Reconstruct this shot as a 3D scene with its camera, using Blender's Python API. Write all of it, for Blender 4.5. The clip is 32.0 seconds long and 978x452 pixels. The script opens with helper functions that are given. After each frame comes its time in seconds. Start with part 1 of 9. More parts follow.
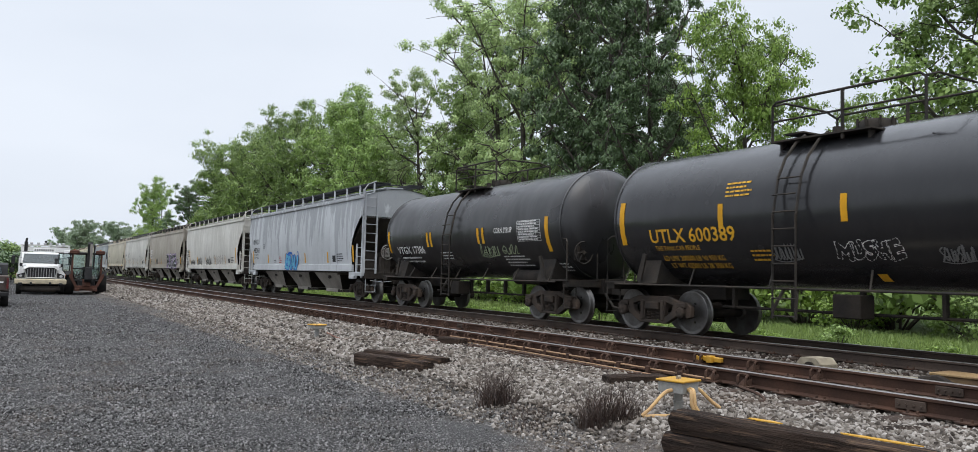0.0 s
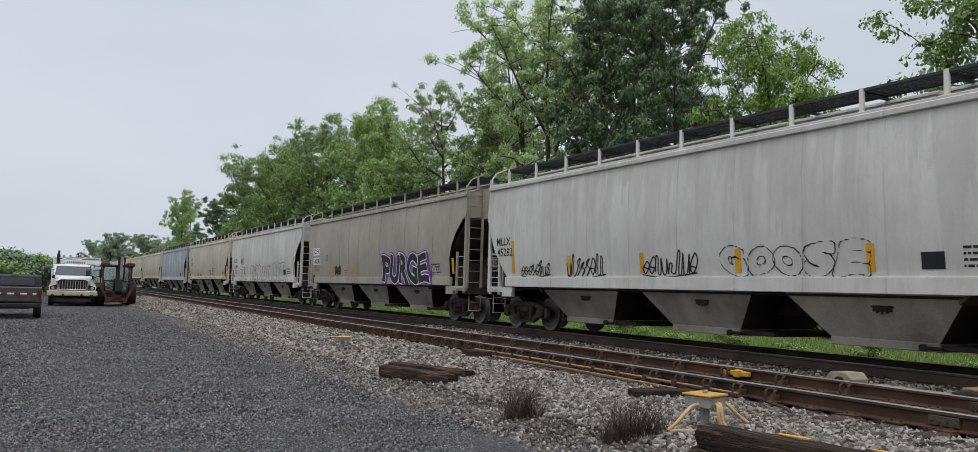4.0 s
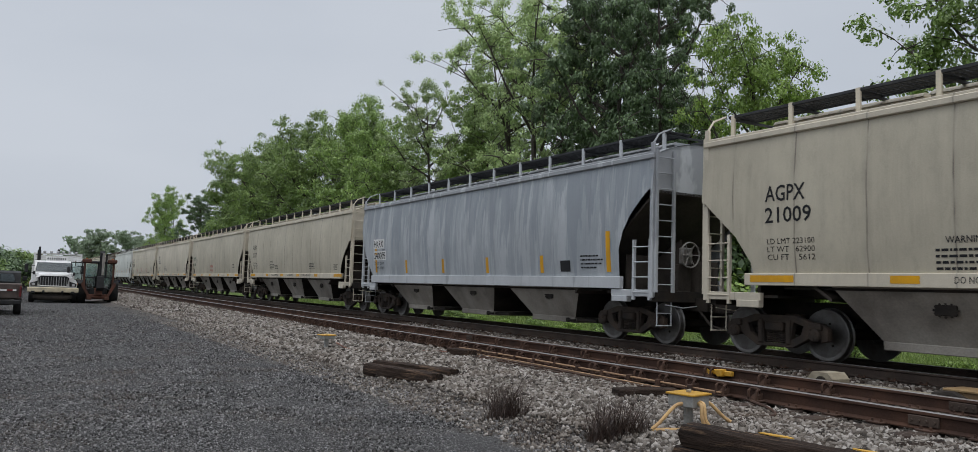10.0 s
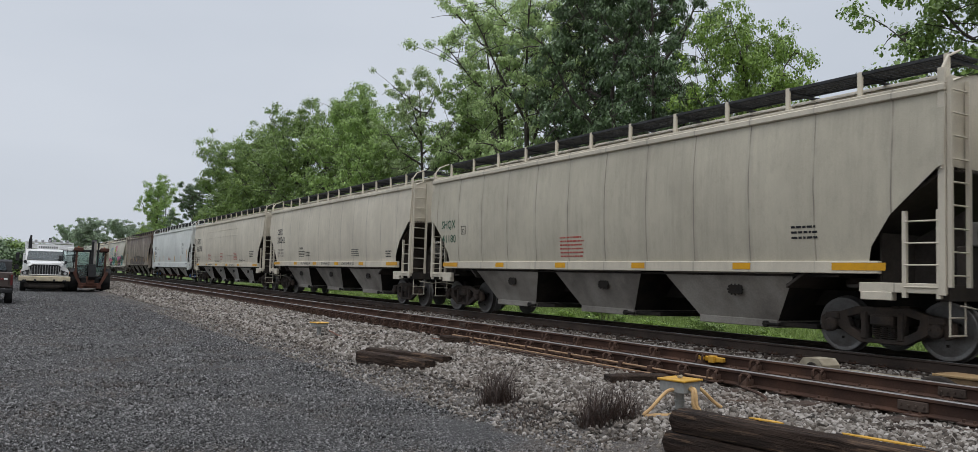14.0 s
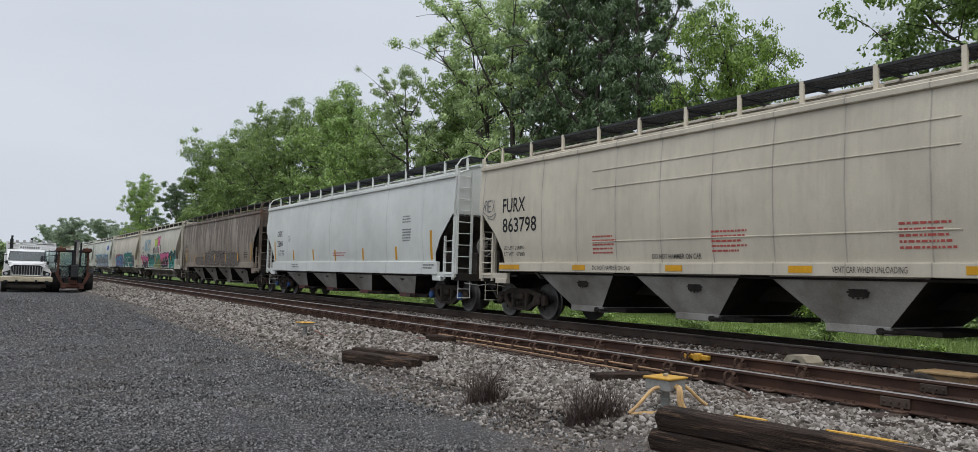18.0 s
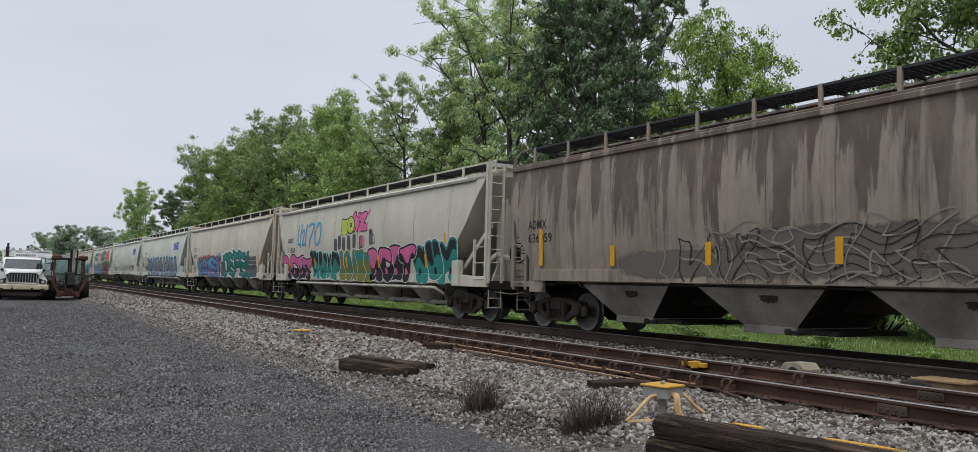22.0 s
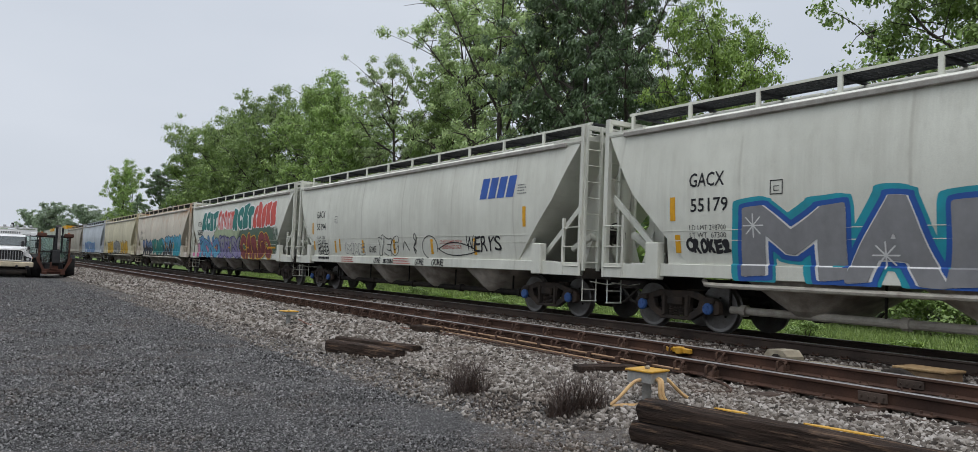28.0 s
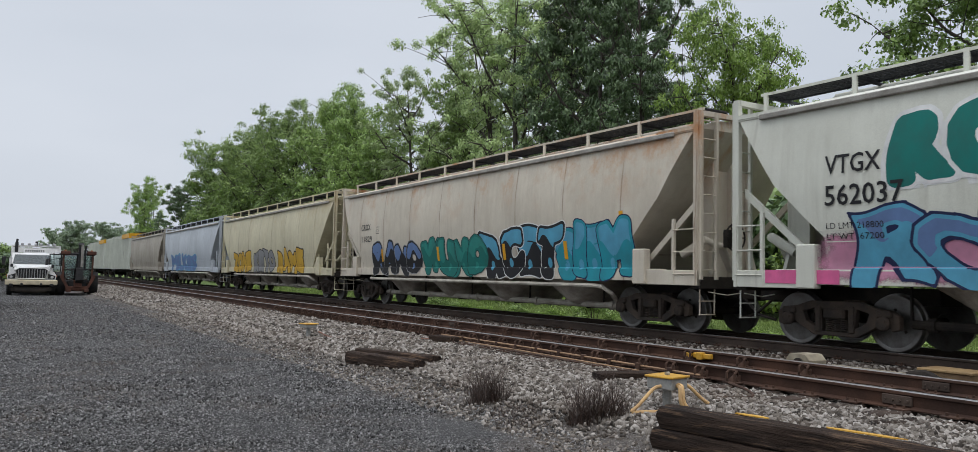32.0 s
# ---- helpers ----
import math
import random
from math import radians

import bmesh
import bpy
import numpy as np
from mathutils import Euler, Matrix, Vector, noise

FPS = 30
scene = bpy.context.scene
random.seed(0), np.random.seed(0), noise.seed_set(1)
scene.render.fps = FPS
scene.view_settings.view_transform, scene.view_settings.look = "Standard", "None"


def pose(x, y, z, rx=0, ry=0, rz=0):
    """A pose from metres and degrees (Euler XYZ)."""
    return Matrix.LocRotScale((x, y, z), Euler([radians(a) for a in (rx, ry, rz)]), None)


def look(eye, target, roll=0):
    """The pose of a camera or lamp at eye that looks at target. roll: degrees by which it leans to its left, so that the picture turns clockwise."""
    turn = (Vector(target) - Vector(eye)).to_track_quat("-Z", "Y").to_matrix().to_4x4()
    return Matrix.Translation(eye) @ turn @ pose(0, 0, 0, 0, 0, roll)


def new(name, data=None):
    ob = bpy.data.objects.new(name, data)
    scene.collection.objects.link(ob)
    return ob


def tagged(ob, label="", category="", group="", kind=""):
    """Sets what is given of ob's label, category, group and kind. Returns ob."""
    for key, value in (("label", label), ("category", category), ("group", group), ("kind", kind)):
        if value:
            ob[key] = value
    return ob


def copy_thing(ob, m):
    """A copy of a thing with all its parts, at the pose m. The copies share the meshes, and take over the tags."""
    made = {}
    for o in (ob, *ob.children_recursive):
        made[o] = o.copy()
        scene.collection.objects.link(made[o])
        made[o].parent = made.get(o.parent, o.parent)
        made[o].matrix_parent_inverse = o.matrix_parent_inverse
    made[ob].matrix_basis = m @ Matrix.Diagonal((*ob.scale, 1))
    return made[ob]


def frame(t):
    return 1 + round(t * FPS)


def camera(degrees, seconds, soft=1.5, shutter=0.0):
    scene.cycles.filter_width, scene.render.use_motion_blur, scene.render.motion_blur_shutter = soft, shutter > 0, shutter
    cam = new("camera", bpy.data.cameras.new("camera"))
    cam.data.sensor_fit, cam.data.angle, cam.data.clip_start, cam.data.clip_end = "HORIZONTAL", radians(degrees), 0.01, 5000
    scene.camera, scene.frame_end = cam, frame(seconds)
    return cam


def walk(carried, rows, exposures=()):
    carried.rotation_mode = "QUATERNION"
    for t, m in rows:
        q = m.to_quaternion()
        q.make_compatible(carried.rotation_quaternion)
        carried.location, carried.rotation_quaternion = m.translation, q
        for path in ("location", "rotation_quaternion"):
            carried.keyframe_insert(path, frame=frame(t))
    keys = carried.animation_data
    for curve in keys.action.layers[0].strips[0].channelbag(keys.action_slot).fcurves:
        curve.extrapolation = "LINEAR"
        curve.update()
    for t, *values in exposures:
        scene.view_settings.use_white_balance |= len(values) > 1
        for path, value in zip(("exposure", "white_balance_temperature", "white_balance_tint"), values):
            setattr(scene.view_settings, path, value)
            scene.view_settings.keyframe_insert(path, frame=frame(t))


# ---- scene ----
import collections
import functools

# One plan for the whole clip: x to the right of the camera, y along the tracks away
# from it, z up with 0 at the rail tops. The camera stands still in the hand, the train rolls towards -y.
LENS = 62.77
NEAR_RAIL, FAR_TRACK = 7.96, 13.035
SPEED = 10.193
# the train as set out below is drawn out along the track to its true length
DRAWN, AHEAD = 1.042, 0.75


def handheld(x, y, z, turn, tilt, lean):
    """The camera's pose: turn to the right of the tracks, tilt up, lean to its left, in degrees."""
    a, b = radians(turn), radians(tilt)
    way = Vector((math.sin(a) * math.cos(b), math.cos(a) * math.cos(b), math.sin(b)))
    eye = Vector((x, y, z))
    return look(eye, eye + way, lean)


PATH = [
    (0, -0.009, 0.010, 1.092, 30.92, 3.65, 1.42),
    (0.5, -0.006, 0.013, 1.101, 30.75, 4.04, 1.23),
    (1, 0.004, 0.011, 1.105, 30.48, 4.28, 1.13),
    (1.5, -0.007, 0.003, 1.099, 30.28, 4.32, 1.13),
    (2, -0.002, 0.002, 1.097, 30.05, 4.18, 1.14),
    (2.5, 0.005, 0.015, 1.091, 29.74, 4.09, 1.33),
    (3, -0.010, -0.001, 1.098, 29.37, 4.14, 1.44),
    (3.5, -0.008, 0.004, 1.092, 29.08, 4.33, 1.58),
    (5.5, -0.011, -0.000, 1.097, 29.48, 4.94, 1.42),
    (6, 0.003, 0.013, 1.095, 29.62, 5.01, 1.45),
    (6.5, -0.009, 0.001, 1.102, 29.78, 4.96, 1.51),
    (7, -0.001, 0.007, 1.091, 29.89, 4.85, 1.58),
    (7.5, -0.002, 0.010, 1.085, 30.01, 4.79, 1.70),
    (8, -0.009, 0.004, 1.094, 30.10, 4.74, 1.74),
    (8.5, 0.002, 0.013, 1.088, 30.11, 4.74, 1.80),
    (9, -0.005, 0.007, 1.088, 30.12, 4.67, 1.84),
    (9.5, -0.002, 0.008, 1.087, 30.12, 4.56, 1.80),
    (10, -0.010, 0.008, 1.091, 30.17, 4.45, 1.83),
    (10.5, -0.010, 0.001, 1.092, 30.31, 4.32, 1.73),
    (11, -0.001, 0.006, 1.084, 30.41, 4.28, 1.75),
    (11.5, 0.014, 0.019, 1.086, 30.39, 4.23, 1.64),
    (12, -0.002, 0.004, 1.084, 30.31, 4.12, 1.61),
    (12.5, -0.006, 0.010, 1.080, 30.26, 3.97, 1.70),
    (13, -0.002, 0.015, 1.083, 30.32, 3.81, 1.75),
    (13.5, -0.003, 0.008, 1.086, 30.49, 3.68, 1.71),
    (14, 0.007, 0.006, 1.080, 30.67, 3.61, 1.71),
    (14.5, 0.008, 0.001, 1.082, 30.80, 3.55, 1.71),
    (16.5, 0.007, 0.012, 1.076, 31.35, 3.52, 1.75),
    (17, -0.004, 0.007, 1.086, 31.53, 3.53, 1.66),
    (17.5, -0.004, 0.004, 1.083, 31.63, 3.55, 1.60),
    (18, 0.002, 0.002, 1.081, 31.68, 3.57, 1.52),
    (18.5, 0.001, 0.001, 1.083, 31.79, 3.65, 1.47),
    (19, 0.007, 0.000, 1.083, 31.88, 3.78, 1.42),
    (19.5, 0.009, -0.000, 1.089, 31.90, 3.87, 1.33),
    (20, 0.010, 0.007, 1.086, 31.88, 4.00, 1.27),
    (20.5, 0.010, 0.005, 1.082, 31.84, 4.10, 1.27),
    (21, -0.004, -0.012, 1.086, 31.84, 4.10, 1.29),
    (21.5, -0.001, -0.003, 1.083, 31.86, 4.13, 1.39),
    (22, 0.002, 0.001, 1.089, 31.88, 4.08, 1.45),
    (22.5, 0.006, -0.006, 1.085, 31.91, 4.04, 1.47),
    (23, 0.005, -0.004, 1.086, 31.96, 3.99, 1.40),
    (23.5, 0.007, -0.001, 1.075, 31.99, 4.02, 1.47),
    (24, -0.004, -0.009, 1.090, 32.04, 4.06, 1.56),
    (24.5, 0.001, -0.016, 1.089, 32.06, 4.12, 1.61),
    (25, -0.005, -0.019, 1.088, 32.11, 3.99, 1.67),
    (25.5, 0.001, -0.012, 1.081, 32.16, 3.74, 1.80),
    (27.5, -0.005, -0.012, 1.083, 32.55, 2.91, 2.31),
    (28, -0.000, -0.012, 1.082, 32.73, 2.97, 2.28),
    (28.5, 0.006, -0.013, 1.082, 32.72, 3.17, 2.28),
    (29, -0.006, -0.003, 1.083, 32.62, 3.39, 2.28),
    (29.5, -0.004, -0.011, 1.084, 32.45, 3.65, 2.15),
    (30, -0.005, -0.008, 1.080, 32.36, 3.85, 2.10),
    (30.5, -0.007, -0.003, 1.079, 32.30, 3.92, 2.05),
    (31, -0.001, 0.007, 1.081, 32.21, 3.83, 1.95),
    (31.5, 0.001, -0.023, 1.077, 31.89, 3.66, 1.60),
    (32, 0.012, -0.035, 1.076, 31.41, 3.60, 1.17),
]
cam = camera(LENS, 32.0, soft=0.6, shutter=0.05)
EXPOSED = [(0, 0.38), (1, 0.36), (2, 0.15), (3, 0.08), (6, -0.13), (9, -0.18), (11, -0.17), (13, -0.12), (15, 0.0), (17, 0.04), (23, 0.04), (28, 0.03), (32, 0.04)]
walk(cam, [(t, handheld(*row)) for t, *row in PATH], EXPOSED)

# ---- light: a flat overcast sky ----
world = bpy.data.worlds.new("overcast")
scene.world = world
world.use_nodes = True
wn, wl = world.node_tree.nodes, world.node_tree.links
wn.clear()
sky = wn.new("ShaderNodeTexSky")
sky.sky_type, sky.sun_disc = "NISHITA", False
sky.sun_elevation, sky.sun_rotation = radians(55), radians(200)
sky.air_density, sky.dust_density, sky.ozone_density = 1.0, 6.0, 1.0
cloud = wn.new("ShaderNodeTexNoise")
cloud.inputs["Scale"].default_value, cloud.inputs["Detail"].default_value = 1.6, 4.0
coord = wn.new("ShaderNodeTexCoord")
stretch = wn.new("ShaderNodeMapping")
stretch.inputs["Scale"].default_value = (1, 1, 3)
wl.new(coord.outputs["Generated"], stretch.inputs["Vector"])
wl.new(stretch.outputs["Vector"], cloud.inputs["Vector"])
tone = wn.new("ShaderNodeValToRGB")
tone.color_ramp.elements[0].position, tone.color_ramp.elements[1].position = 0.3, 0.7
tone.color_ramp.elements[0].color = (5.08, 5.52, 6.22, 1)
tone.color_ramp.elements[1].color = (5.86, 6.26, 6.92, 1)
wl.new(cloud.outputs["Fac"], tone.inputs["Fac"])
veil = wn.new("ShaderNodeMix")
veil.data_type = "RGBA"
veil.inputs["Factor"].default_value = 0.93
wl.new(sky.outputs["Color"], veil.inputs["A"])
wl.new(tone.outputs["Color"], veil.inputs["B"])
# an overcast sky is brightest overhead
axes = wn.new("ShaderNodeSeparateXYZ")
wl.new(coord.outputs["Generated"], axes.inputs[0])
lift = wn.new("ShaderNodeMapRange")
lift.interpolation_type = "SMOOTHSTEP"
lift.inputs["From Min"].default_value, lift.inputs["From Max"].default_value = 0.38, 0.95
lift.inputs["To Min"].default_value, lift.inputs["To Max"].default_value = 1.0, 2.3
wl.new(axes.outputs["Z"], lift.inputs["Value"])
dome = wn.new("ShaderNodeVectorMath")
dome.operation = "SCALE"
wl.new(veil.outputs["Result"], dome.inputs[0])
wl.new(lift.outputs[0], dome.inputs["Scale"])
back = wn.new("ShaderNodeBackground")
back.inputs["Strength"].default_value = 0.115
wout = wn.new("ShaderNodeOutputWorld")
wl.new(dome.outputs[0], back.inputs["Color"])
wl.new(back.outputs["Background"], wout.inputs["Surface"])
sun = new("sun", bpy.data.lights.new("sun", "SUN"))
sun.data.energy, sun.data.angle, sun.data.color = 0.9, radians(40), (1.0, 0.97, 0.93)
sun.matrix_basis = look((0, 0, 60), (14, 12, 0))
scene.view_settings.exposure = 0.0

# ---- materials ----
def nodes_of(name):
    m = bpy.data.materials.new(name)
    m.use_nodes = True
    nt = m.node_tree
    return m, nt, nt.nodes, nt.links, nt.nodes["Principled BSDF"]


def noise_tex(n, l, vec, scale, detail=4.0, rough=0.55):
    t = n.new("ShaderNodeTexNoise")
    t.inputs["Scale"].default_value, t.inputs["Detail"].default_value = scale, detail
    t.inputs["Roughness"].default_value = rough
    l.new(vec, t.inputs["Vector"])
    return t.outputs["Fac"]


def ramp(n, l, fac, a, b, lo=(0, 0, 0, 1), hi=(1, 1, 1, 1)):
    r = n.new("ShaderNodeValToRGB")
    r.color_ramp.elements[0].position, r.color_ramp.elements[1].position = a, b
    r.color_ramp.elements[0].color, r.color_ramp.elements[1].color = lo, hi
    l.new(fac, r.inputs["Fac"])
    return r.outputs["Color"]


def mix(n, l, fac, a, b, blend="MIX"):
    m = n.new("ShaderNodeMix")
    m.data_type, m.blend_type = "RGBA", blend
    for key, v in (("Factor", fac), ("A", a), ("B", b)):
        if isinstance(v, (int, float)):
            m.inputs[key].default_value = v
        elif isinstance(v, tuple):
            m.inputs[key].default_value = (*v[:3], 1)
        else:
            l.new(v, m.inputs[key])
    return m.outputs["Result"]


def maths(n, l, op, a, b=None):
    m = n.new("ShaderNodeMath")
    m.operation = op
    for i, v in enumerate((a, b)):
        if v is None:
            continue
        if isinstance(v, (int, float)):
            m.inputs[i].default_value = v
        else:
            l.new(v, m.inputs[i])
    return m.outputs[0]


def scaled(n, l, vec, sx, sy, sz):
    m = n.new("ShaderNodeMapping")
    m.inputs["Scale"].default_value = (sx, sy, sz)
    l.new(vec, m.inputs["Vector"])
    return m.outputs["Vector"]


def bump(n, l, fac, bsdf, strength, dist=0.01):
    b = n.new("ShaderNodeBump")
    b.inputs["Strength"].default_value, b.inputs["Distance"].default_value = strength, dist
    l.new(fac, b.inputs["Height"])
    l.new(b.outputs["Normal"], bsdf.inputs["Normal"])


def surface(name, color, other=None, rough=0.6, metal=0.0, scale=3.0, fine=40.0, bumpy=0.15, spread=0.12, spec=0.5):
    """A plain painted, cast or wooden surface: two scales of mottling, fine relief, a tint for each object."""
    m, nt, n, l, b = nodes_of(name)
    other = other or tuple(c * 0.55 for c in color)
    vec = n.new("ShaderNodeTexCoord").outputs["Object"]
    big = ramp(n, l, noise_tex(n, l, vec, scale), 0.35, 0.7)
    c = mix(n, l, big, color, other)
    small = noise_tex(n, l, vec, fine, 3.0)
    c = mix(n, l, 0.5, c, ramp(n, l, small, 0.25, 0.75, (0.5, 0.5, 0.5, 1), (1, 1, 1, 1)), "MULTIPLY")
    rnd = n.new("ShaderNodeObjectInfo").outputs["Random"]
    hs = n.new("ShaderNodeHueSaturation")
    l.new(c, hs.inputs["Color"])
    l.new(maths(n, l, "ADD", maths(n, l, "MULTIPLY", rnd, 2 * spread), 1.12 - spread), hs.inputs["Value"])
    l.new(hs.outputs["Color"], b.inputs["Base Color"])
    b.inputs["Roughness"].default_value, b.inputs["Metallic"].default_value = rough, metal
    b.inputs["Specular IOR Level"].default_value = spec
    if bumpy:
        bump(n, l, small, b, bumpy)
    return m


def car_paint(name, color, grime, streaks=0.5, seams=0.5, pitch=1.3, rough=0.55, rust=0.0, low=0.35, pale=0.0, rust_color=(0.30, 0.13, 0.05), drips=0.0, drip_color=(0.29, 0.315, 0.34), spec=0.35):
    """Weathered paint of a rail car: rain streaks that run down, grime along the welds, dust low down."""
    m, nt, n, l, b = nodes_of(name)
    vec = n.new("ShaderNodeTexCoord").outputs["Object"]
    xyz = n.new("ShaderNodeSeparateXYZ")
    l.new(vec, xyz.inputs[0])
    cloudy = noise_tex(n, l, scaled(n, l, vec, 1, 0.5, 0.6), 1.1, 3)
    c = mix(n, l, ramp(n, l, cloudy, 0.3, 0.75), color, tuple(v * 0.80 for v in color))
    scuff = ramp(n, l, noise_tex(n, l, scaled(n, l, vec, 1, 1, 0.45), 5.5, 9, 0.78), 0.50, 0.70)
    c = mix(n, l, maths(n, l, "MULTIPLY", scuff, 0.16 + 0.15 * min(1.0, streaks)), c, grime)
    run = noise_tex(n, l, scaled(n, l, vec, 0.4, 2.6, 0.13), 2.0, 8, 0.7)
    fade = noise_tex(n, l, scaled(n, l, vec, 1, 0.6, 0.9), 0.9, 2)
    run = maths(n, l, "MULTIPLY", ramp(n, l, run, 0.46, 0.64), ramp(n, l, fade, 0.32, 0.58))
    c = mix(n, l, maths(n, l, "MULTIPLY", run, streaks * 0.55), c, grime)
    if pale:
        wash = noise_tex(n, l, scaled(n, l, vec, 0.4, 1.7, 0.22), 2.3, 4, 0.6)
        c = mix(n, l, maths(n, l, "MULTIPLY", ramp(n, l, wash, 0.47, 0.55), pale), c, (0.56, 0.58, 0.59))
    if drips:
        # dark runs that hang from the roof edge, long and short
        fall = noise_tex(n, l, scaled(n, l, vec, 0.3, 1.4, 0.13), 1.9, 5, 0.62)
        hang = maths(n, l, "ADD", fall, maths(n, l, "MULTIPLY", maths(n, l, "SUBTRACT", xyz.outputs["Z"], 3.0), 0.085))
        soft_edge = ramp(n, l, hang, 0.50, 0.535)
        c = mix(n, l, maths(n, l, "MULTIPLY", soft_edge, drips), c, drip_color)
    dent = noise_tex(n, l, scaled(n, l, vec, 1, 0.8, 0.5), 1.4, 2)
    if seams:
        # upright welds: a thin dark line that comes and goes, with grime run down beside it, and sheets that bulge between
        shift = maths(n, l, "MULTIPLY", maths(n, l, "SUBTRACT", noise_tex(n, l, scaled(n, l, vec, 1, 0.2, 0.9), 1.2, 2), 0.5), 0.05)
        along = maths(n, l, "FRACT", maths(n, l, "ADD", maths(n, l, "DIVIDE", maths(n, l, "ADD", xyz.outputs["Y"], 50.0), pitch), shift))
        off = maths(n, l, "ABSOLUTE", maths(n, l, "SUBTRACT", along, 0.5))
        thin = ramp(n, l, off, 0.004, 0.013, (1, 1, 1, 1), (0, 0, 0, 1))
        wide = ramp(n, l, off, 0.0, 0.085, (1, 1, 1, 1), (0, 0, 0, 1))
        come = ramp(n, l, noise_tex(n, l, scaled(n, l, vec, 1, 0.8, 0.5), 2.6, 2), 0.30, 0.52)
        smear = ramp(n, l, noise_tex(n, l, scaled(n, l, vec, 1, 2.2, 0.35), 2.2, 4, 0.7), 0.40, 0.68)
        line = maths(n, l, "ADD", maths(n, l, "MULTIPLY", maths(n, l, "MULTIPLY", thin, come), 0.9), maths(n, l, "MULTIPLY", maths(n, l, "MULTIPLY", wide, smear), 0.42))
        c = mix(n, l, maths(n, l, "MINIMUM", maths(n, l, "MULTIPLY", line, seams * 1.5), 1.0), c, grime)
        sheet = maths(n, l, "POWER", maths(n, l, "MULTIPLY", maths(n, l, "SUBTRACT", 0.5, off), 2.0), 0.5)
        dent = maths(n, l, "SUBTRACT", dent, maths(n, l, "MULTIPLY", sheet, 0.22 * min(1.0, seams * 2)))
    if rust:
        spots = noise_tex(n, l, scaled(n, l, vec, 1, 0.55, 0.5), 2.2, 5, 0.7)
        up = ramp(n, l, maths(n, l, "MULTIPLY", xyz.outputs["Z"], 0.2), 0.52, 0.82)
        c = mix(n, l, maths(n, l, "MULTIPLY", maths(n, l, "MULTIPLY", ramp(n, l, spots, 0.48, 0.66), up), rust), c, rust_color)
    dust = ramp(n, l, noise_tex(n, l, scaled(n, l, vec, 1, 1.2, 0.5), 1.6, 6, 0.65), 0.42, 0.66)
    c = mix(n, l, maths(n, l, "MULTIPLY", dust, low), c, tuple(0.5 * (a + g) for a, g in zip(color, grime)))
    grain = noise_tex(n, l, vec, 60, 2)
    c = mix(n, l, 0.22, c, ramp(n, l, grain, 0.3, 0.7, (0.55, 0.55, 0.55, 1), (1, 1, 1, 1)), "MULTIPLY")
    l.new(c, b.inputs["Base Color"])
    l.new(ramp(n, l, cloudy, 0.2, 0.8, (rough - 0.1,) * 3 + (1,), (rough + 0.15,) * 3 + (1,)), b.inputs["Roughness"])
    b.inputs["Specular IOR Level"].default_value = spec
    bump(n, l, dent, b, 0.42, 0.06)
    return m


def paint(name, color, rough=0.6, wear=0.25):
    """Lettering, stripes and sprayed colour, thin and a little worn."""
    m, nt, n, l, b = nodes_of(name)
    vec = n.new("ShaderNodeTexCoord").outputs["Object"]
    c = mix(n, l, ramp(n, l, noise_tex(n, l, vec, 9, 5, 0.7), 0.5, 0.75), color, tuple(0.72 * v + 0.03 for v in color))
    c = mix(n, l, wear, color, c)
    uneven = ramp(n, l, noise_tex(n, l, scaled(n, l, vec, 1, 1, 0.7), 2.4, 5, 0.65), 0.35, 0.68)
    c = mix(n, l, maths(n, l, "MULTIPLY", uneven, 0.55), c, tuple(min(0.9, 0.50 * v + 0.022) for v in color))
    l.new(c, b.inputs["Base Color"])
    b.inputs["Roughness"].default_value = rough
    b.inputs["Specular IOR Level"].default_value = 0.18
    return m


STEEL_DARK = surface("dirty black steel", (0.030, 0.028, 0.026), (0.055, 0.045, 0.036), 0.75, 0.0, 2.5, 30, spec=0.15)
UNDER = surface("sooty underframe and shaded bay ends", (0.020, 0.018, 0.017), (0.045, 0.037, 0.030), 0.85, 0.0, 2.0, 25, spec=0.15)
CAST = surface("rusty cast steel", (0.034, 0.030, 0.027), (0.075, 0.055, 0.042), 0.8, 0.0, 3.0, 40, spec=0.15)
WHEEL_DISC = surface("brown wheel steel", (0.014, 0.012, 0.011), (0.032, 0.025, 0.020), 0.8, 0.0, 4.0, 30, spec=0.12)
WHEEL_RIM = surface("worn wheel rim", (0.17, 0.165, 0.16), (0.10, 0.09, 0.08), 0.45, 0.7, 4.0, 30)
RAIL_RUST = surface("rusted rail web", (0.082, 0.044, 0.030), (0.040, 0.025, 0.020), 0.85, 0.0, 1.5, 50, 0.3, spec=0.15)
RAIL_OLD = surface("dark oily rail web", (0.090, 0.066, 0.052), (0.050, 0.038, 0.032), 0.7, 0.0, 1.5, 50, 0.3, spec=0.15)
RAIL_TOP = surface("polished rail head", (0.36, 0.35, 0.34), (0.24, 0.21, 0.19), 0.36, 0.85, 1.0, 30, 0.05)
TIE_WOOD = surface("creosoted timber", (0.060, 0.041, 0.031), (0.026, 0.020, 0.017), 0.9, 0.0, 5.0, 30, 0.5, 0.3, spec=0.2)
GRATING = surface("dark roof grating", (0.055, 0.058, 0.062), (0.035, 0.035, 0.037), 0.7, spec=0.15)
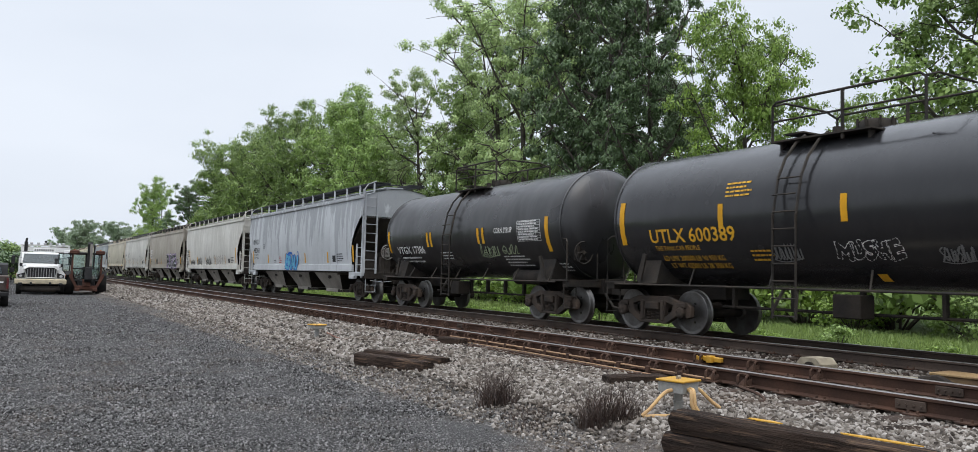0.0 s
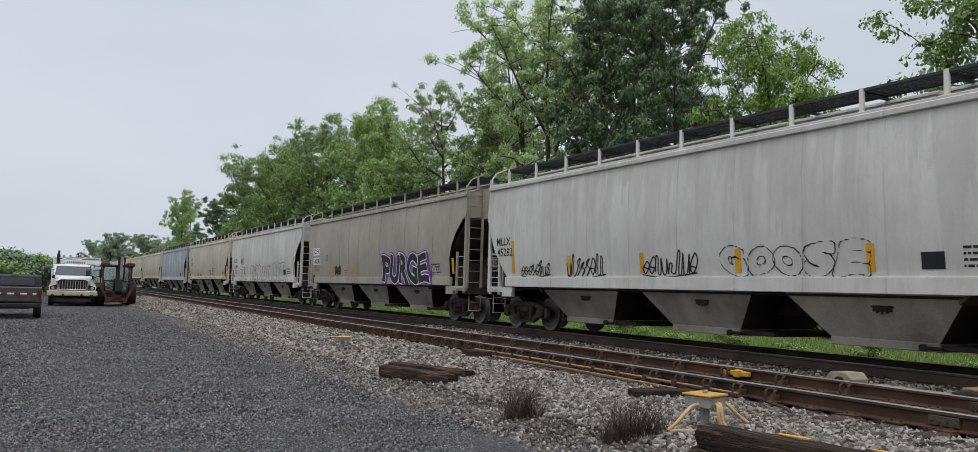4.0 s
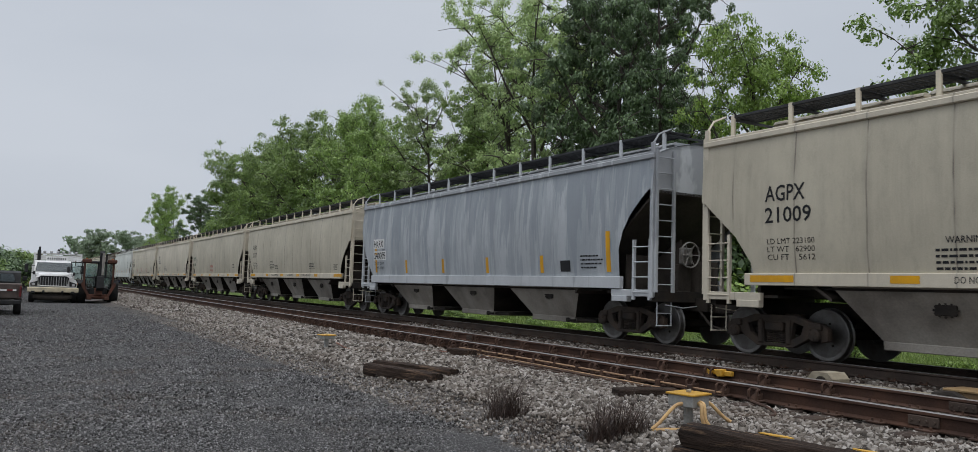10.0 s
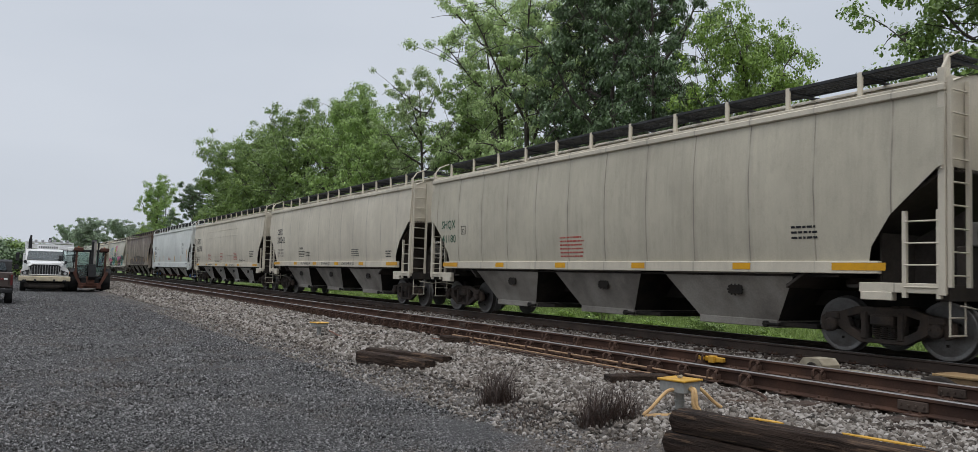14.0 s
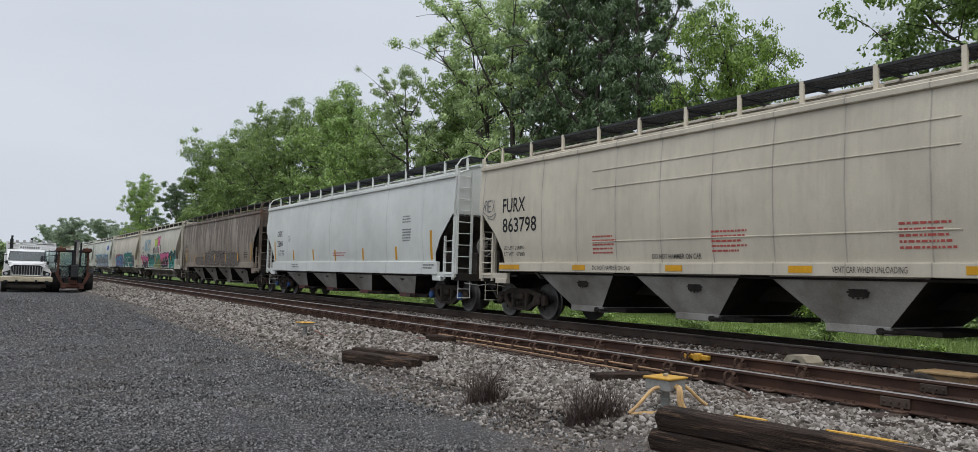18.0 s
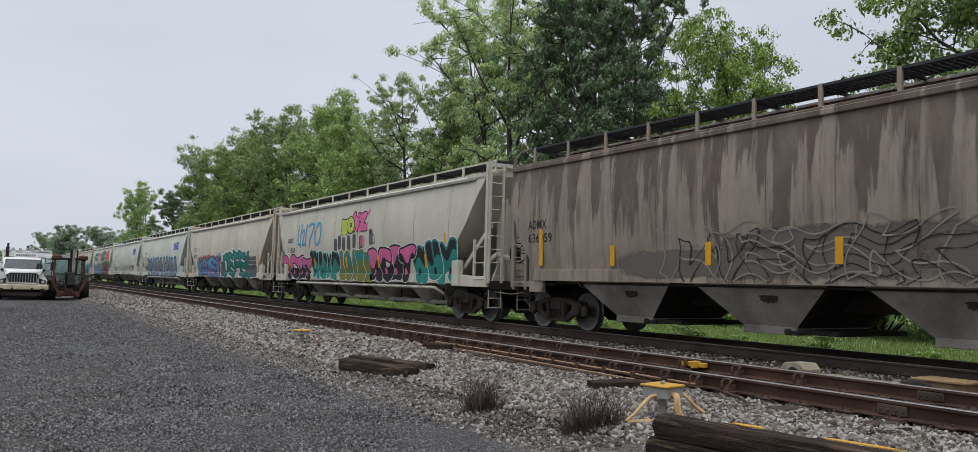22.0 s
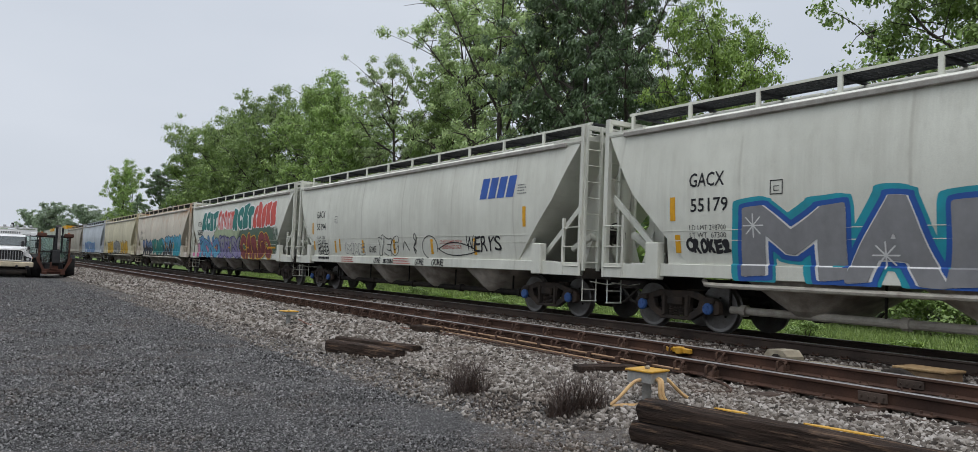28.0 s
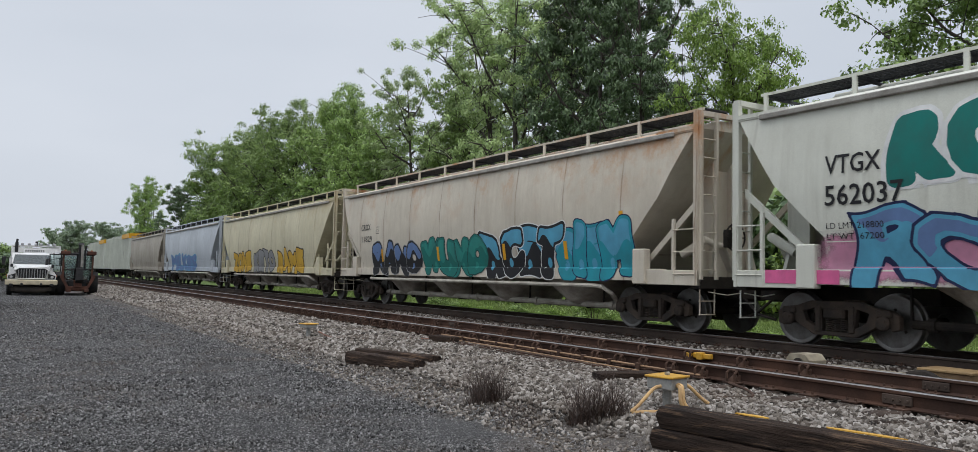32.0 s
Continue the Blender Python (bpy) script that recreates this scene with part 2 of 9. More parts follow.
YELLOW = paint("reflector yellow", (0.72, 0.36, 0.015), 0.45)
BLACK_INK = paint("black stencil", (0.018, 0.018, 0.020), 0.6)
WHITE_INK = paint("white stencil", (0.75, 0.75, 0.73), 0.6)
YELLOW_INK = paint("yellow stencil", (0.78, 0.42, 0.03), 0.55)
RED_INK = paint("red stencil", (0.48, 0.10, 0.08), 0.6)
GREY_INK = paint("faded grey stencil", (0.20, 0.20, 0.20), 0.7)
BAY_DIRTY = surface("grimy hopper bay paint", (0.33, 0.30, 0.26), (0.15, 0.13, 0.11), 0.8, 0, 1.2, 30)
BAY_PALE = surface("dusty pale bay paint", (0.46, 0.44, 0.40), (0.24, 0.22, 0.19), 0.75, 0, 1.2, 30)
BLUE_CAP = paint("blue bearing paint", (0.05, 0.12, 0.32), 0.5)

# ---- mesh tools ----
class Shape:
    """Collects faces for one mesh."""

    def __init__(self):
        self.v, self.f, self.m, self.slot = [], [], [], 0

    def add(self, verts, faces):
        o = len(self.v)
        self.v += [tuple(p) for p in verts]
        self.f += [tuple(i + o for i in q) for q in faces]
        self.m += [self.slot] * len(faces)
        return self

    def box(self, x0, x1, y0, y1, z0, z1, c=0.0):
        if c <= 0:
            vs = [(x, y, z) for x in (x0, x1) for y in (y0, y1) for z in (z0, z1)]
            return self.add(vs, [(0, 1, 3, 2), (4, 6, 7, 5), (0, 4, 5, 1), (2, 3, 7, 6), (0, 2, 6, 4), (1, 5, 7, 3)])
        b = bmesh.new()
        bmesh.ops.create_cube(b, size=1.0)
        for w in b.verts:
            w.co = Vector(((x0 + x1) / 2 + w.co.x * (x1 - x0), (y0 + y1) / 2 + w.co.y * (y1 - y0), (z0 + z1) / 2 + w.co.z * (z1 - z0)))
        bmesh.ops.bevel(b, geom=b.edges[:], offset=c, segments=1, affect="EDGES")
        return self.take(b)

    def take(self, b):
        b.verts.ensure_lookup_table()
        for i, w in enumerate(b.verts):
            w.index = i
        self.add([w.co for w in b.verts], [[w.index for w in q.verts] for q in b.faces])
        b.free()
        return self

    def ring(self, p0, p1, r0, r1=None, n=12, cap=True):
        p0, p1 = Vector(p0), Vector(p1)
        r1 = r0 if r1 is None else r1
        q = (p1 - p0).to_track_quat("Z", "Y")
        u, w = q @ Vector((1, 0, 0)), q @ Vector((0, 1, 0))
        vs = []
        for p, r in ((p0, r0), (p1, r1)):
            vs += [p + r * (math.cos(2 * math.pi * i / n) * u + math.sin(2 * math.pi * i / n) * w) for i in range(n)]
        fs = [(i, (i + 1) % n, n + (i + 1) % n, n + i) for i in range(n)]
        if cap:
            fs += [tuple(range(n - 1, -1, -1)), tuple(range(n, 2 * n))]
        return self.add(vs, fs)

    def tube(self, pts, r, n=6):
        pts = [Vector(p) for p in pts]
        vs = []
        for i, p in enumerate(pts):
            d = pts[min(i + 1, len(pts) - 1)] - pts[max(i - 1, 0)]
            q = d.to_track_quat("Z", "Y")
            rr = r[i] if isinstance(r, (list, tuple)) else r
            vs += [p + q @ Vector((rr * math.cos(2 * math.pi * k / n), rr * math.sin(2 * math.pi * k / n), 0)) for k in range(n)]
        fs = [(i * n + k, i * n + (k + 1) % n, (i + 1) * n + (k + 1) % n, (i + 1) * n + k) for i in range(len(pts) - 1) for k in range(n)]
        fs += [tuple(range(n - 1, -1, -1)), tuple(range((len(pts) - 1) * n, len(pts) * n))]
        return self.add(vs, fs)

    def turn(self, profile, axis, n=24, close=False):
        """A turned body round an axis through the origin ('x', 'y' or 'z'); profile: (radius, along)."""
        vs = []
        for r, a in profile:
            for k in range(n):
                c, s = r * math.cos(2 * math.pi * k / n), r * math.sin(2 * math.pi * k / n)
                vs.append({"x": (a, c, s), "y": (c, a, s), "z": (c, s, a)}[axis])
        m = len(profile)
        fs = [(i * n + k, i * n + (k + 1) % n, (i + 1) * n + (k + 1) % n, (i + 1) * n + k) for i in range(m - 1) for k in range(n)]
        fs += [tuple(range(n)), tuple(range((m - 1) * n, m * n))]
        return self.add(vs, fs)

    def prism(self, poly, axis, a0, a1):
        """A flat outline pushed along an axis: x (y, z), y (x, z) or z (x, y)."""
        n = len(poly)
        put = {"x": lambda p, a: (a, p[0], p[1]), "y": lambda p, a: (p[0], a, p[1]), "z": lambda p, a: (p[0], p[1], a)}[axis]
        vs = [put(p, a0) for p in poly] + [put(p, a1) for p in poly]
        return self.add(vs, [tuple(range(n - 1, -1, -1)), tuple(range(n, 2 * n))] + [(i, (i + 1) % n, n + (i + 1) % n, n + i) for i in range(n)])

    def grid(self, rows):
        w = len(rows[0])
        return self.add([p for row in rows for p in row], [(i * w + k, i * w + k + 1, (i + 1) * w + k + 1, (i + 1) * w + k) for i in range(len(rows) - 1) for k in range(w - 1)])

    def moved(self, m):
        self.v = [tuple(m @ Vector(p)) for p in self.v]
        return self

    def mesh(self, name, materials, sharp=35, fix=True):
        me = bpy.data.meshes.new(name)
        me.from_pydata(self.v, [], self.f)
        mats = materials if isinstance(materials, (list, tuple)) else [materials]
        for q in mats:
            me.materials.append(q)
        if len(mats) > 1:
            me.polygons.foreach_set("material_index", self.m)
        if fix:
            b = bmesh.new()
            b.from_mesh(me)
            bmesh.ops.recalc_face_normals(b, faces=b.faces[:])
            b.to_mesh(me)
            b.free()
        me.shade_smooth()
        me.set_sharp_from_angle(angle=radians(sharp))
        return me


def holed(outer, holes, axis, a0, a1):
    """A flat outline with holes, pushed along x."""
    b = bmesh.new()
    for loop in [outer] + holes:
        vs = [b.verts.new((a0, p[0], p[1])) for p in loop]
        for i in range(len(vs)):
            b.edges.new((vs[i], vs[(i + 1) % len(vs)]))
    bmesh.ops.triangle_fill(b, edges=b.edges[:], use_beauty=True, normal=(1, 0, 0))
    got = bmesh.ops.extrude_face_region(b, geom=b.faces[:])
    for e in got["geom"]:
        if isinstance(e, bmesh.types.BMVert):
            e.co.x = a1
    bmesh.ops.recalc_face_normals(b, faces=b.faces[:])
    return b


def part(name, shape, material, parent, label="", sharp=35):
    """One mesh object under a thing or a part."""
    me = shape if isinstance(shape, bpy.types.Mesh) else shape.mesh(name, material, sharp)
    ob = new(name, me)
    ob.parent = parent
    if label:
        ob["label"] = label
    return ob


def thing(name, m, label, category, group="", kind=""):
    ob = new(name)
    ob.empty_display_size = 0.1
    ob.matrix_basis = m
    return tagged(ob, label, category, group, kind)


def whole(name, shape, material, label, category, group="", kind="", m=None, sharp=35):
    me = shape if isinstance(shape, bpy.types.Mesh) else shape.mesh(name, material, sharp)
    ob = new(name, me)
    if m is not None:
        ob.matrix_basis = m
    return tagged(ob, label, category, group, kind)


def text_shape(text, height, width=None, bold=0.0, shear=0.0, space=1.0, fine=2):
    """Flat faces of a line of writing: (verts, faces, width), left edge at 0, baseline at 0."""
    cu = bpy.data.curves.new("writing", "FONT")
    cu.body, cu.size, cu.shear, cu.space_character, cu.resolution_u = text, 1.0, shear, space, fine
    cu.offset = bold
    ob = bpy.data.objects.new("writing", cu)
    scene.collection.objects.link(ob)
    me = bpy.data.meshes.new_from_object(ob.evaluated_get(bpy.context.evaluated_depsgraph_get()))
    bpy.data.objects.remove(ob)
    vs = np.array([w.co[:2] for w in me.vertices]) if len(me.vertices) else np.zeros((0, 2))
    fs = [tuple(q.vertices) for q in me.polygons]
    bpy.data.meshes.remove(me)
    bpy.data.curves.remove(cu)
    if not len(vs):
        return vs, fs, 0.0
    vs[:, 0] -= vs[:, 0].min()
    k = height / 0.70
    vs = vs * k
    w = vs[:, 0].max()
    if width:
        vs[:, 0] *= width / w
        w = width
    return vs, fs, w


def on_side(vs, y_left, z_base, side, lift=0.006, lean=0.0):
    """Lays flat writing on a car's near side: it reads towards -y; side(z) is the half width."""
    return [(-(side(z_base + v + lean * u) + lift), y_left - u, z_base + v + lean * u) for u, v in vs]


def letters(parent, text, y_left, z_base, height, ink, side, width=None, bold=0.0, name="lettering", lift=0.006):
    vs, fs, w = text_shape(text, height, width, bold)
    s = Shape().add(on_side(vs, y_left, z_base, side, lift), fs)
    return part(name, s.mesh(name, ink, fix=False), ink, parent)


def bars(parent, y_left, z_top, width, rows, ink, side, step=0.09, name="small_print"):
    """Writing too small to read: plain bars of its size."""
    s = Shape()
    rnd = random.Random(int(y_left * 100 + z_top * 10 + rows))
    for i in range(rows):
        z = z_top - i * step
        u = 0.0
        end = width * rnd.uniform(0.7, 1.0)
        while u < end:
            w = min(rnd.uniform(0.03, 0.12), end - u + 0.02)
            s.add(on_side([(u, 0), (u + w, 0), (u + w, step * 0.42), (u, step * 0.42)], y_left, z - step * 0.5, side), [(0, 1, 2, 3)])
            u += w + 0.02
    return tagged(part(name, s.mesh(name, ink, fix=False), ink, parent), kind="stuff")


def stripe(parent, y_left, z0, z1, width, side, ink=None, name="reflector_strip"):
    s = Shape()
    n = max(2, int((z1 - z0) / 0.25) + 1)
    zs = [z0 + (z1 - z0) * i / n for i in range(n + 1)]
    s.grid([[(-(side(z) + 0.006), y_left - u, z) for u in (0, width)] for z in zs])
    return part(name, s.mesh(name, ink or YELLOW, fix=False), ink or YELLOW, parent)


# ---- ground, ballast and tracks ----
def smooth(a, b, v):
    t = min(1.0, max(0.0, (v - a) / (b - a)))
    return t * t * (3 - 2 * t)


def ground_z(x, y):
    lot = -0.45 - 0.15 * smooth(20, 55, y) - 0.25 * smooth(55, 200, y)
    z = lot + (-0.235 - lot) * smooth(4.2, 7.0, x)
    z += -0.06 * smooth(9.9, 10.5, x) * (1 - smooth(11.2, 11.8, x))
    z += -0.34 * smooth(14.9, 16.6, x)
    z += 0.3 * smooth(24, 36, x)
    return z


def ground_material():
    m, nt, n, l, b = nodes_of("gravel ballast and grass")
    vec = n.new("ShaderNodeTexCoord").outputs["Object"]
    xyz = n.new("ShaderNodeSeparateXYZ")
    l.new(vec, xyz.inputs[0])
    X, Y = xyz.outputs["X"], xyz.outputs["Y"]
    edge = maths(n, l, "SUBTRACT", noise_tex(n, l, vec, 0.8, 4), 0.5)

    def stones(scale, cols):
        v = n.new("ShaderNodeTexVoronoi")
        v.inputs["Scale"].default_value = scale
        l.new(vec, v.inputs["Vector"])
        r = n.new("ShaderNodeValToRGB")
        r.color_ramp.elements[0].color, r.color_ramp.elements[1].color = (*cols[0], 1), (*cols[-1], 1)
        for i, c in enumerate(cols[1:-1]):
            e = r.color_ramp.elements.new((i + 1) / (len(cols) - 1))
            e.color = (*c, 1)
        sp = n.new("ShaderNodeSeparateColor")
        l.new(v.outputs["Color"], sp.inputs[0])
        l.new(sp.outputs[0], r.inputs["Fac"])
        # shade in the crevices is painted: each cell's colour falls to near black outwards
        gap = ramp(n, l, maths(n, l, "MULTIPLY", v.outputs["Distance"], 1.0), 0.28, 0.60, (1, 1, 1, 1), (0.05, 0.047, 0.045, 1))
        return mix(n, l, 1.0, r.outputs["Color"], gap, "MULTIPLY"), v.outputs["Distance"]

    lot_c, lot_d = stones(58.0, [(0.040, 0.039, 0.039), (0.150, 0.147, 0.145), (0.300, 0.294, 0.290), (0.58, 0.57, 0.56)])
    # ballast ground coloured dark, as the shade between the loose stones above it
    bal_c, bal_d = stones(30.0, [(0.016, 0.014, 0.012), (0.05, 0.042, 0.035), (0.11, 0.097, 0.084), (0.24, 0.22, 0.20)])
    patch = ramp(n, l, noise_tex(n, l, scaled(n, l, vec, 1, 0.35, 1), 0.55, 5, 0.6), 0.35, 0.7)
    lot_c = mix(n, l, maths(n, l, "MULTIPLY", patch, 0.45), lot_c, (0.150, 0.146, 0.143))
    # wheel paths worn along the yard
    worn = ramp(n, l, noise_tex(n, l, scaled(n, l, vec, 0.55, 0.05, 1), 1.5, 4, 0.6), 0.42, 0.62)
    lot_c = mix(n, l, maths(n, l, "MULTIPLY", worn, 0.28), lot_c, (0.105, 0.102, 0.100))
    fine = noise_tex(n, l, vec, 120, 3)
    lot_c = mix(n, l, 0.35, lot_c, ramp(n, l, fine, 0.3, 0.7, (0.45, 0.45, 0.46, 1), (1, 1, 1, 1)), "MULTIPLY")
    dirt = ramp(n, l, noise_tex(n, l, vec, 0.9, 5, 0.65), 0.45, 0.7)
    bal_c = mix(n, l, maths(n, l, "MULTIPLY", dirt, 0.5), bal_c, (0.10, 0.078, 0.06))
    fx = n.new("ShaderNodeMapRange")
    fx.inputs["From Min"].default_value, fx.inputs["From Max"].default_value = 4.6, 5.6
    l.new(maths(n, l, "ADD", maths(n, l, "MULTIPLY", edge, 2.2), X), fx.inputs["Value"])
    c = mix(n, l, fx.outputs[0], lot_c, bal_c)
    # packed brown earth where the yard meets the ballast
    toe = maths(n, l, "SUBTRACT", 1.0, maths(n, l, "MULTIPLY", maths(n, l, "ABSOLUTE", maths(n, l, "SUBTRACT", maths(n, l, "ADD", maths(n, l, "MULTIPLY", edge, 2.0), X), 4.75)), 1.5))
    earth = mix(n, l, ramp(n, l, noise_tex(n, l, vec, 60, 4, 0.7), 0.35, 0.7), (0.10, 0.082, 0.070), (0.26, 0.225, 0.195))
    c = mix(n, l, maths(n, l, "MULTIPLY", ramp(n, l, toe, 0.05, 0.6), 0.5), c, earth)
    gx = n.new("ShaderNodeMapRange")
    gx.inputs["From Min"].default_value, gx.inputs["From Max"].default_value = 15.6, 16.2
    l.new(maths(n, l, "ADD", maths(n, l, "MULTIPLY", edge, 1.2), X), gx.inputs["Value"])
    left = n.new("ShaderNodeMapRange")
    left.inputs["From Min"].default_value, left.inputs["From Max"].default_value = -5.0, -6.5
    l.new(maths(n, l, "ADD", maths(n, l, "MULTIPLY", edge, 1.5), X), left.inputs["Value"])
    deep = n.new("ShaderNodeMapRange")
    deep.inputs["From Min"].default_value, deep.inputs["From Max"].default_value = 44.0, 48.0
    l.new(Y, deep.inputs["Value"])
    far = n.new("ShaderNodeMapRange")
    far.inputs["From Min"].default_value, far.inputs["From Max"].default_value = 120.0, 140.0
    l.new(Y, far.inputs["Value"])
    notrack = maths(n, l, "LESS_THAN", X, 4.0)
    lawn = maths(n, l, "MAXIMUM", gx.outputs[0], maths(n, l, "MAXIMUM", maths(n, l, "MULTIPLY", left.outputs[0], deep.outputs[0]), maths(n, l, "MULTIPLY", far.outputs[0], notrack)))
    green = mix(n, l, ramp(n, l, noise_tex(n, l, vec, 1.3, 5, 0.7), 0.35, 0.7), (0.160, 0.225, 0.070), (0.085, 0.130, 0.042))
    c = mix(n, l, lawn, c, green)
    l.new(c, b.inputs["Base Color"])
    b.inputs["Roughness"].default_value = 0.9
    b.inputs["Specular IOR Level"].default_value = 0.2
    h = mix(n, l, fx.outputs[0], lot_d, bal_d)
    bump(n, l, maths(n, l, "MULTIPLY", h, -1.0), b, 1.0, 0.04)
    return m


def axis_steps(marks):
    out = []
    for a, b, step in marks:
        k = max(1, int(round((b - a) / step)))
        out += [a + (b - a) * i / k for i in range(k)]
    return out + [marks[-1][1]]


xs = axis_steps([(-1500, -60, 240), (-60, -6, 6), (-6, 3.5, 0.4), (3.5, 18, 0.12), (18, 34, 1.5), (34, 1500, 244)])
ys = axis_steps([(-600, -30, 95), (-30, 1, 3), (1, 16, 0.14), (16, 40, 0.5), (40, 120, 4), (120, 400, 20), (400, 2400, 200)])
rows = []
for y in ys:
    row = []
    for x in xs:
        near = 1.0 if -6 < x < 18 and 0 < y < 40 else 0.0
        rough = 0.02 * noise.noise((x * 1.1, y * 1.1, 0)) + 0.012 * noise.noise((x * 4.0, y * 4.0, 3)) * near
        row.append((x, y, ground_z(x, y) + rough * (0.4 if 7.4 < x < 14.6 else 1)))
    rows.append(row)
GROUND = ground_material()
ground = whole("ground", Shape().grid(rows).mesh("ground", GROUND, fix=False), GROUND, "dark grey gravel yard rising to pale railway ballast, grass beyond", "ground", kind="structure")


def rail_profile():
    """Half of a rail's section from the top down: (half width, depth)."""
    return [(0.030, 0.0), (0.037, 0.008), (0.036, 0.038), (0.010, 0.05), (0.009, 0.15), (0.03, 0.16), (0.074, 0.172), (0.074, 0.184)]


def rail(name, x, y0, y1, web, label, slope=0.0):
    half = rail_profile()
    loop = [(w, -d) for w, d in half] + [(-w, -d) for w, d in reversed(half)]
    s = Shape()
    ys_r = axis_steps([(y0, 40, 2.0), (40, y1, 20.0)])
    k = len(loop)
    vs = [(x + slope * y + u, y, v) for y in ys_r for u, v in loop]
    for j in range(len(ys_r) - 1):
        for i in range(k):
            s.slot = 1 if i == k - 1 or i == 0 or i == k - 2 else 0
            s.f.append((j * k + i, j * k + (i + 1) % k, (j + 1) * k + (i + 1) % k, (j + 1) * k + i))
            s.m.append(s.slot)
    s.v = vs
    return whole(name, s.mesh(name, [web, RAIL_TOP], sharp=50), None, label, "rail", "rails of the two tracks", "structure")


for x in (NEAR_RAIL, NEAR_RAIL + 1.505):
    rail("rail", x, -14, 900, RAIL_RUST, "rusty steel rail with a polished running top")
for x in (FAR_TRACK - 0.7525, FAR_TRACK + 0.7525):
    rail("rail", x, -40, 900, RAIL_OLD, "dark oily steel rail under the train")

# ---- the train ----
def bogie_parts():
    """Meshes of one two-axle bogie, built once."""
    d = {}
    outer = [(-1.13, 0.37), (-1.13, 0.58), (-1.0, 0.66), (-0.74, 0.69), (-0.46, 0.78), (0.46, 0.78), (0.74, 0.69), (1.0, 0.66), (1.13, 0.58), (1.13, 0.37), (1.0, 0.33), (0.94, 0.45), (0.82, 0.45), (0.72, 0.37), (0.40, 0.20), (-0.40, 0.20), (-0.72, 0.37), (-0.82, 0.45), (-0.94, 0.45), (-1.0, 0.33)]
    mid = [(-0.25, 0.27), (0.25, 0.27), (0.25, 0.64), (-0.25, 0.64)]
    wing = [(0.36, 0.34), (0.56, 0.44), (0.62, 0.60), (0.40, 0.66)]
    b = holed(outer, [mid, wing, [(-y, z) for y, z in reversed(wing)]], "x", -1.07, -0.95)
    bmesh.ops.bevel(b, geom=[e for e in b.edges if len(e.link_faces) == 2 and e.calc_face_angle(0) > 1.0], offset=0.012, segments=1, affect="EDGES")
    s = Shape().take(b)
    for sy in (-1, 1):
        s.box(-1.10, -0.93, sy * 0.31 - 0.05, sy * 0.31 + 0.05, 0.26, 0.70, 0.015)
        s.box(-1.12, -0.93, sy * 0.889 - 0.13, sy * 0.889 + 0.13, 0.55, 0.66, 0.02)
    d["side_frame"] = s.mesh("side_frame", CAST)
    s = Shape()
    for y in (-0.14, 0.0, 0.14):
        pts = [(-1.0 + 0.065 * math.cos(a), y + 0.065 * math.sin(a), 0.28 + 0.2 * a / (2 * math.pi * 6)) for a in [2 * math.pi * 6 * i / 60 for i in range(61)]]
        s.tube(pts, 0.013, 5)
    d["coil_spring"] = s.mesh("coil_spring", CAST)
    s = Shape().box(-1.12, 1.12, -0.20, 0.20, 0.48, 0.66, 0.03)
    s.box(-0.6, 0.6, -0.17, 0.17, 0.66, 0.80, 0.02)
    d["bolster"] = s.mesh("bolster", CAST)
    s = Shape()
    prof = [(0.0, -0.80), (0.10, -0.80), (0.13, -0.75), (0.17, -0.735), (0.34, -0.71), (0.385, -0.755), (0.388, -0.80)]
    rim = [(0.388, -0.80), (0.395, -0.803), (0.445, -0.803), (0.455, -0.795), (0.457, -0.72), (0.462, -0.70), (0.484, -0.685), (0.484, -0.668), (0.40, -0.66), (0.16, -0.66), (0.13, -0.62)]
    for sg in (1, -1):
        s.slot = 0
        s.turn([(max(r, 0.001), sg * a) for r, a in prof], "x", 40)
        s.slot = 1
        s.turn([(r, sg * a) for r, a in rim], "x", 40)
    s.slot = 0
    s.ring((-1.06, 0, 0), (1.06, 0, 0), 0.085, n=14)
    for k in range(3):
        a = 2 * math.pi * k / 3
        s.box(-0.815, -0.80, 0.22 * math.cos(a) - 0.02, 0.22 * math.cos(a) + 0.02, 0.22 * math.sin(a) - 0.02, 0.22 * math.sin(a) + 0.02)
    d["wheelset"] = s.mesh("wheelset", [WHEEL_DISC, WHEEL_RIM], fix=False)
    for nm, mt in (("bearing_cap", CAST), ("blue_cap", BLUE_CAP)):
        s = Shape().turn([(0.10, -1.07), (0.115, -1.09), (0.115, -1.14), (0.09, -1.165), (0.05, -1.17)], "x", 16)
        for k in range(3):
            a = 2 * math.pi * k / 3 + 0.4
            s.ring((-1.165, 0.06 * math.cos(a), 0.06 * math.sin(a)), (-1.185, 0.06 * math.cos(a), 0.06 * math.sin(a)), 0.017, n=6)
        d[nm] = s.mesh(nm, mt)
    s = Shape().box(-0.9, 0.9, -0.62, -0.52, 0.40, 0.55, 0.02)
    s.box(-0.9, 0.9, 0.52, 0.62, 0.40, 0.55, 0.02)
    s.ring((-0.5, -0.5, 0.45), (-0.5, 0.5, 0.45), 0.03, n=8)
    d["brake_beam"] = s.mesh("brake_beam", UNDER)
    return d


BOGIE = bogie_parts()
WHEELSETS = []
TRAIN = []


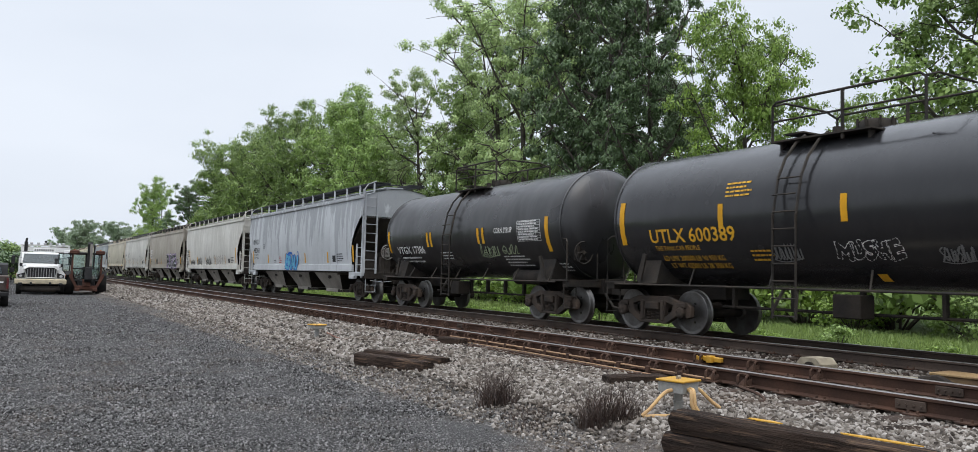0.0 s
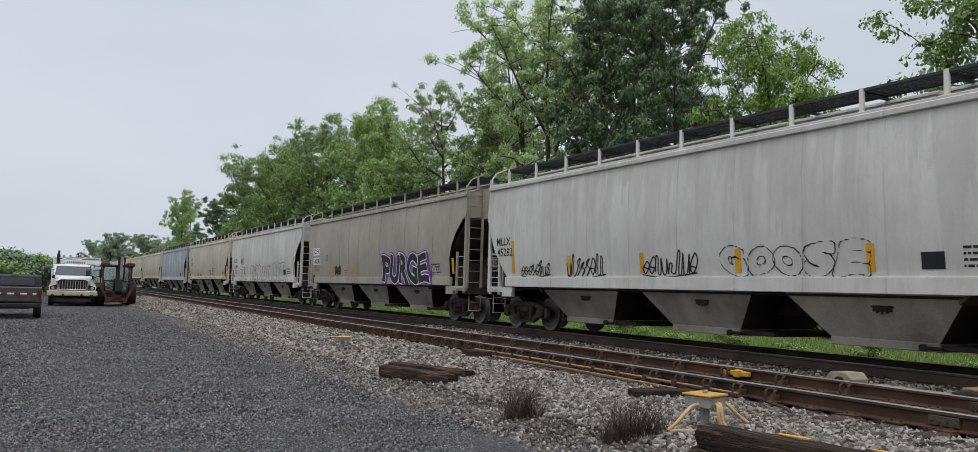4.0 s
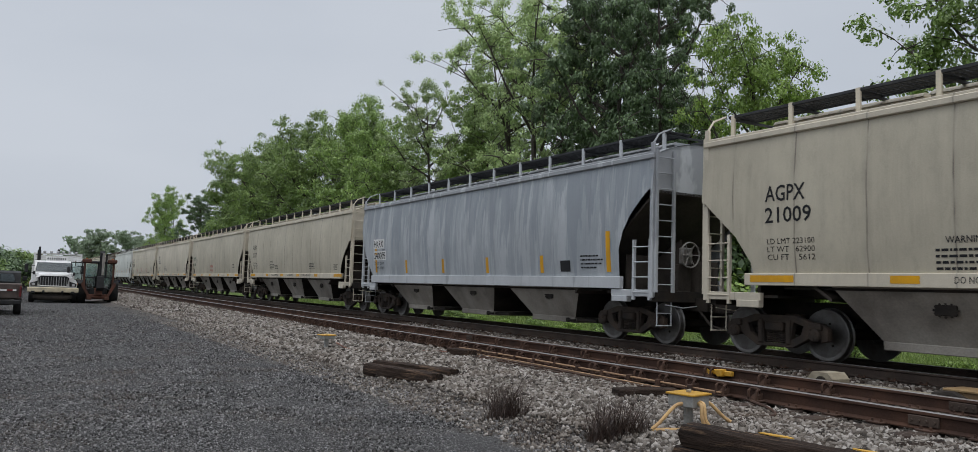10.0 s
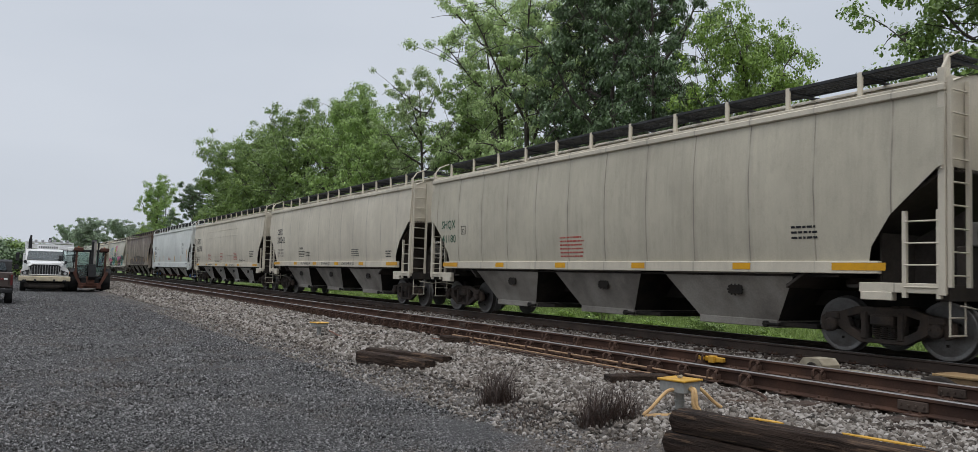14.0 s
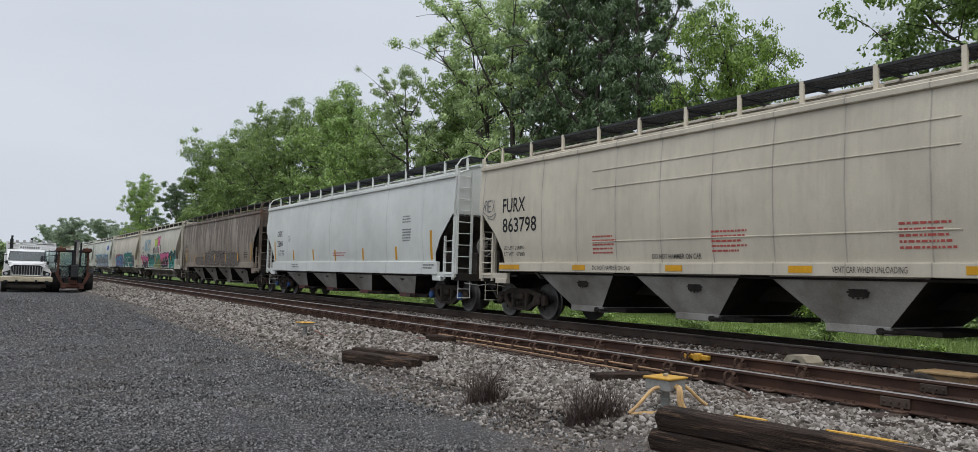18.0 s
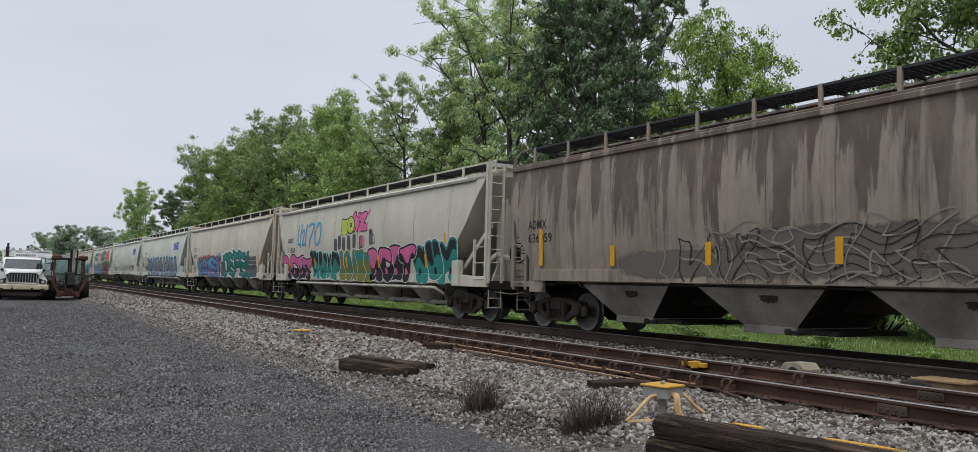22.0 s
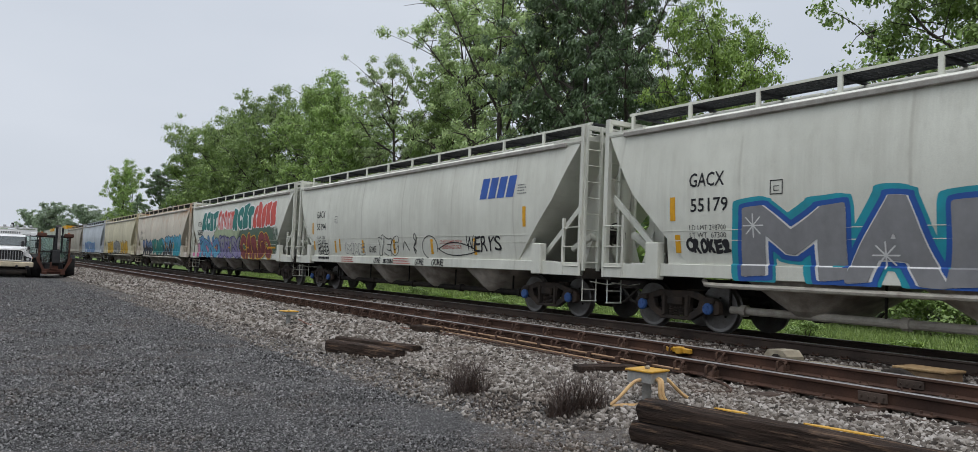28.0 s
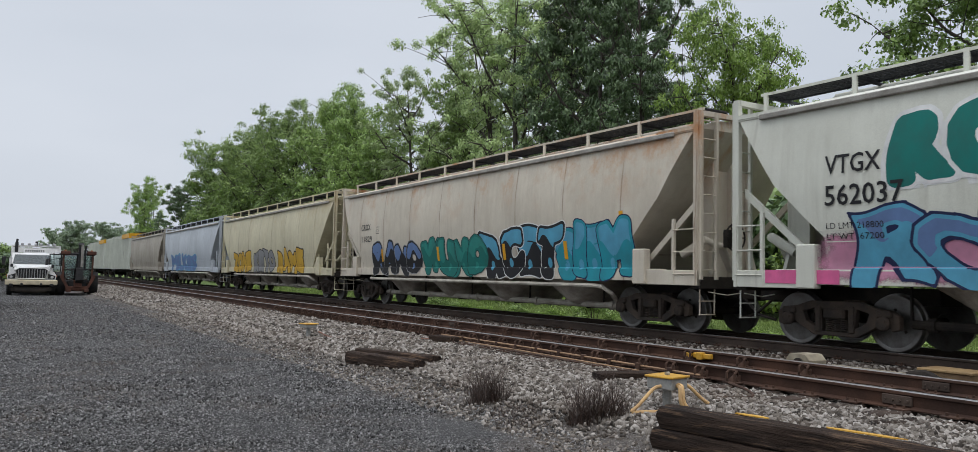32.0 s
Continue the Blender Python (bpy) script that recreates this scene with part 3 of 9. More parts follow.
def bogie(car, y, blue=False):
    b = part("bogie", BOGIE["bolster"], None, car, "two-axle bogie with cast side frames")
    b.location, b.scale = (0, y, 0), (1, 1 / DRAWN, 1)
    for sg in (1, -1):
        for nm in ("side_frame", "coil_spring"):
            o = part(nm, BOGIE[nm], None, b)
            if sg < 0:
                o.rotation_euler = (0, 0, math.pi)
        w = part("wheelset", BOGIE["wheelset"], None, b)
        w.location = (0, sg * 0.889, 0.457)
        WHEELSETS.append(w)
        c = part("bearing_cap", BOGIE["blue_cap" if blue else "bearing_cap"], None, b, "blue-painted bearing cap" if blue else "")
        c.location = (0, sg * 0.889, 0.457)
    part("brake_beam", BOGIE["brake_beam"], None, b)
    return b


def ladder(car, a, b, z0, z1, rungs, material, name="ladder", bar=0.03):
    """Two uprights at the plan points a and b, with round rungs."""
    s = Shape()
    for x, y in (a, b):
        s.box(x - bar, x + bar, y - bar, y + bar, z0, z1)
    off = 0.03 if abs(a[0] - b[0]) < 0.05 else 0.0
    for i in range(rungs):
        z = z0 + (i + 0.5) * (z1 - z0) / rungs
        s.tube([(a[0] - off, a[1], z), (b[0] - off, b[1], z)], 0.014, 6)
    return part(name, s, material, car)


def coupler(car, y, sg):
    s = Shape().box(-0.11, 0.11, min(y, y + sg * 0.55), max(y, y + sg * 0.55), 0.72, 0.92, 0.02)
    s.box(-0.17, 0.20, min(y + sg * 0.5, y + sg * 0.82), max(y + sg * 0.5, y + sg * 0.82), 0.70, 0.98, 0.04)
    s.tube([(-0.3, y, 0.75), (-0.34, y + sg * 0.35, 0.45), (-0.25, y + sg * 0.7, 0.36)], 0.03, 8)
    return part("coupler", s, STEEL_DARK, car)


def brake_wheel(car, x, y, z, material):
    s = Shape()
    ring = [(x + 0.27 * math.cos(a), y, z + 0.27 * math.sin(a)) for a in [2 * math.pi * i / 28 for i in range(29)]]
    s.tube(ring, 0.018, 6)
    for k in range(6):
        a = 2 * math.pi * k / 6
        s.tube([(x, y + 0.03, z), (x + 0.27 * math.cos(a), y, z + 0.27 * math.sin(a))], 0.013, 5)
    s.ring((x, y - 0.02, z), (x, y + 0.1, z), 0.05, n=8)
    w = part("brake_wheel", s, material, car)
    part("gear_box", Shape().box(x - 0.14, x + 0.14, y + 0.05, y + 0.2, z - 0.2, z + 0.16, 0.02), material, w)
    return w


def roof_walk(car, half, z, eave, material, gap=1.32, edge=None):
    """The grating along the roof edge, with its brackets."""
    s = Shape()
    x0, x1 = -1.02, -0.42
    for x in (x0, x1):
        s.box(x - 0.02, x + 0.02, -half, half, z - 0.05, z)
    for x in (-0.9, -0.78, -0.66, -0.54):
        s.box(x - 0.012, x + 0.012, -half, half, z - 0.03, z)
    n = int(2 * half / 0.11)
    for i in range(n + 1):
        y = -half + 2 * half * i / n
        s.box(x0, x1, y - 0.036, y + 0.036, z - 0.028, z - 0.004)
    part("running_board", s, GRATING, car, "dark steel grating along the roof")
    part("board_edge", Shape().box(x0 - 0.05, x0 - 0.025, -half, half, z - 0.035, z + 0.012), edge or GRATING, car)
    s2 = Shape()
    for x in (0.42, 1.02):
        s2.box(x - 0.02, x + 0.02, -half, half, z - 0.05, z)
    for i in range(int(2 * half / 0.22) + 1):
        s2.box(0.42, 1.02, -half + 0.22 * i - 0.03, -half + 0.22 * i + 0.03, z - 0.03, z)
    part("running_board", s2, GRATING, car)
    k = int(2 * half / gap)
    me = Shape().box(-0.022, 0.022, -0.04, 0.04, 0, z - eave + 0.02).moved(Matrix.Translation((0, 0, 0))).mesh("bracket", material)
    for i in range(k + 1):
        y = -half + 0.1 + (2 * half - 0.2) * i / k
        o = part("bracket", me, None, car)
        o.location = (x0 - 0.03, y, eave)
    me = Shape().box(-1.05, 1.05, -0.03, 0.03, z - 0.09, z - 0.05).mesh("cross_bearer", GRATING)
    for i in range(k + 1):
        o = part("cross_bearer", me, None, car)
        o.location = (0, -half + 0.1 + (2 * half - 0.2) * i / k, 0)


def hatches(car, half, z, material, n):
    """Long trough hatches along the middle of the roof."""
    for i in range(n):
        y0, y1 = -half + 2 * half * i / n + 0.05, -half + 2 * half * (i + 1) / n - 0.05
        s = Shape().box(-0.36, 0.36, y0, y1, z - 0.12, z + 0.10, 0.01)
        s.prism([(-0.40, z + 0.10), (-0.34, z + 0.17), (0.34, z + 0.17), (0.40, z + 0.10)], "y", y0, y1)
        part("roof_hatch", s, material, car)


@functools.lru_cache(maxsize=None)
def glyph(ch):
    """The outline of a block capital as segments in a unit cell."""
    vs, fs, w = text_shape(ch, 0.70, None, 0.02, fine=3)
    count = collections.Counter(tuple(sorted(e)) for f in fs for e in zip(f, f[1:] + f[:1]))
    segs = np.array([[vs[i], vs[j]] for (i, j), k in count.items() if k == 1])
    lo, hi = segs.reshape(-1, 2).min(0), segs.reshape(-1, 2).max(0)
    return (segs - lo) / (hi - lo)


def reach_of(segs, u, v, square=0.0):
    """Signed distance from the points (u, v) to an outline; square turns round corners into hard ones."""
    best, inside = np.full(u.shape, 9.0), np.zeros(u.shape, bool)
    for (x0, y0), (x1, y1) in segs:
        dx, dy = x1 - x0, y1 - y0
        t = np.clip(((u - x0) * dx + (v - y0) * dy) / (dx * dx + dy * dy + 1e-12), 0, 1)
        ex, ey = np.abs(u - x0 - t * dx), np.abs(v - y0 - t * dy)
        best = np.minimum(best, (1 - square) * np.hypot(ex, ey) + square * np.maximum(ex, ey))
        if abs(dy) > 1e-9:
            inside ^= ((y0 > v) != (y1 > v)) & (u < x0 + (v - y0) * dx / dy)
    return np.where(inside, -best, best)


def field_faces(us, vs, f):
    """Flat faces where the field is below zero: runs of whole cells, and clipped cells along the edge."""
    pts, faces, known = [], [], {}

    def at(u, v):
        key = (round(u, 5), round(v, 5))
        if key not in known:
            known[key] = len(pts)
            pts.append((u, v))
        return known[key]

    ins = f < 0
    n = ins[:-1, :-1].astype(int) + ins[1:, :-1] + ins[:-1, 1:] + ins[1:, 1:]
    for r in range(n.shape[0]):
        c = 0
        while c < n.shape[1]:
            if n[r, c] == 4:
                e = c
                while e < n.shape[1] and n[r, e] == 4:
                    e += 1
                faces.append((at(us[c], vs[r]), at(us[e], vs[r]), at(us[e], vs[r + 1]), at(us[c], vs[r + 1])))
                c = e
                continue
            if n[r, c]:
                ring = ((r, c), (r, c + 1), (r + 1, c + 1), (r + 1, c))
                loop = []
                for (r0, c0), (r1, c1) in zip(ring, ring[1:] + ring[:1]):
                    a, b = f[r0, c0], f[r1, c1]
                    if a < 0:
                        loop.append((us[c0], vs[r0]))
                    if (a < 0) != (b < 0):
                        t = a / (a - b)
                        loop.append((us[c0] + t * (us[c1] - us[c0]), vs[r0] + t * (vs[r1] - vs[r0])))
                if len(loop) > 2:
                    faces.append(tuple(at(*q) for q in loop))
            c += 1
    return pts, faces


def graffiti(car, text, y_left, z_base, height, width, fill, line, side, shadow=None, seed=1, fat=0.07, edge=0.035, glow=0.07, square=0.0, lean=0.0, accent=None, hollow=False, drip=False, overlap=1.12, wave=0.06, deep=None):
    """Sprayed letters, each one a part that overlaps the one before: a glow, an outline coat, the fill and an accent on it."""
    share = [{"I": 0.55, " ": 0.45, "M": 1.3, "W": 1.3, "1": 0.6, "J": 0.85, "L": 0.85}.get(ch, 1.0) for ch in text]
    step = 0.026 if height > 0.4 else 0.016
    for i, ch in enumerate(text):
        if ch == " ":
            continue
        rnd = random.Random(100 * seed + i)
        cell, start = width * share[i] / sum(share), width * sum(share[:i]) / sum(share)
        tilt, dz, tall = lean + rnd.uniform(-0.10, 0.10), rnd.uniform(-0.02, 0.05) * height, height * rnd.uniform(0.93, 1.07)
        ph, ph2, swell = rnd.uniform(0, 6), rnd.uniform(0, 6), rnd.uniform(-0.12, 0.12)
        bulk = fat * height
        w, h = cell * overlap - 2 * bulk, tall - 2 * bulk
        pad = bulk + edge + glow + 0.10
        us = np.arange(-pad - 0.15, w + pad + 0.15, step)
        vs = np.arange(-pad, h + pad, step)
        u, v = np.meshgrid(us, vs)
        # the letter's cell is bent, swollen and leaned before its outline is laid in
        uu = u - tilt * (v - h / 2) + wave * height * np.sin(4.2 * v / height + ph)
        vv = v + wave * height * 0.8 * np.sin(4.6 * u / height + ph2)
        uu = w / 2 + (uu - w / 2) * (1 + swell * (vv / max(h, 0.1) - 0.5) * 2)
        d = reach_of(glyph(ch) * np.array([w, h]), uu, vv, square)
        if hollow:
            coats = [(2, np.abs(d - bulk) - edge / 2)]
        else:
            coats = [(1, d - bulk - edge), (2, d - bulk)]
            if shadow is not None:
                far = d - bulk - edge - glow
                if deep:
                    far = np.minimum(far, reach_of(glyph(ch) * np.array([w, h]), uu + deep[0], vv + deep[1], square) - bulk - edge - glow * 0.6)
                if drip:
                    for k in range(4):
                        q = rnd.uniform(0.1, 0.9) * w
                        far = np.minimum(far, np.maximum(np.abs(u - q) - 0.02, np.maximum(-v - pad + 0.02 + 0.12 * rnd.random(), v - 0.2)))
                coats.insert(0, (0, far))
            if accent is not None:
                lobe = (0.62 + 0.10 * math.sin(ph)) * h - v + 0.14 * height * np.sin(9 * u / height + ph2)
                blob = np.hypot(u - w * rnd.uniform(0.3, 0.7), 0.7 * (v - 0.18 * h)) - 0.07 * height
                coats.append((3, np.maximum(d - bulk + 0.055 * height, np.minimum(lobe, blob))))
        s = Shape()
        for slot, f in coats:
            pts, faces = field_faces(us, vs, f)
            s.slot = slot
            lift = 0.004 if slot == 0 else 0.0065 + 0.0030 * (i % 2) + 0.0012 * slot
            where = [(a + start + bulk - 0.5 * (overlap - 1) * cell, max(b + dz + bulk, -0.03)) for a, b in pts]
            s.add(on_side(where, y_left, z_base, side, lift), faces)
        part("graffiti_letter", s.mesh("graffiti_letter", [shadow or line, line, line if hollow else fill, accent or fill], fix=False), None, car)


def tag(car, text, y_left, z_base, height, width, ink, side, seed=1, thin=0.018, lean=0.12):
    """A quick word in thin marker strokes."""
    graffiti(car, text, y_left, z_base, height, width, ink, ink, side, seed=seed, fat=-thin, edge=0.0, lean=lean, wave=0.07, overlap=0.95)


def spray_paint(name, color):
    """A soft sprayed patch: dense in the middle, thinning out to single specks at its edge."""
    m, nt, n, l, b = nodes_of(name)
    co = n.new("ShaderNodeTexCoord")
    xyz = n.new("ShaderNodeSeparateXYZ")
    l.new(co.outputs["Generated"], xyz.inputs[0])
    far = [maths(n, l, "POWER", maths(n, l, "ABSOLUTE", maths(n, l, "MULTIPLY", maths(n, l, "SUBTRACT", xyz.outputs[k], 0.5), 2.0)), e) for k, e in (("Y", 5.0), ("Z", 3.0))]
    cloudy = maths(n, l, "MULTIPLY", maths(n, l, "SUBTRACT", noise_tex(n, l, co.outputs["Object"], 1.7, 4, 0.6), 0.5), 1.7)
    speck = maths(n, l, "MULTIPLY", maths(n, l, "SUBTRACT", noise_tex(n, l, co.outputs["Object"], 45, 2), 0.5), 0.5)
    dense = maths(n, l, "SUBTRACT", 1.0, maths(n, l, "ADD", far[0], far[1]))
    dense = maths(n, l, "ADD", dense, maths(n, l, "ADD", cloudy, speck))
    cover = ramp(n, l, dense, 0.12, 0.62)
    c = mix(n, l, ramp(n, l, noise_tex(n, l, co.outputs["Object"], 2.6, 4), 0.3, 0.7), color, tuple(0.6 * v + 0.04 for v in color))
    l.new(c, b.inputs["Base Color"])
    b.inputs["Roughness"].default_value = 0.65
    clear = n.new("ShaderNodeBsdfTransparent")
    ms = n.new("ShaderNodeMixShader")
    l.new(maths(n, l, "MULTIPLY", cover, 0.93), ms.inputs["Fac"])
    l.new(clear.outputs[0], ms.inputs[1])
    l.new(b.outputs[0], ms.inputs[2])
    l.new(ms.outputs[0], n["Material Output"].inputs["Surface"])
    return m


SPRAYS = {}


def cloud(car, y_left, z0, width, height, side, color, lift=0.002):
    """A soft-edged patch of sprayed colour."""
    if color not in SPRAYS:
        SPRAYS[color] = spray_paint("sprayed patch", color)
    k = max(3, int(height / 0.1))
    s = Shape().grid([[(-(side(z0 + height * i / k) + lift), y_left - u, z0 + height * i / k) for u in (0, width * 0.5, width)] for i in range(k + 1)])
    return part("spray_cloud", s.mesh("spray_cloud", SPRAYS[color], fix=False), None, car)


def sprayed(car, line, y_left, z_base, size, ink, side, r=0.03, lift=0.012, name="graffiti"):
    """One sprayed stroke: a smooth ribbon with round ends through a few points."""
    pts = []
    n = len(line)
    for i in range(n - 1):
        p0, p1, p2, p3 = (line[max(0, min(n - 1, i + k))] for k in (-1, 0, 1, 2))
        for q in range(6):
            t = q / 6
            pts.append(tuple(size * 0.5 * (2 * b + (c - a) * t + (2 * a - 5 * b + 4 * c - e) * t * t + (3 * b - a - 3 * c + e) * t ** 3) for a, b, c, e in zip(p0, p1, p2, p3)))
    pts.append((line[-1][0] * size, line[-1][1] * size))
    s = Shape()
    left, right = [], []
    for i, (u, v) in enumerate(pts):
        (a, b), (c, e) = pts[max(0, i - 1)], pts[min(len(pts) - 1, i + 1)]
        h = math.hypot(c - a, e - b) or 1
        left.append((u - (e - b) / h * r, v + (c - a) / h * r))
        right.append((u + (e - b) / h * r, v - (c - a) / h * r))
    k = len(pts)
    s.add(on_side(left + right, y_left, z_base, side, lift), [(i, i + 1, k + i + 1, k + i) for i in range(k - 1)])
    for u, v in (pts[0], pts[-1]):
        s.add(on_side([(u + r * math.cos(a), v + r * math.sin(a)) for a in [math.pi * q / 5 for q in range(10)]], y_left, z_base, side, lift + 0.001), [tuple(range(10))])
    return part(name, s.mesh(name, ink, fix=False), None, car)


def scribble(car, y_left, z_base, width, height, ink, side, seed=1, r=0.018, loops=8):
    """A thin sprayed tag: a run of hand-drawn loops and hooks, no words."""
    rnd = random.Random(seed)
    r *= 0.8
    loops = max(loops, int(width / 0.22))
    cell = width / loops
    line = []
    for i in range(loops):
        x, tall, lean = i * cell, rnd.uniform(0.45, 1.0), rnd.uniform(-0.15, 0.3) * cell
        kind = rnd.randrange(4)
        if kind == 0:
            hook = [(0.0, 0.1), (0.25, tall), (0.5, tall * 0.9), (0.35, 0.05), (0.7, 0.0)]
        elif kind == 1:
            hook = [(0.1, 0.5 * tall), (0.6, tall), (0.9, 0.6 * tall), (0.4, 0.0), (0.05, 0.3), (0.8, 0.25)]
        elif kind == 2:
            hook = [(0.0, tall), (0.15, 0.0), (0.55, 0.05), (0.75, tall * 0.95), (0.8, 0.0)]
        else:
            hook = [(0.7, tall), (0.1, tall * 0.75), (0.7, 0.35 * tall), (0.1, -0.05)]
        line += [(x + u * cell * 1.15 + lean * v, v * height) for u, v in hook]
    sprayed(car, line, y_left, z_base, 1.0, ink, side, r, 0.009)
    if loops > 5:
        sprayed(car, [(0, -0.05 * height), (width * 0.4, -0.18 * height), (width, 0.02 * height)], y_left, z_base, 1.0, ink, side, r * 0.8, 0.010)


def plain_side(z):
    """Half width of a straight-sided hopper car."""
    t = max(0.0, min(1.0, (z - 1.3) / 2.75))
    return 1.50 + 0.10 * math.sin(math.pi * t) ** 0.8 + 0.03 * t


def round_side(z):
    """Half width of a hopper car with a rounded body."""
    t = max(0.0, min(1.0, (z - 1.25) / 2.8))
    return 1.38 + 0.23 * math.sin(math.pi * (0.12 + 0.76 * t)) + 0.02 * t


def underframe(car, E, body_mat, stub=None):
    spans = [(-E - 0.35, E + 0.35)] if stub is None else [(-E - 0.35, -E + stub), (E - stub, E + 0.35)]
    for y0, y1 in spans:
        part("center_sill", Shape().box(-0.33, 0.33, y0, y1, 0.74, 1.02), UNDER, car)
    for sg in (-1, 1):
        y = sg * E
        s = Shape().box(-1.45, 1.45, min(y, y - sg * 0.22), max(y, y - sg * 0.22), 0.92, 1.16, 0.01)
        s.box(-1.42, 1.42, min(y - sg * 0.2, y - sg * 1.6), max(y - sg * 0.2, y - sg * 1.6), 1.08, 1.13)
        part("end_sill", s, STEEL_DARK, car)
        coupler(car, y + sg * 0.1, sg)
        s = Shape()
        for x in (-1.38, -0.98):
            s.tube([(x, y - sg * 0.05, 0.95), (x, y - sg * 0.05, 0.42)], 0.014, 6)
        s.tube([(-1.40, y - sg * 0.05, 0.42), (-0.96, y - sg * 0.05, 0.42)], 0.014, 6)
        s.tube([(-1.40, y - sg * 0.05, 0.68), (-0.96, y - sg * 0.05, 0.68)], 0.014, 6)
        part("stirrup_step", s, body_mat, car)
        s = Shape().tube([(-1.2, y, 0.86), (-0.7, y + sg * 0.02, 0.80), (-0.2, y + sg * 0.05, 0.86)], 0.012, 6)
        part("uncoupling_lever", s, body_mat, car)


def bay(car, y, length, z0, z1, mats, kind, gate_mat):
    s = Shape()
    if kind == "flat":
        tl, bl, tw, bw = min(1.58, length * 0.42), (0.92 if length > 3.6 else 0.55), 1.46, 0.74
        vs = [(-tw, y - tl, z1), (tw, y - tl, z1), (tw, y + tl, z1), (-tw, y + tl, z1), (-bw - 0.3, y - bl, z0), (bw + 0.3, y - bl, z0), (bw + 0.3, y + bl, z0), (-bw - 0.3, y + bl, z0)]
        s.add(vs, [(0, 3, 7, 4), (1, 5, 6, 2)])
        # end faces and underside: dirty, with their shade put into a black colour
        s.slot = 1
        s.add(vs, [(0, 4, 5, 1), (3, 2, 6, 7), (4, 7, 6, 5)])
        p = part("hopper_bay", s, mats, car)
        part("outlet_gate", Shape().box(-1.06, 1.06, y - bl, y + bl, z0 - 0.13, z0 + 0.01, 0.012), mats[0] if gate_mat is STEEL_DARK else gate_mat, p)
        g = Shape().box(-1.0, 1.0, y - bl - 0.75, y - bl, z0 - 0.10, z0 - 0.02, 0.01)
        g.ring((-1.12, y - bl * 0.75, z0 - 0.07), (-1.06, y - bl * 0.75, z0 - 0.07), 0.06, n=10)
        g.ring((-1.10, y - bl * 0.75, z0 - 0.07), (-1.10, y - bl * 0.75 - 0.3, z0 - 0.07), 0.03, n=8)
        part("gate_slide", g, UNDER, p)
        if length > 3.0:
            h = Shape()
            for k in range(12):
                a = 2 * math.pi * k / 12
                h.ring((-1.33, y - 0.2 + 0.17 * math.cos(a), 0.98 + 0.10 * math.sin(a)), (-1.345, y - 0.2 + 0.17 * math.cos(a), 0.98 + 0.10 * math.sin(a)), 0.02, n=6)
            h.box(-1.345, -1.315, y - 0.36, y - 0.04, 0.90, 1.06, 0.01)
            part("inspection_cover", h, UNDER, p)
    else:
        n = 20
        rings = []
        for k, (hl, hw, z) in enumerate(((length * 0.45, 1.40, z1), (length * 0.43, 1.38, z1 - 0.04), (0.50, 1.06, z0 + 0.10), (0.42, 0.90, z0))):
            e = 2.2 if k > 1 else 2.6
            rings.append([(hw * math.copysign(abs(math.cos(a)) ** (2 / e), math.cos(a)), y + hl * math.copysign(abs(math.sin(a)) ** (2 / e), math.sin(a)), z) for a in [2 * math.pi * i / n for i in range(n)]])
        for r0, r1 in zip(rings, rings[1:]):
            s.add(r0 + r1, [(i, (i + 1) % n, n + (i + 1) % n, n + i) for i in range(n)])
        p = part("hopper_bay", s, mats[0], car)
        g = Shape().turn([(0.30, z0 - 0.02), (0.30, z0 + 0.05), (0.2, z0 + 0.06)], "z", 16).moved(Matrix.Translation((0, y, 0)))
        g.ring((-0.55, y, z0 - 0.02), (0.55, y, z0 - 0.02), 0.08, n=8)
        part("outlet_gate", g, gate_mat, p)


# grime of the open car ends, darkened in colour for the recess's shade
END_SHADE_DIRT = surface("grimy brown end sheet with painted shade", (0.085, 0.072, 0.061), (0.036, 0.030, 0.026), 0.8, 0, 0.9, 20, spec=0.2)
# lower edge of the side sheet by the car's end: (distance from the end, height)
SQUARE_CUT = [(0.0, 2.88), (0.08, 2.86), (0.80, 2.20), (1.12, 1.72), (1.20, 1.40)]
NARROW_CUT = [(0.0, 3.30), (0.04, 3.05), (0.42, 2.20), (0.74, 1.78), (1.04, 1.40)]
ROUND_CUT = [(0.0, 3.30), (0.12, 3.30), (0.30, 3.15), (0.66, 2.80), (0.90, 2.45), (1.05, 2.05), (1.08, 1.40)]


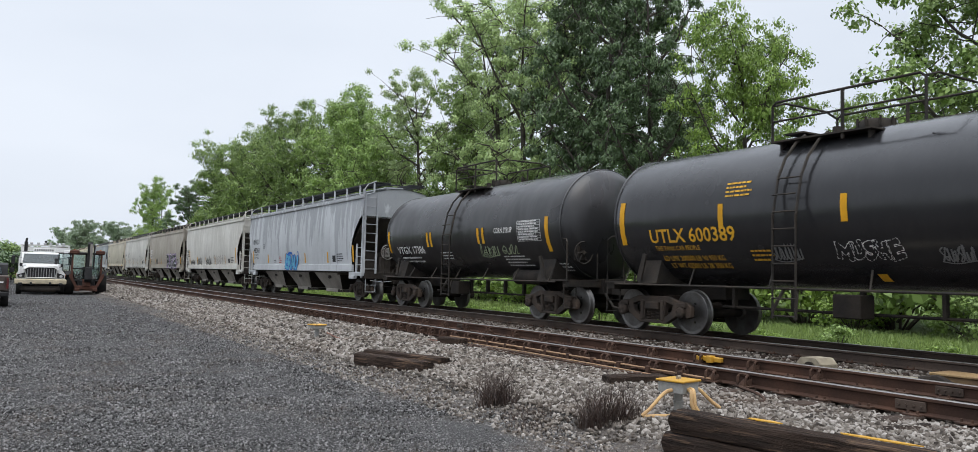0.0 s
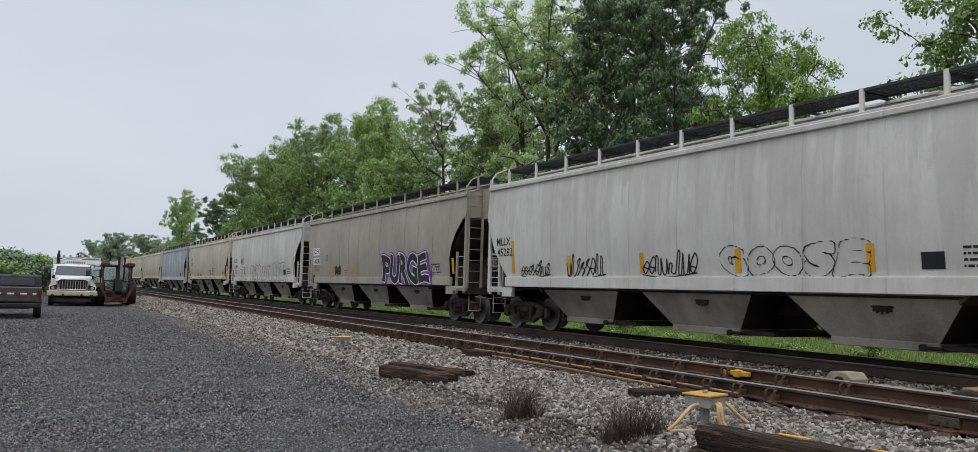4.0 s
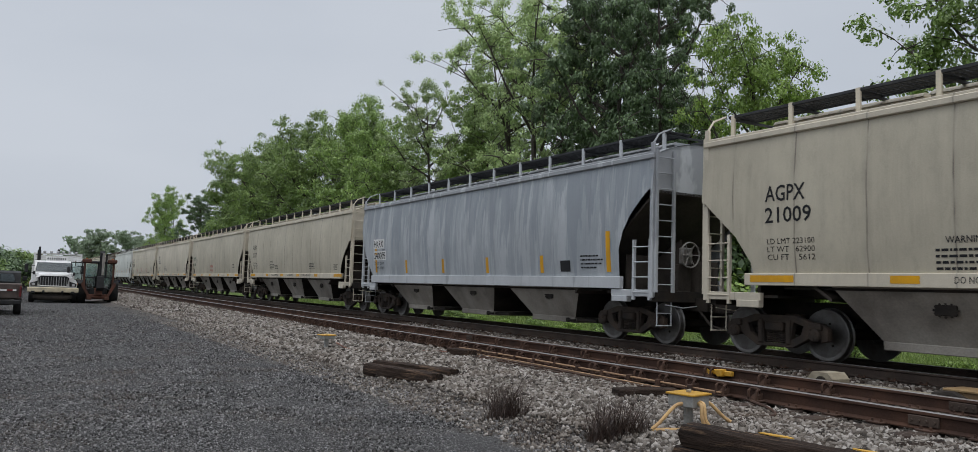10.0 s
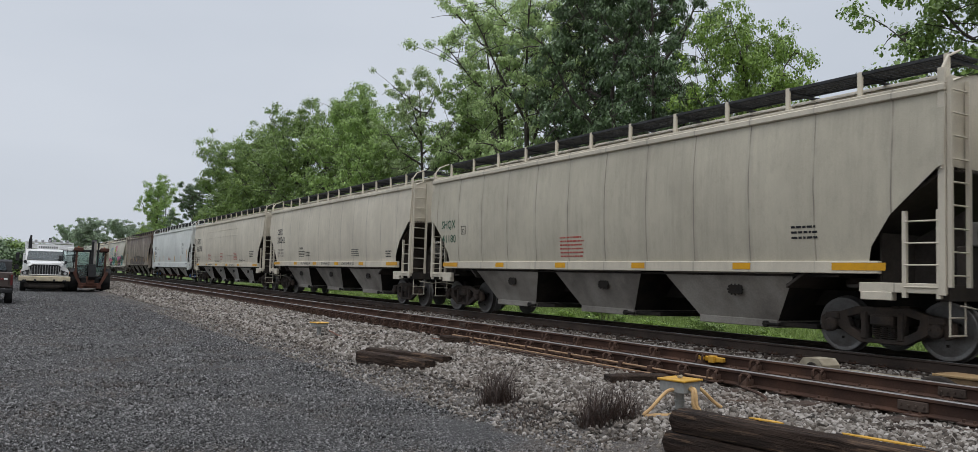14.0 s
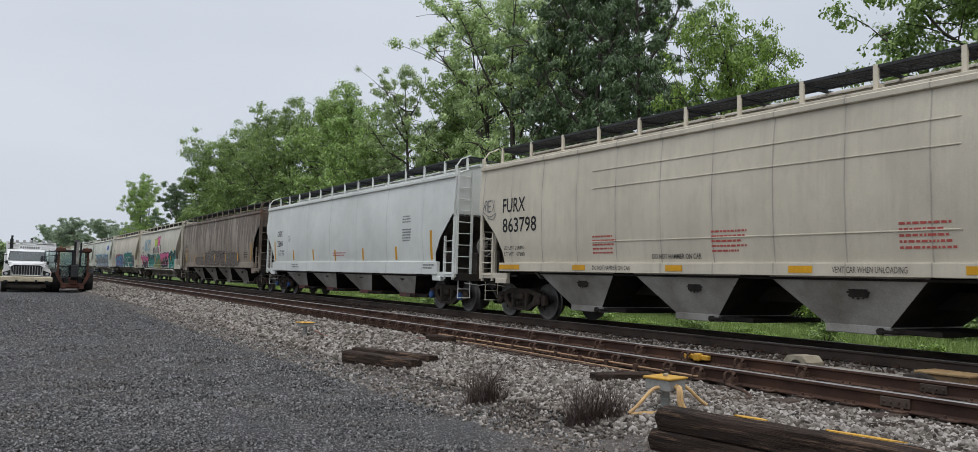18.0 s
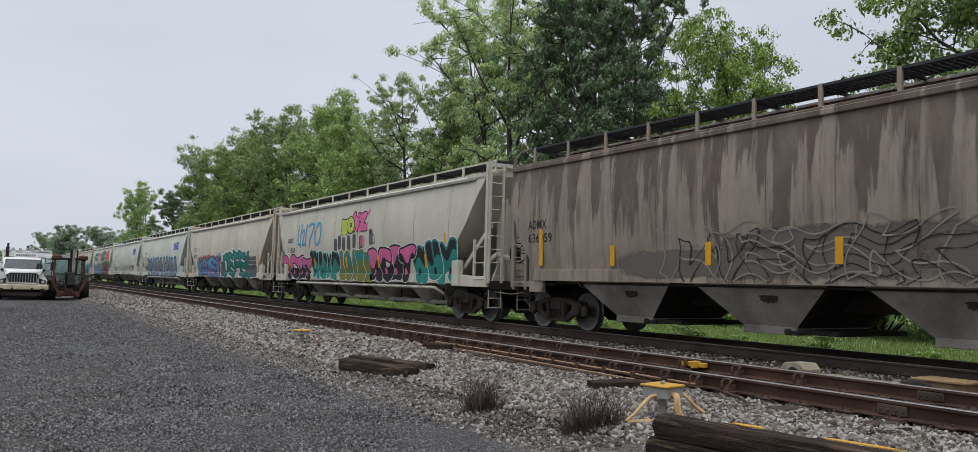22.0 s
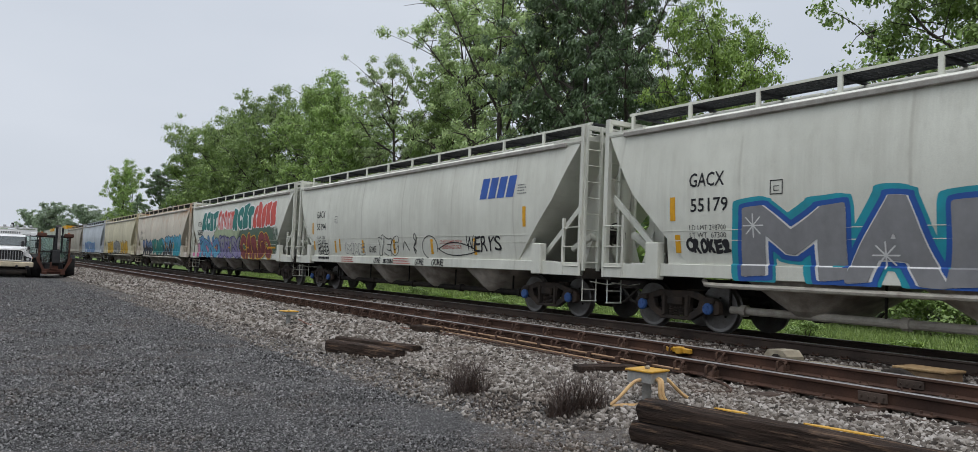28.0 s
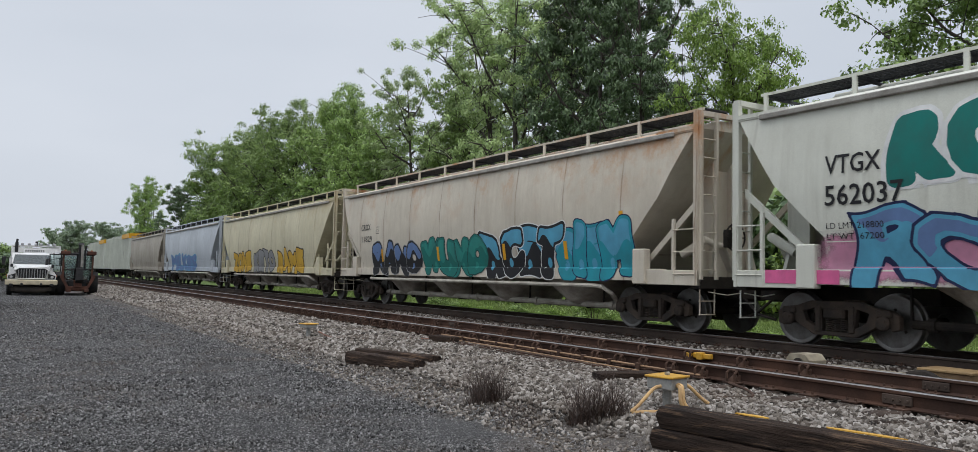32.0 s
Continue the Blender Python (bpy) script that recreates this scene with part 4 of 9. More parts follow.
def flat_hopper(car, TC, body, bays=3, sill=(1.18, 1.45), trim=None, ext=1.25, gate=None, dark_panel=None, eave=4.02, cut=None, pale_bays=False):
    """A covered hopper car with straight sides, sloped end sheets and open ends."""
    E = TC / 2 + ext
    trim = trim or body
    # by default the end's shade is painted in along with its grime
    dark_panel = dark_panel or END_SHADE_DIRT
    cut = cut or SQUARE_CUT
    top = cut[0][1]
    ymarks = [-E, -E + 0.04] + [-E + d for d, z in cut] + [-E + cut[-1][0] + 0.01] + [-E + 0.1 + 0.1 * i for i in range(12)] + [-E + 1.5 + (2 * E - 3.0) * i / 24 for i in range(25)]
    ymarks = sorted(set([round(v, 4) for v in ymarks] + [round(-v, 4) for v in ymarks]))

    def low(y):
        d = E - abs(y)
        line = NARROW_CUT if y > 0 and cut is ROUND_CUT else cut
        for (d0, z0), (d1, z1) in zip(line, line[1:]):
            if d <= d1:
                return z0 + (z1 - z0) * (d - d0) / (d1 - d0)
        return sill[0] + 0.05

    for sg in (-1, 1):
        rows = []
        for y in ymarks:
            a = low(y)
            rows.append([(sg * plain_side(a + (eave - a) * i / 12), y, a + (eave - a) * i / 12) for i in range(13)])
        part("side_sheet", Shape().grid(rows).mesh("side_sheet", body, fix=False), None, car)
        s = Shape().box(min(sg * 1.47, sg * 1.585), max(sg * 1.47, sg * 1.585), -E + 1.0, E - 1.0, sill[0], sill[1], 0.01)
        part("side_sill", s, trim, car)
        s = Shape().box(min(sg * 1.49, sg * 1.60), max(sg * 1.49, sg * 1.60), -E, E, eave - 0.05, eave + 0.06, 0.015)
        s.box(min(sg * 1.42, sg * 1.565), max(sg * 1.42, sg * 1.565), -E, E, eave + 0.06, eave + 0.11, 0.01)
        part("top_chord", s, trim, car)
    roof = []
    for y in (-E, -E + 0.5, 0, E - 0.5, E):
        roof.append([(x, y, eave + 0.06 + 0.34 * (1 - (x / 1.5) ** 2)) for x in [-1.5 + 3.0 * i / 14 for i in range(15)]])
    part("roof", Shape().grid(roof).mesh("roof", trim, fix=False), None, car)
    for sg in (-1, 1):
        y = sg * (E - 0.03)
        poly = [(-plain_side(z) + 0.01, z) for z in (top - 0.05, 3.35, 3.7, 4.0)] + [(x, eave + 0.05 + 0.34 * (1 - (x / 1.5) ** 2)) for x in [-1.5 + 3.0 * i / 10 for i in range(11)]] + [(plain_side(z) - 0.01, z) for z in (4.0, 3.7, 3.35, top - 0.05)]
        part("end_sheet", Shape().prism(poly, "y", min(y, y - sg * 0.03), max(y, y - sg * 0.03)), trim, car)
        s = Shape()
        y1 = sg * (E - 2.7)
        s.add([(-1.49, y, top), (1.49, y, top), (1.49, y1, 1.10), (-1.49, y1, 1.10), (-1.49, y, top - 0.06), (1.49, y, top - 0.06), (1.49, y1, 1.04), (-1.49, y1, 1.04)], [(0, 1, 2, 3), (7, 6, 5, 4), (0, 4, 5, 1), (0, 3, 7, 4), (1, 5, 6, 2)])
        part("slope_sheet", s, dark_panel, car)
        s = Shape()
        for x in (-0.42, 0.42):
            s.prism([(sg * (E - 0.35), 1.1), (sg * (E - 0.35), 2.3), (sg * (E - 2.3), 1.2), (sg * (E - 2.3), 1.1)], "x", x - 0.02, x + 0.02)
        s.box(-1.3, 1.3, min(sg * (E - 1.1), sg * (E - 1.14)), max(sg * (E - 1.1), sg * (E - 1.14)), 1.1, 1.95)
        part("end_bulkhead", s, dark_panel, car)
        # corner post, end ladder, low side ladder
        ya, yb = min(y + sg * 0.02, y - sg * 0.08), max(y + sg * 0.02, y - sg * 0.08)
        part("corner_post", Shape().box(-1.57, -1.51, ya, yb, 1.0, eave + 0.30, 0.006), trim, car)
        part("corner_post", Shape().box(1.51, 1.57, ya, yb, 1.0, eave + 0.05, 0.006), trim, car)
        part("roof_handhold", Shape().tube([(-1.54, y - sg * 0.03, eave + 0.28), (-1.38, y - sg * 0.03, eave + 0.50), (-1.05, y - sg * 0.03, eave + 0.64)], 0.02, 6), trim, car)
        ladder(car, (-1.50, y + sg * 0.06), (-1.02, y + sg * 0.06), 1.12, eave + 0.15, 9, trim)
        ladder(car, (-1.53, y - sg * 0.08), (-1.53, y - sg * 0.58), 0.95, 2.25, 4, trim)
        part("side_channel", Shape().box(-1.55, -1.45, min(y, y - sg * 1.3), max(y, y - sg * 1.3), 1.02, 1.17, 0.01), trim, car)
        part("jacking_pad", Shape().box(-1.56, -1.42, sg * TC / 2 - 0.25 + sg * 0.2, sg * TC / 2 + 0.25 + sg * 0.2, 0.90, 1.03, 0.01), trim, car)
    brake_wheel(car, -0.55, -E - 0.05, 1.95, PIPE)
    for x, r in ((0.2, 0.16), (0.75, 0.13)):
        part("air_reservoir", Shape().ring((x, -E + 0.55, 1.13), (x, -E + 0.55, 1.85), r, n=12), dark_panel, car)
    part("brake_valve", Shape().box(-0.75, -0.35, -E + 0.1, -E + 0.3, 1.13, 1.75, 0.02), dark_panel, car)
    underframe(car, E, trim)
    span = 2 * (TC / 2 - 1.0)
    pitch = span / bays
    # side faces in bay paint, dirty end faces painted black for their shade
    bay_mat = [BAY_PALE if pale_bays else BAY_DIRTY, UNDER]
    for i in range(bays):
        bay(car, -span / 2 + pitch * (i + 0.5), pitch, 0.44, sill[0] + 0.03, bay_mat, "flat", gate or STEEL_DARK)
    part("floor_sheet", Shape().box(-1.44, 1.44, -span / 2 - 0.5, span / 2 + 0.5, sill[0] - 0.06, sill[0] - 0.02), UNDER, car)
    hatches(car, E - 0.6, eave + 0.36, trim, 5)
    roof_walk(car, E - 0.15, eave + 0.62, eave + 0.08, trim)
    return E


def round_hopper(car, TC, body, bays=4, sill=(1.05, 1.30), trim=None, ext=1.70, pipes=True, eave=4.0):
    """A covered hopper car with a rounded body whose ends slope in, free-standing ladders and pipes below."""
    E = TC / 2 + ext
    trim = trim or body
    b = bmesh.new()
    prof = [(round_side(z), z) for z in [1.25 + 0.25 * i for i in range(12)]]
    prof = [(x, z) for x, z in prof if z <= eave] + [(1.52, eave + 0.05), (1.30, eave + 0.16), (0.8, eave + 0.28), (0.0, eave + 0.34)]
    loop = [(-x, z) for x, z in prof] + [(x, z) for x, z in reversed(prof[:-1])]
    k = len(loop)
    ys_b = [-E + 0.08 + (2 * E - 0.16) * i / 16 for i in range(17)]
    ring = [[b.verts.new((x, y, z)) for x, z in loop] for y in ys_b]
    for r0, r1 in zip(ring, ring[1:]):
        for i in range(k):
            b.faces.new((r0[i], r0[(i + 1) % k], r1[(i + 1) % k], r1[i]))
    b.faces.new(ring[0])
    b.faces.new(list(reversed(ring[-1])))
    for sg in (-1, 1):
        for p, q in (((E - 0.10, 4.05), (E - 0.95, 2.75)), ((E - 0.95, 2.75), (E - 1.85, 1.83))):
            d = Vector((0, sg * (q[0] - p[0]), q[1] - p[1])).normalized()
            nrm = Vector((0, -d.z, d.y))
            if nrm.y * sg < 0:
                nrm = -nrm
            geom = b.verts[:] + b.edges[:] + b.faces[:]
            cut = bmesh.ops.bisect_plane(b, geom=geom, dist=1e-4, plane_co=(0, sg * p[0], p[1]), plane_no=nrm, clear_outer=True)
            bmesh.ops.holes_fill(b, edges=[e for e in cut["geom_cut"] if isinstance(e, bmesh.types.BMEdge)], sides=0)
    bmesh.ops.recalc_face_normals(b, faces=b.faces[:])
    part("body", Shape().take(b), body, car, sharp=25)
    for sg in (-1, 1):
        for sx in (-1, 1):
            part("end_gusset", Shape().prism([(sg * (E - 1.80), 1.86), (sg * (E - 1.86), 1.28), (sg * (E - 2.6), 1.28), (sg * (E - 2.0), 1.86)], "x", min(sx * 1.40, sx * 1.462), max(sx * 1.40, sx * 1.462)), body, car)
        s = Shape().box(min(sg * 1.40, sg * 1.52), max(sg * 1.40, sg * 1.52), -E + 0.9, E - 0.9, sill[0], sill[1], 0.01)
        part("side_sill", s, trim, car)
        s = Shape().box(min(sg * 1.50, sg * 1.575), max(sg * 1.50, sg * 1.575), -E + 0.6, E - 0.6, eave - 0.04, eave + 0.06, 0.015)
        part("top_chord", s, CHORD, car, "dusty grey roof chord")
        for z, y_end in ((1.93, 1.75), (1.74, 1.9)):
            x0, x1 = sorted((sg * (round_side(z) - 0.02), sg * (round_side(z) + 0.008)))
            part("body_weld", Shape().box(x0, x1, -E + y_end, E - y_end, z, z + 0.014), body, car)
    for sg in (-1, 1):
        y = sg * E
        s = Shape()
        # end frame: slanted struts, centre bulkhead, posts with a beam on top
        for x0, x1 in ((-1.32, -1.26), (1.26, 1.32)):
            s.prism([(y - sg * 0.10, 2.78), (y - sg * 0.10, 2.62), (y - sg * 1.62, 1.30), (y - sg * 1.62, 1.46)], "x", x0, x1)
        s.prism([(-0.95, 1.1), (-0.45, 2.4), (-0.55, 3.7), (0.55, 3.7), (0.45, 2.4), (0.95, 1.1)], "y", min(y - sg * 0.55, y - sg * 0.62), max(y - sg * 0.55, y - sg * 0.62))
        part("end_bulkhead", s, trim, car)
        for x in (-0.55, 0.0, 0.55):
            part("end_stiffener", Shape().box(x - 0.04, x + 0.04, min(y - sg * 0.45, y - sg * 0.9), max(y - sg * 0.45, y - sg * 0.9), 1.1, 3.75), trim, car)
        s = Shape()
        for x in (-1.46, 1.46):
            s.box(x - 0.05, x + 0.05, min(y, y - sg * 0.11), max(y, y - sg * 0.11), 1.0, eave + 0.42)
        s.box(-1.46, 1.46, min(y, y - sg * 0.12), max(y, y - sg * 0.12), eave + 0.32, eave + 0.42)
        for x in (-1.46, 1.46):
            s.box(x - 0.05, x + 0.05, min(y, y - sg * 1.1), max(y, y - sg * 1.1), eave + 0.02, eave + 0.12)
        part("end_frame", s, trim, car)
        ladder(car, (-1.44, y + sg * 0.03), (-1.02, y + sg * 0.03), 1.1, eave + 0.4, 9, trim)
        ladder(car, (-1.50, y - sg * 0.05), (-1.50, y - sg * 0.62), 0.98, 2.3, 3, trim)
        part("side_channel", Shape().box(-1.52, -1.40, min(y, y - sg * 1.5), max(y, y - sg * 1.5), 0.98, 1.28, 0.01), trim, car)
        part("jacking_bracket", Shape().box(-1.60, -1.40, min(y - sg * 1.35, y - sg * 1.7), max(y - sg * 1.35, y - sg * 1.7), 0.98, 1.72, 0.02), trim, car)
        s = Shape().tube([(-0.2, y - sg * 0.3, 1.3), (-0.5, y - sg * 0.3, 1.75), (-0.9, y - sg * 0.35, 1.9), (-0.95, y - sg * 0.9, 1.6)], 0.09, 10)
        part("end_pipe", s, trim, car)
    brake_wheel(car, -0.5, -E - 0.05, 1.95, STEEL_DARK)
    underframe(car, E, trim, 3.0)
    span = 2 * (TC / 2 - 1.15)
    pitch = span / bays
    for i in range(bays):
        bay(car, -span / 2 + pitch * (i + 0.5), pitch, 0.44, sill[0] + 0.02, [DUSTY, UNDER], "round", STEEL_DARK)
    half = span / 2 + 0.2
    if pipes:
        s = Shape().tube([(-1.34, half, 1.0), (-1.46, half - 0.15, 0.93), (-1.48, half - 0.4, 0.92), (-1.48, -half + 0.4, 0.92), (-1.46, -half + 0.15, 0.90), (-1.30, -half, 0.75), (-1.0, -half + 0.15, 0.55)], 0.05, 8)
        part("air_pipe", s, PALE_PIPE, car, "pale steel pipe along the sill")
    s = Shape().tube([(-0.80, half - 0.2, 0.46), (-0.80, -half + 0.2, 0.46)], 0.075, 10)
    for i in range(bays + 1):
        y = -half + 0.5 + (2 * half - 1.0) * i / bays
        s.ring((-0.80, y - 0.06, 0.46), (-0.80, y + 0.06, 0.46), 0.11, n=10)
    part("product_pipe", s, PALE_PIPE if pipes else UNDER, car, "thick unloading pipe under the hopper bays")
    for i in range(bays + 1):
        y = -half + 0.5 + (2 * half - 1.0) * i / bays
        part("pipe_hanger", Shape().box(-0.84, -0.80, y + 0.3, y + 0.33, 0.46, 1.05), UNDER, car)
    hatches(car, E - 1.2, eave + 0.30, trim, 5)
    roof_walk(car, E - 0.25, eave + 0.55, eave + 0.05, trim, 1.6, trim)
    return E


CHORD = surface("dusty roof chord", (0.34, 0.325, 0.29), (0.20, 0.185, 0.16), 0.8)
PALE_PIPE = surface("pale dusty pipe", (0.48, 0.45, 0.38), (0.26, 0.23, 0.19), 0.6)
PIPE = surface("grey pipe", (0.30, 0.29, 0.27), (0.14, 0.12, 0.10), 0.6)
DUSTY = surface("dusty hopper bay", (0.46, 0.42, 0.36), (0.20, 0.17, 0.14), 0.6)


def train_car(name, label, R, L):
    """A car with bogie centres at R and L along the track when the clip starts."""
    middle = DRAWN * (R + L) / 2 - AHEAD
    car = thing(name, pose(FAR_TRACK, middle, 0), label, "rail car" if "tank" not in name else "tank car", "cars of the freight train")
    car.scale = (1, DRAWN, 1)
    TRAIN.append((car, middle))
    return car


# colours of the car bodies and of the sprayed paint
GREY_BEIGE = car_paint("beige grey car paint", (0.57, 0.52, 0.405), (0.17, 0.145, 0.12), 0.35, 0.55, 1.32)
BEIGE_LIGHT = car_paint("light beige car paint", (0.68, 0.615, 0.49), (0.26, 0.23, 0.19), 0.3, 0.5, 1.32)
TAUPE = car_paint("taupe car paint", (0.41, 0.37, 0.305), (0.13, 0.11, 0.09), 0.45, 0.6, 1.15)
CHALK_BLUE = car_paint("chalked blue grey car paint", (0.40, 0.43, 0.455), (0.17, 0.185, 0.20), 0.5, 0.2, 1.4, pale=0.45, drips=0.6, drip_color=(0.23, 0.26, 0.29))
PALE_GREY = car_paint("pale grey car paint", (0.54, 0.56, 0.575), (0.27, 0.28, 0.29), 0.25, 0.35, 1.4, pale=0.3, drips=0.7, drip_color=(0.25, 0.26, 0.275))
OFF_WHITE = car_paint("off-white car paint", (0.68, 0.665, 0.61), (0.24, 0.21, 0.17), 0.42, 0.25, 1.5, drips=0.22, drip_color=(0.30, 0.28, 0.24))
CLEAN_WHITE = car_paint("pale green-white car paint", (0.735, 0.75, 0.705), (0.42, 0.42, 0.39), 0.2, 0.3, 2.6, low=0.15)
BROWN = car_paint("brown weathered car paint", (0.36, 0.295, 0.23), (0.075, 0.055, 0.043), 1.6, 0.6, 1.3, rust=0.3, low=0.6, drips=0.9, drip_color=(0.095, 0.068, 0.052))
CREAM = car_paint("cream car paint", (0.64, 0.60, 0.495), (0.28, 0.24, 0.19), 0.3, 0.55, 2.2)
CREAM_RUST = car_paint("rust-stained cream car paint", (0.66, 0.60, 0.49), (0.28, 0.21, 0.15), 0.35, 0.55, 2.0, rust=0.9, rust_color=(0.48, 0.22, 0.08))
CREAM_SPOT = car_paint("stained cream car paint", (0.68, 0.625, 0.505), (0.30, 0.23, 0.16), 0.35, 0.55, 2.0, rust=0.35, rust_color=(0.50, 0.31, 0.15))
SILVER_WHITE = car_paint("greenish white car paint", (0.71, 0.715, 0.625), (0.40, 0.385, 0.32), 0.6, 0.35, 3.0, low=0.35)
TANK_BLACK = car_paint("satin black tank paint", (0.024, 0.024, 0.026), (0.050, 0.050, 0.050), 0.10, 0.0, 3.0, rough=0.20, low=0.15, spec=0.5)
TANK_BLACK_OLD = car_paint("stained black tank paint", (0.022, 0.022, 0.023), (0.055, 0.052, 0.05), 0.45, 0.0, 2.0, rough=0.28, low=0.2, drips=0.2, drip_color=(0.06, 0.06, 0.063), rust=0.12, rust_color=(0.13, 0.06, 0.03), spec=0.5)
FADED_TAG = paint("faded silver tag", (0.27, 0.245, 0.21))
DUSK_BLUE = paint("dusky blue spray", (0.13, 0.21, 0.40))
TEAL = paint("teal spray", (0.012, 0.17, 0.145))
TEAL_LIGHT = paint("light teal spray", (0.028, 0.25, 0.21))
PINK = paint("pink spray", (0.72, 0.14, 0.32))
CORAL = paint("coral spray", (0.58, 0.085, 0.065))
SKY_BLUE = paint("sky blue spray", (0.10, 0.36, 0.52))
BLUE_SPRAY = paint("blue spray", (0.03, 0.10, 0.36))
PURPLE = paint("purple spray", (0.17, 0.06, 0.28))
LILAC = paint("lilac spray", (0.23, 0.20, 0.36))
OLIVE = paint("olive spray", (0.20, 0.20, 0.045))
DARK_RED = paint("dark red spray", (0.15, 0.028, 0.034))
GOLD = paint("gold spray", (0.60, 0.36, 0.04))
SILVER = paint("silver spray", (0.25, 0.25, 0.255), 0.4)
CYAN = paint("cyan spray", (0.025, 0.30, 0.37))
LIME = paint("lime spray", (0.50, 0.60, 0.09))
LOGO_BLUE = paint("logo blue", (0.04, 0.11, 0.40))
SPRAY_NAVY = paint("strong blue spray", (0.02, 0.12, 0.42))
NIGHT_BLUE = paint("dark blue spray", (0.016, 0.022, 0.075))
NIGHT_GREEN = paint("black green spray", (0.008, 0.035, 0.032))
MAROON = paint("maroon spray", (0.25, 0.05, 0.055))
SLATE = paint("slate grey roller paint", (0.115, 0.115, 0.13))
LIGHT_CORAL = paint("streaky coral spray", (0.62, 0.30, 0.28))


def plate_box(car, y, z, side, size=0.25):
    s = Shape()
    t = 0.018
    for u0, u1, v0, v1 in ((0, size, 0, t), (0, size, size - t, size), (0, t, 0, size), (size - t, size, 0, size), (0.07, 0.18, 0.06, 0.075), (0.07, 0.085, 0.06, 0.15), (0.07, 0.18, 0.135, 0.15)):
        s.add(on_side([(u0, v0), (u1, v0), (u1, v1), (u0, v1)], y, z, side), [(0, 1, 2, 3)])
    part("plate_mark", s.mesh("plate_mark", BLACK_INK, fix=False), None, car)


def marks(car, rows, side, ink, ld=None, step=0.17):
    """Reporting marks (text, y, z, height, width), then lines of weights."""
    for text, y, z, h, w in rows:
        letters(car, text, y, z, h, ink, side, w, 0.012, "reporting_mark")
    if ld:
        y, z, lines, w = ld
        for i, text in enumerate(lines):
            tagged(letters(car, text, y, z - i * step, 0.10, ink, side, w, 0.0, "weight_lettering"), kind="stuff")


def sill_marks(car, yellows, z, texts=(), face=1.585):
    flat = lambda q: face
    for y, w in yellows:
        stripe(car, y, z, z + 0.12, w, flat)
    for text, y, w in texts:
        letters(car, text, y, z + 0.01, 0.10, BLACK_INK, flat, w, 0.0, "sill_lettering")


def tank_body(car, half, radius, zc, material):
    s = Shape()
    prof = [(0.02, -half - 0.42), (radius * 0.45, -half - 0.38), (radius * 0.78, -half - 0.24), (radius * 0.95, -half - 0.09), (radius, -half + 0.04)]
    body = prof + [(radius, -half + 0.5 + (2 * half - 1) * i / 6) for i in range(7)] + [(r, -a) for r, a in reversed(prof)]
    s.turn(body, "y", 48).moved(Matrix.Translation((0, 0, zc)))
    part("tank", s, material, car, "black cylindrical steel tank with dished ends", 40)
    for y in (-half + 0.04, half - 0.04):
        s = Shape().turn([(radius + 0.002, y - 0.03), (radius + 0.012, y - 0.02), (radius + 0.012, y + 0.02), (radius + 0.002, y + 0.03)], "y", 48)
        part("weld_band", s.moved(Matrix.Translation((0, 0, zc))), material, car)


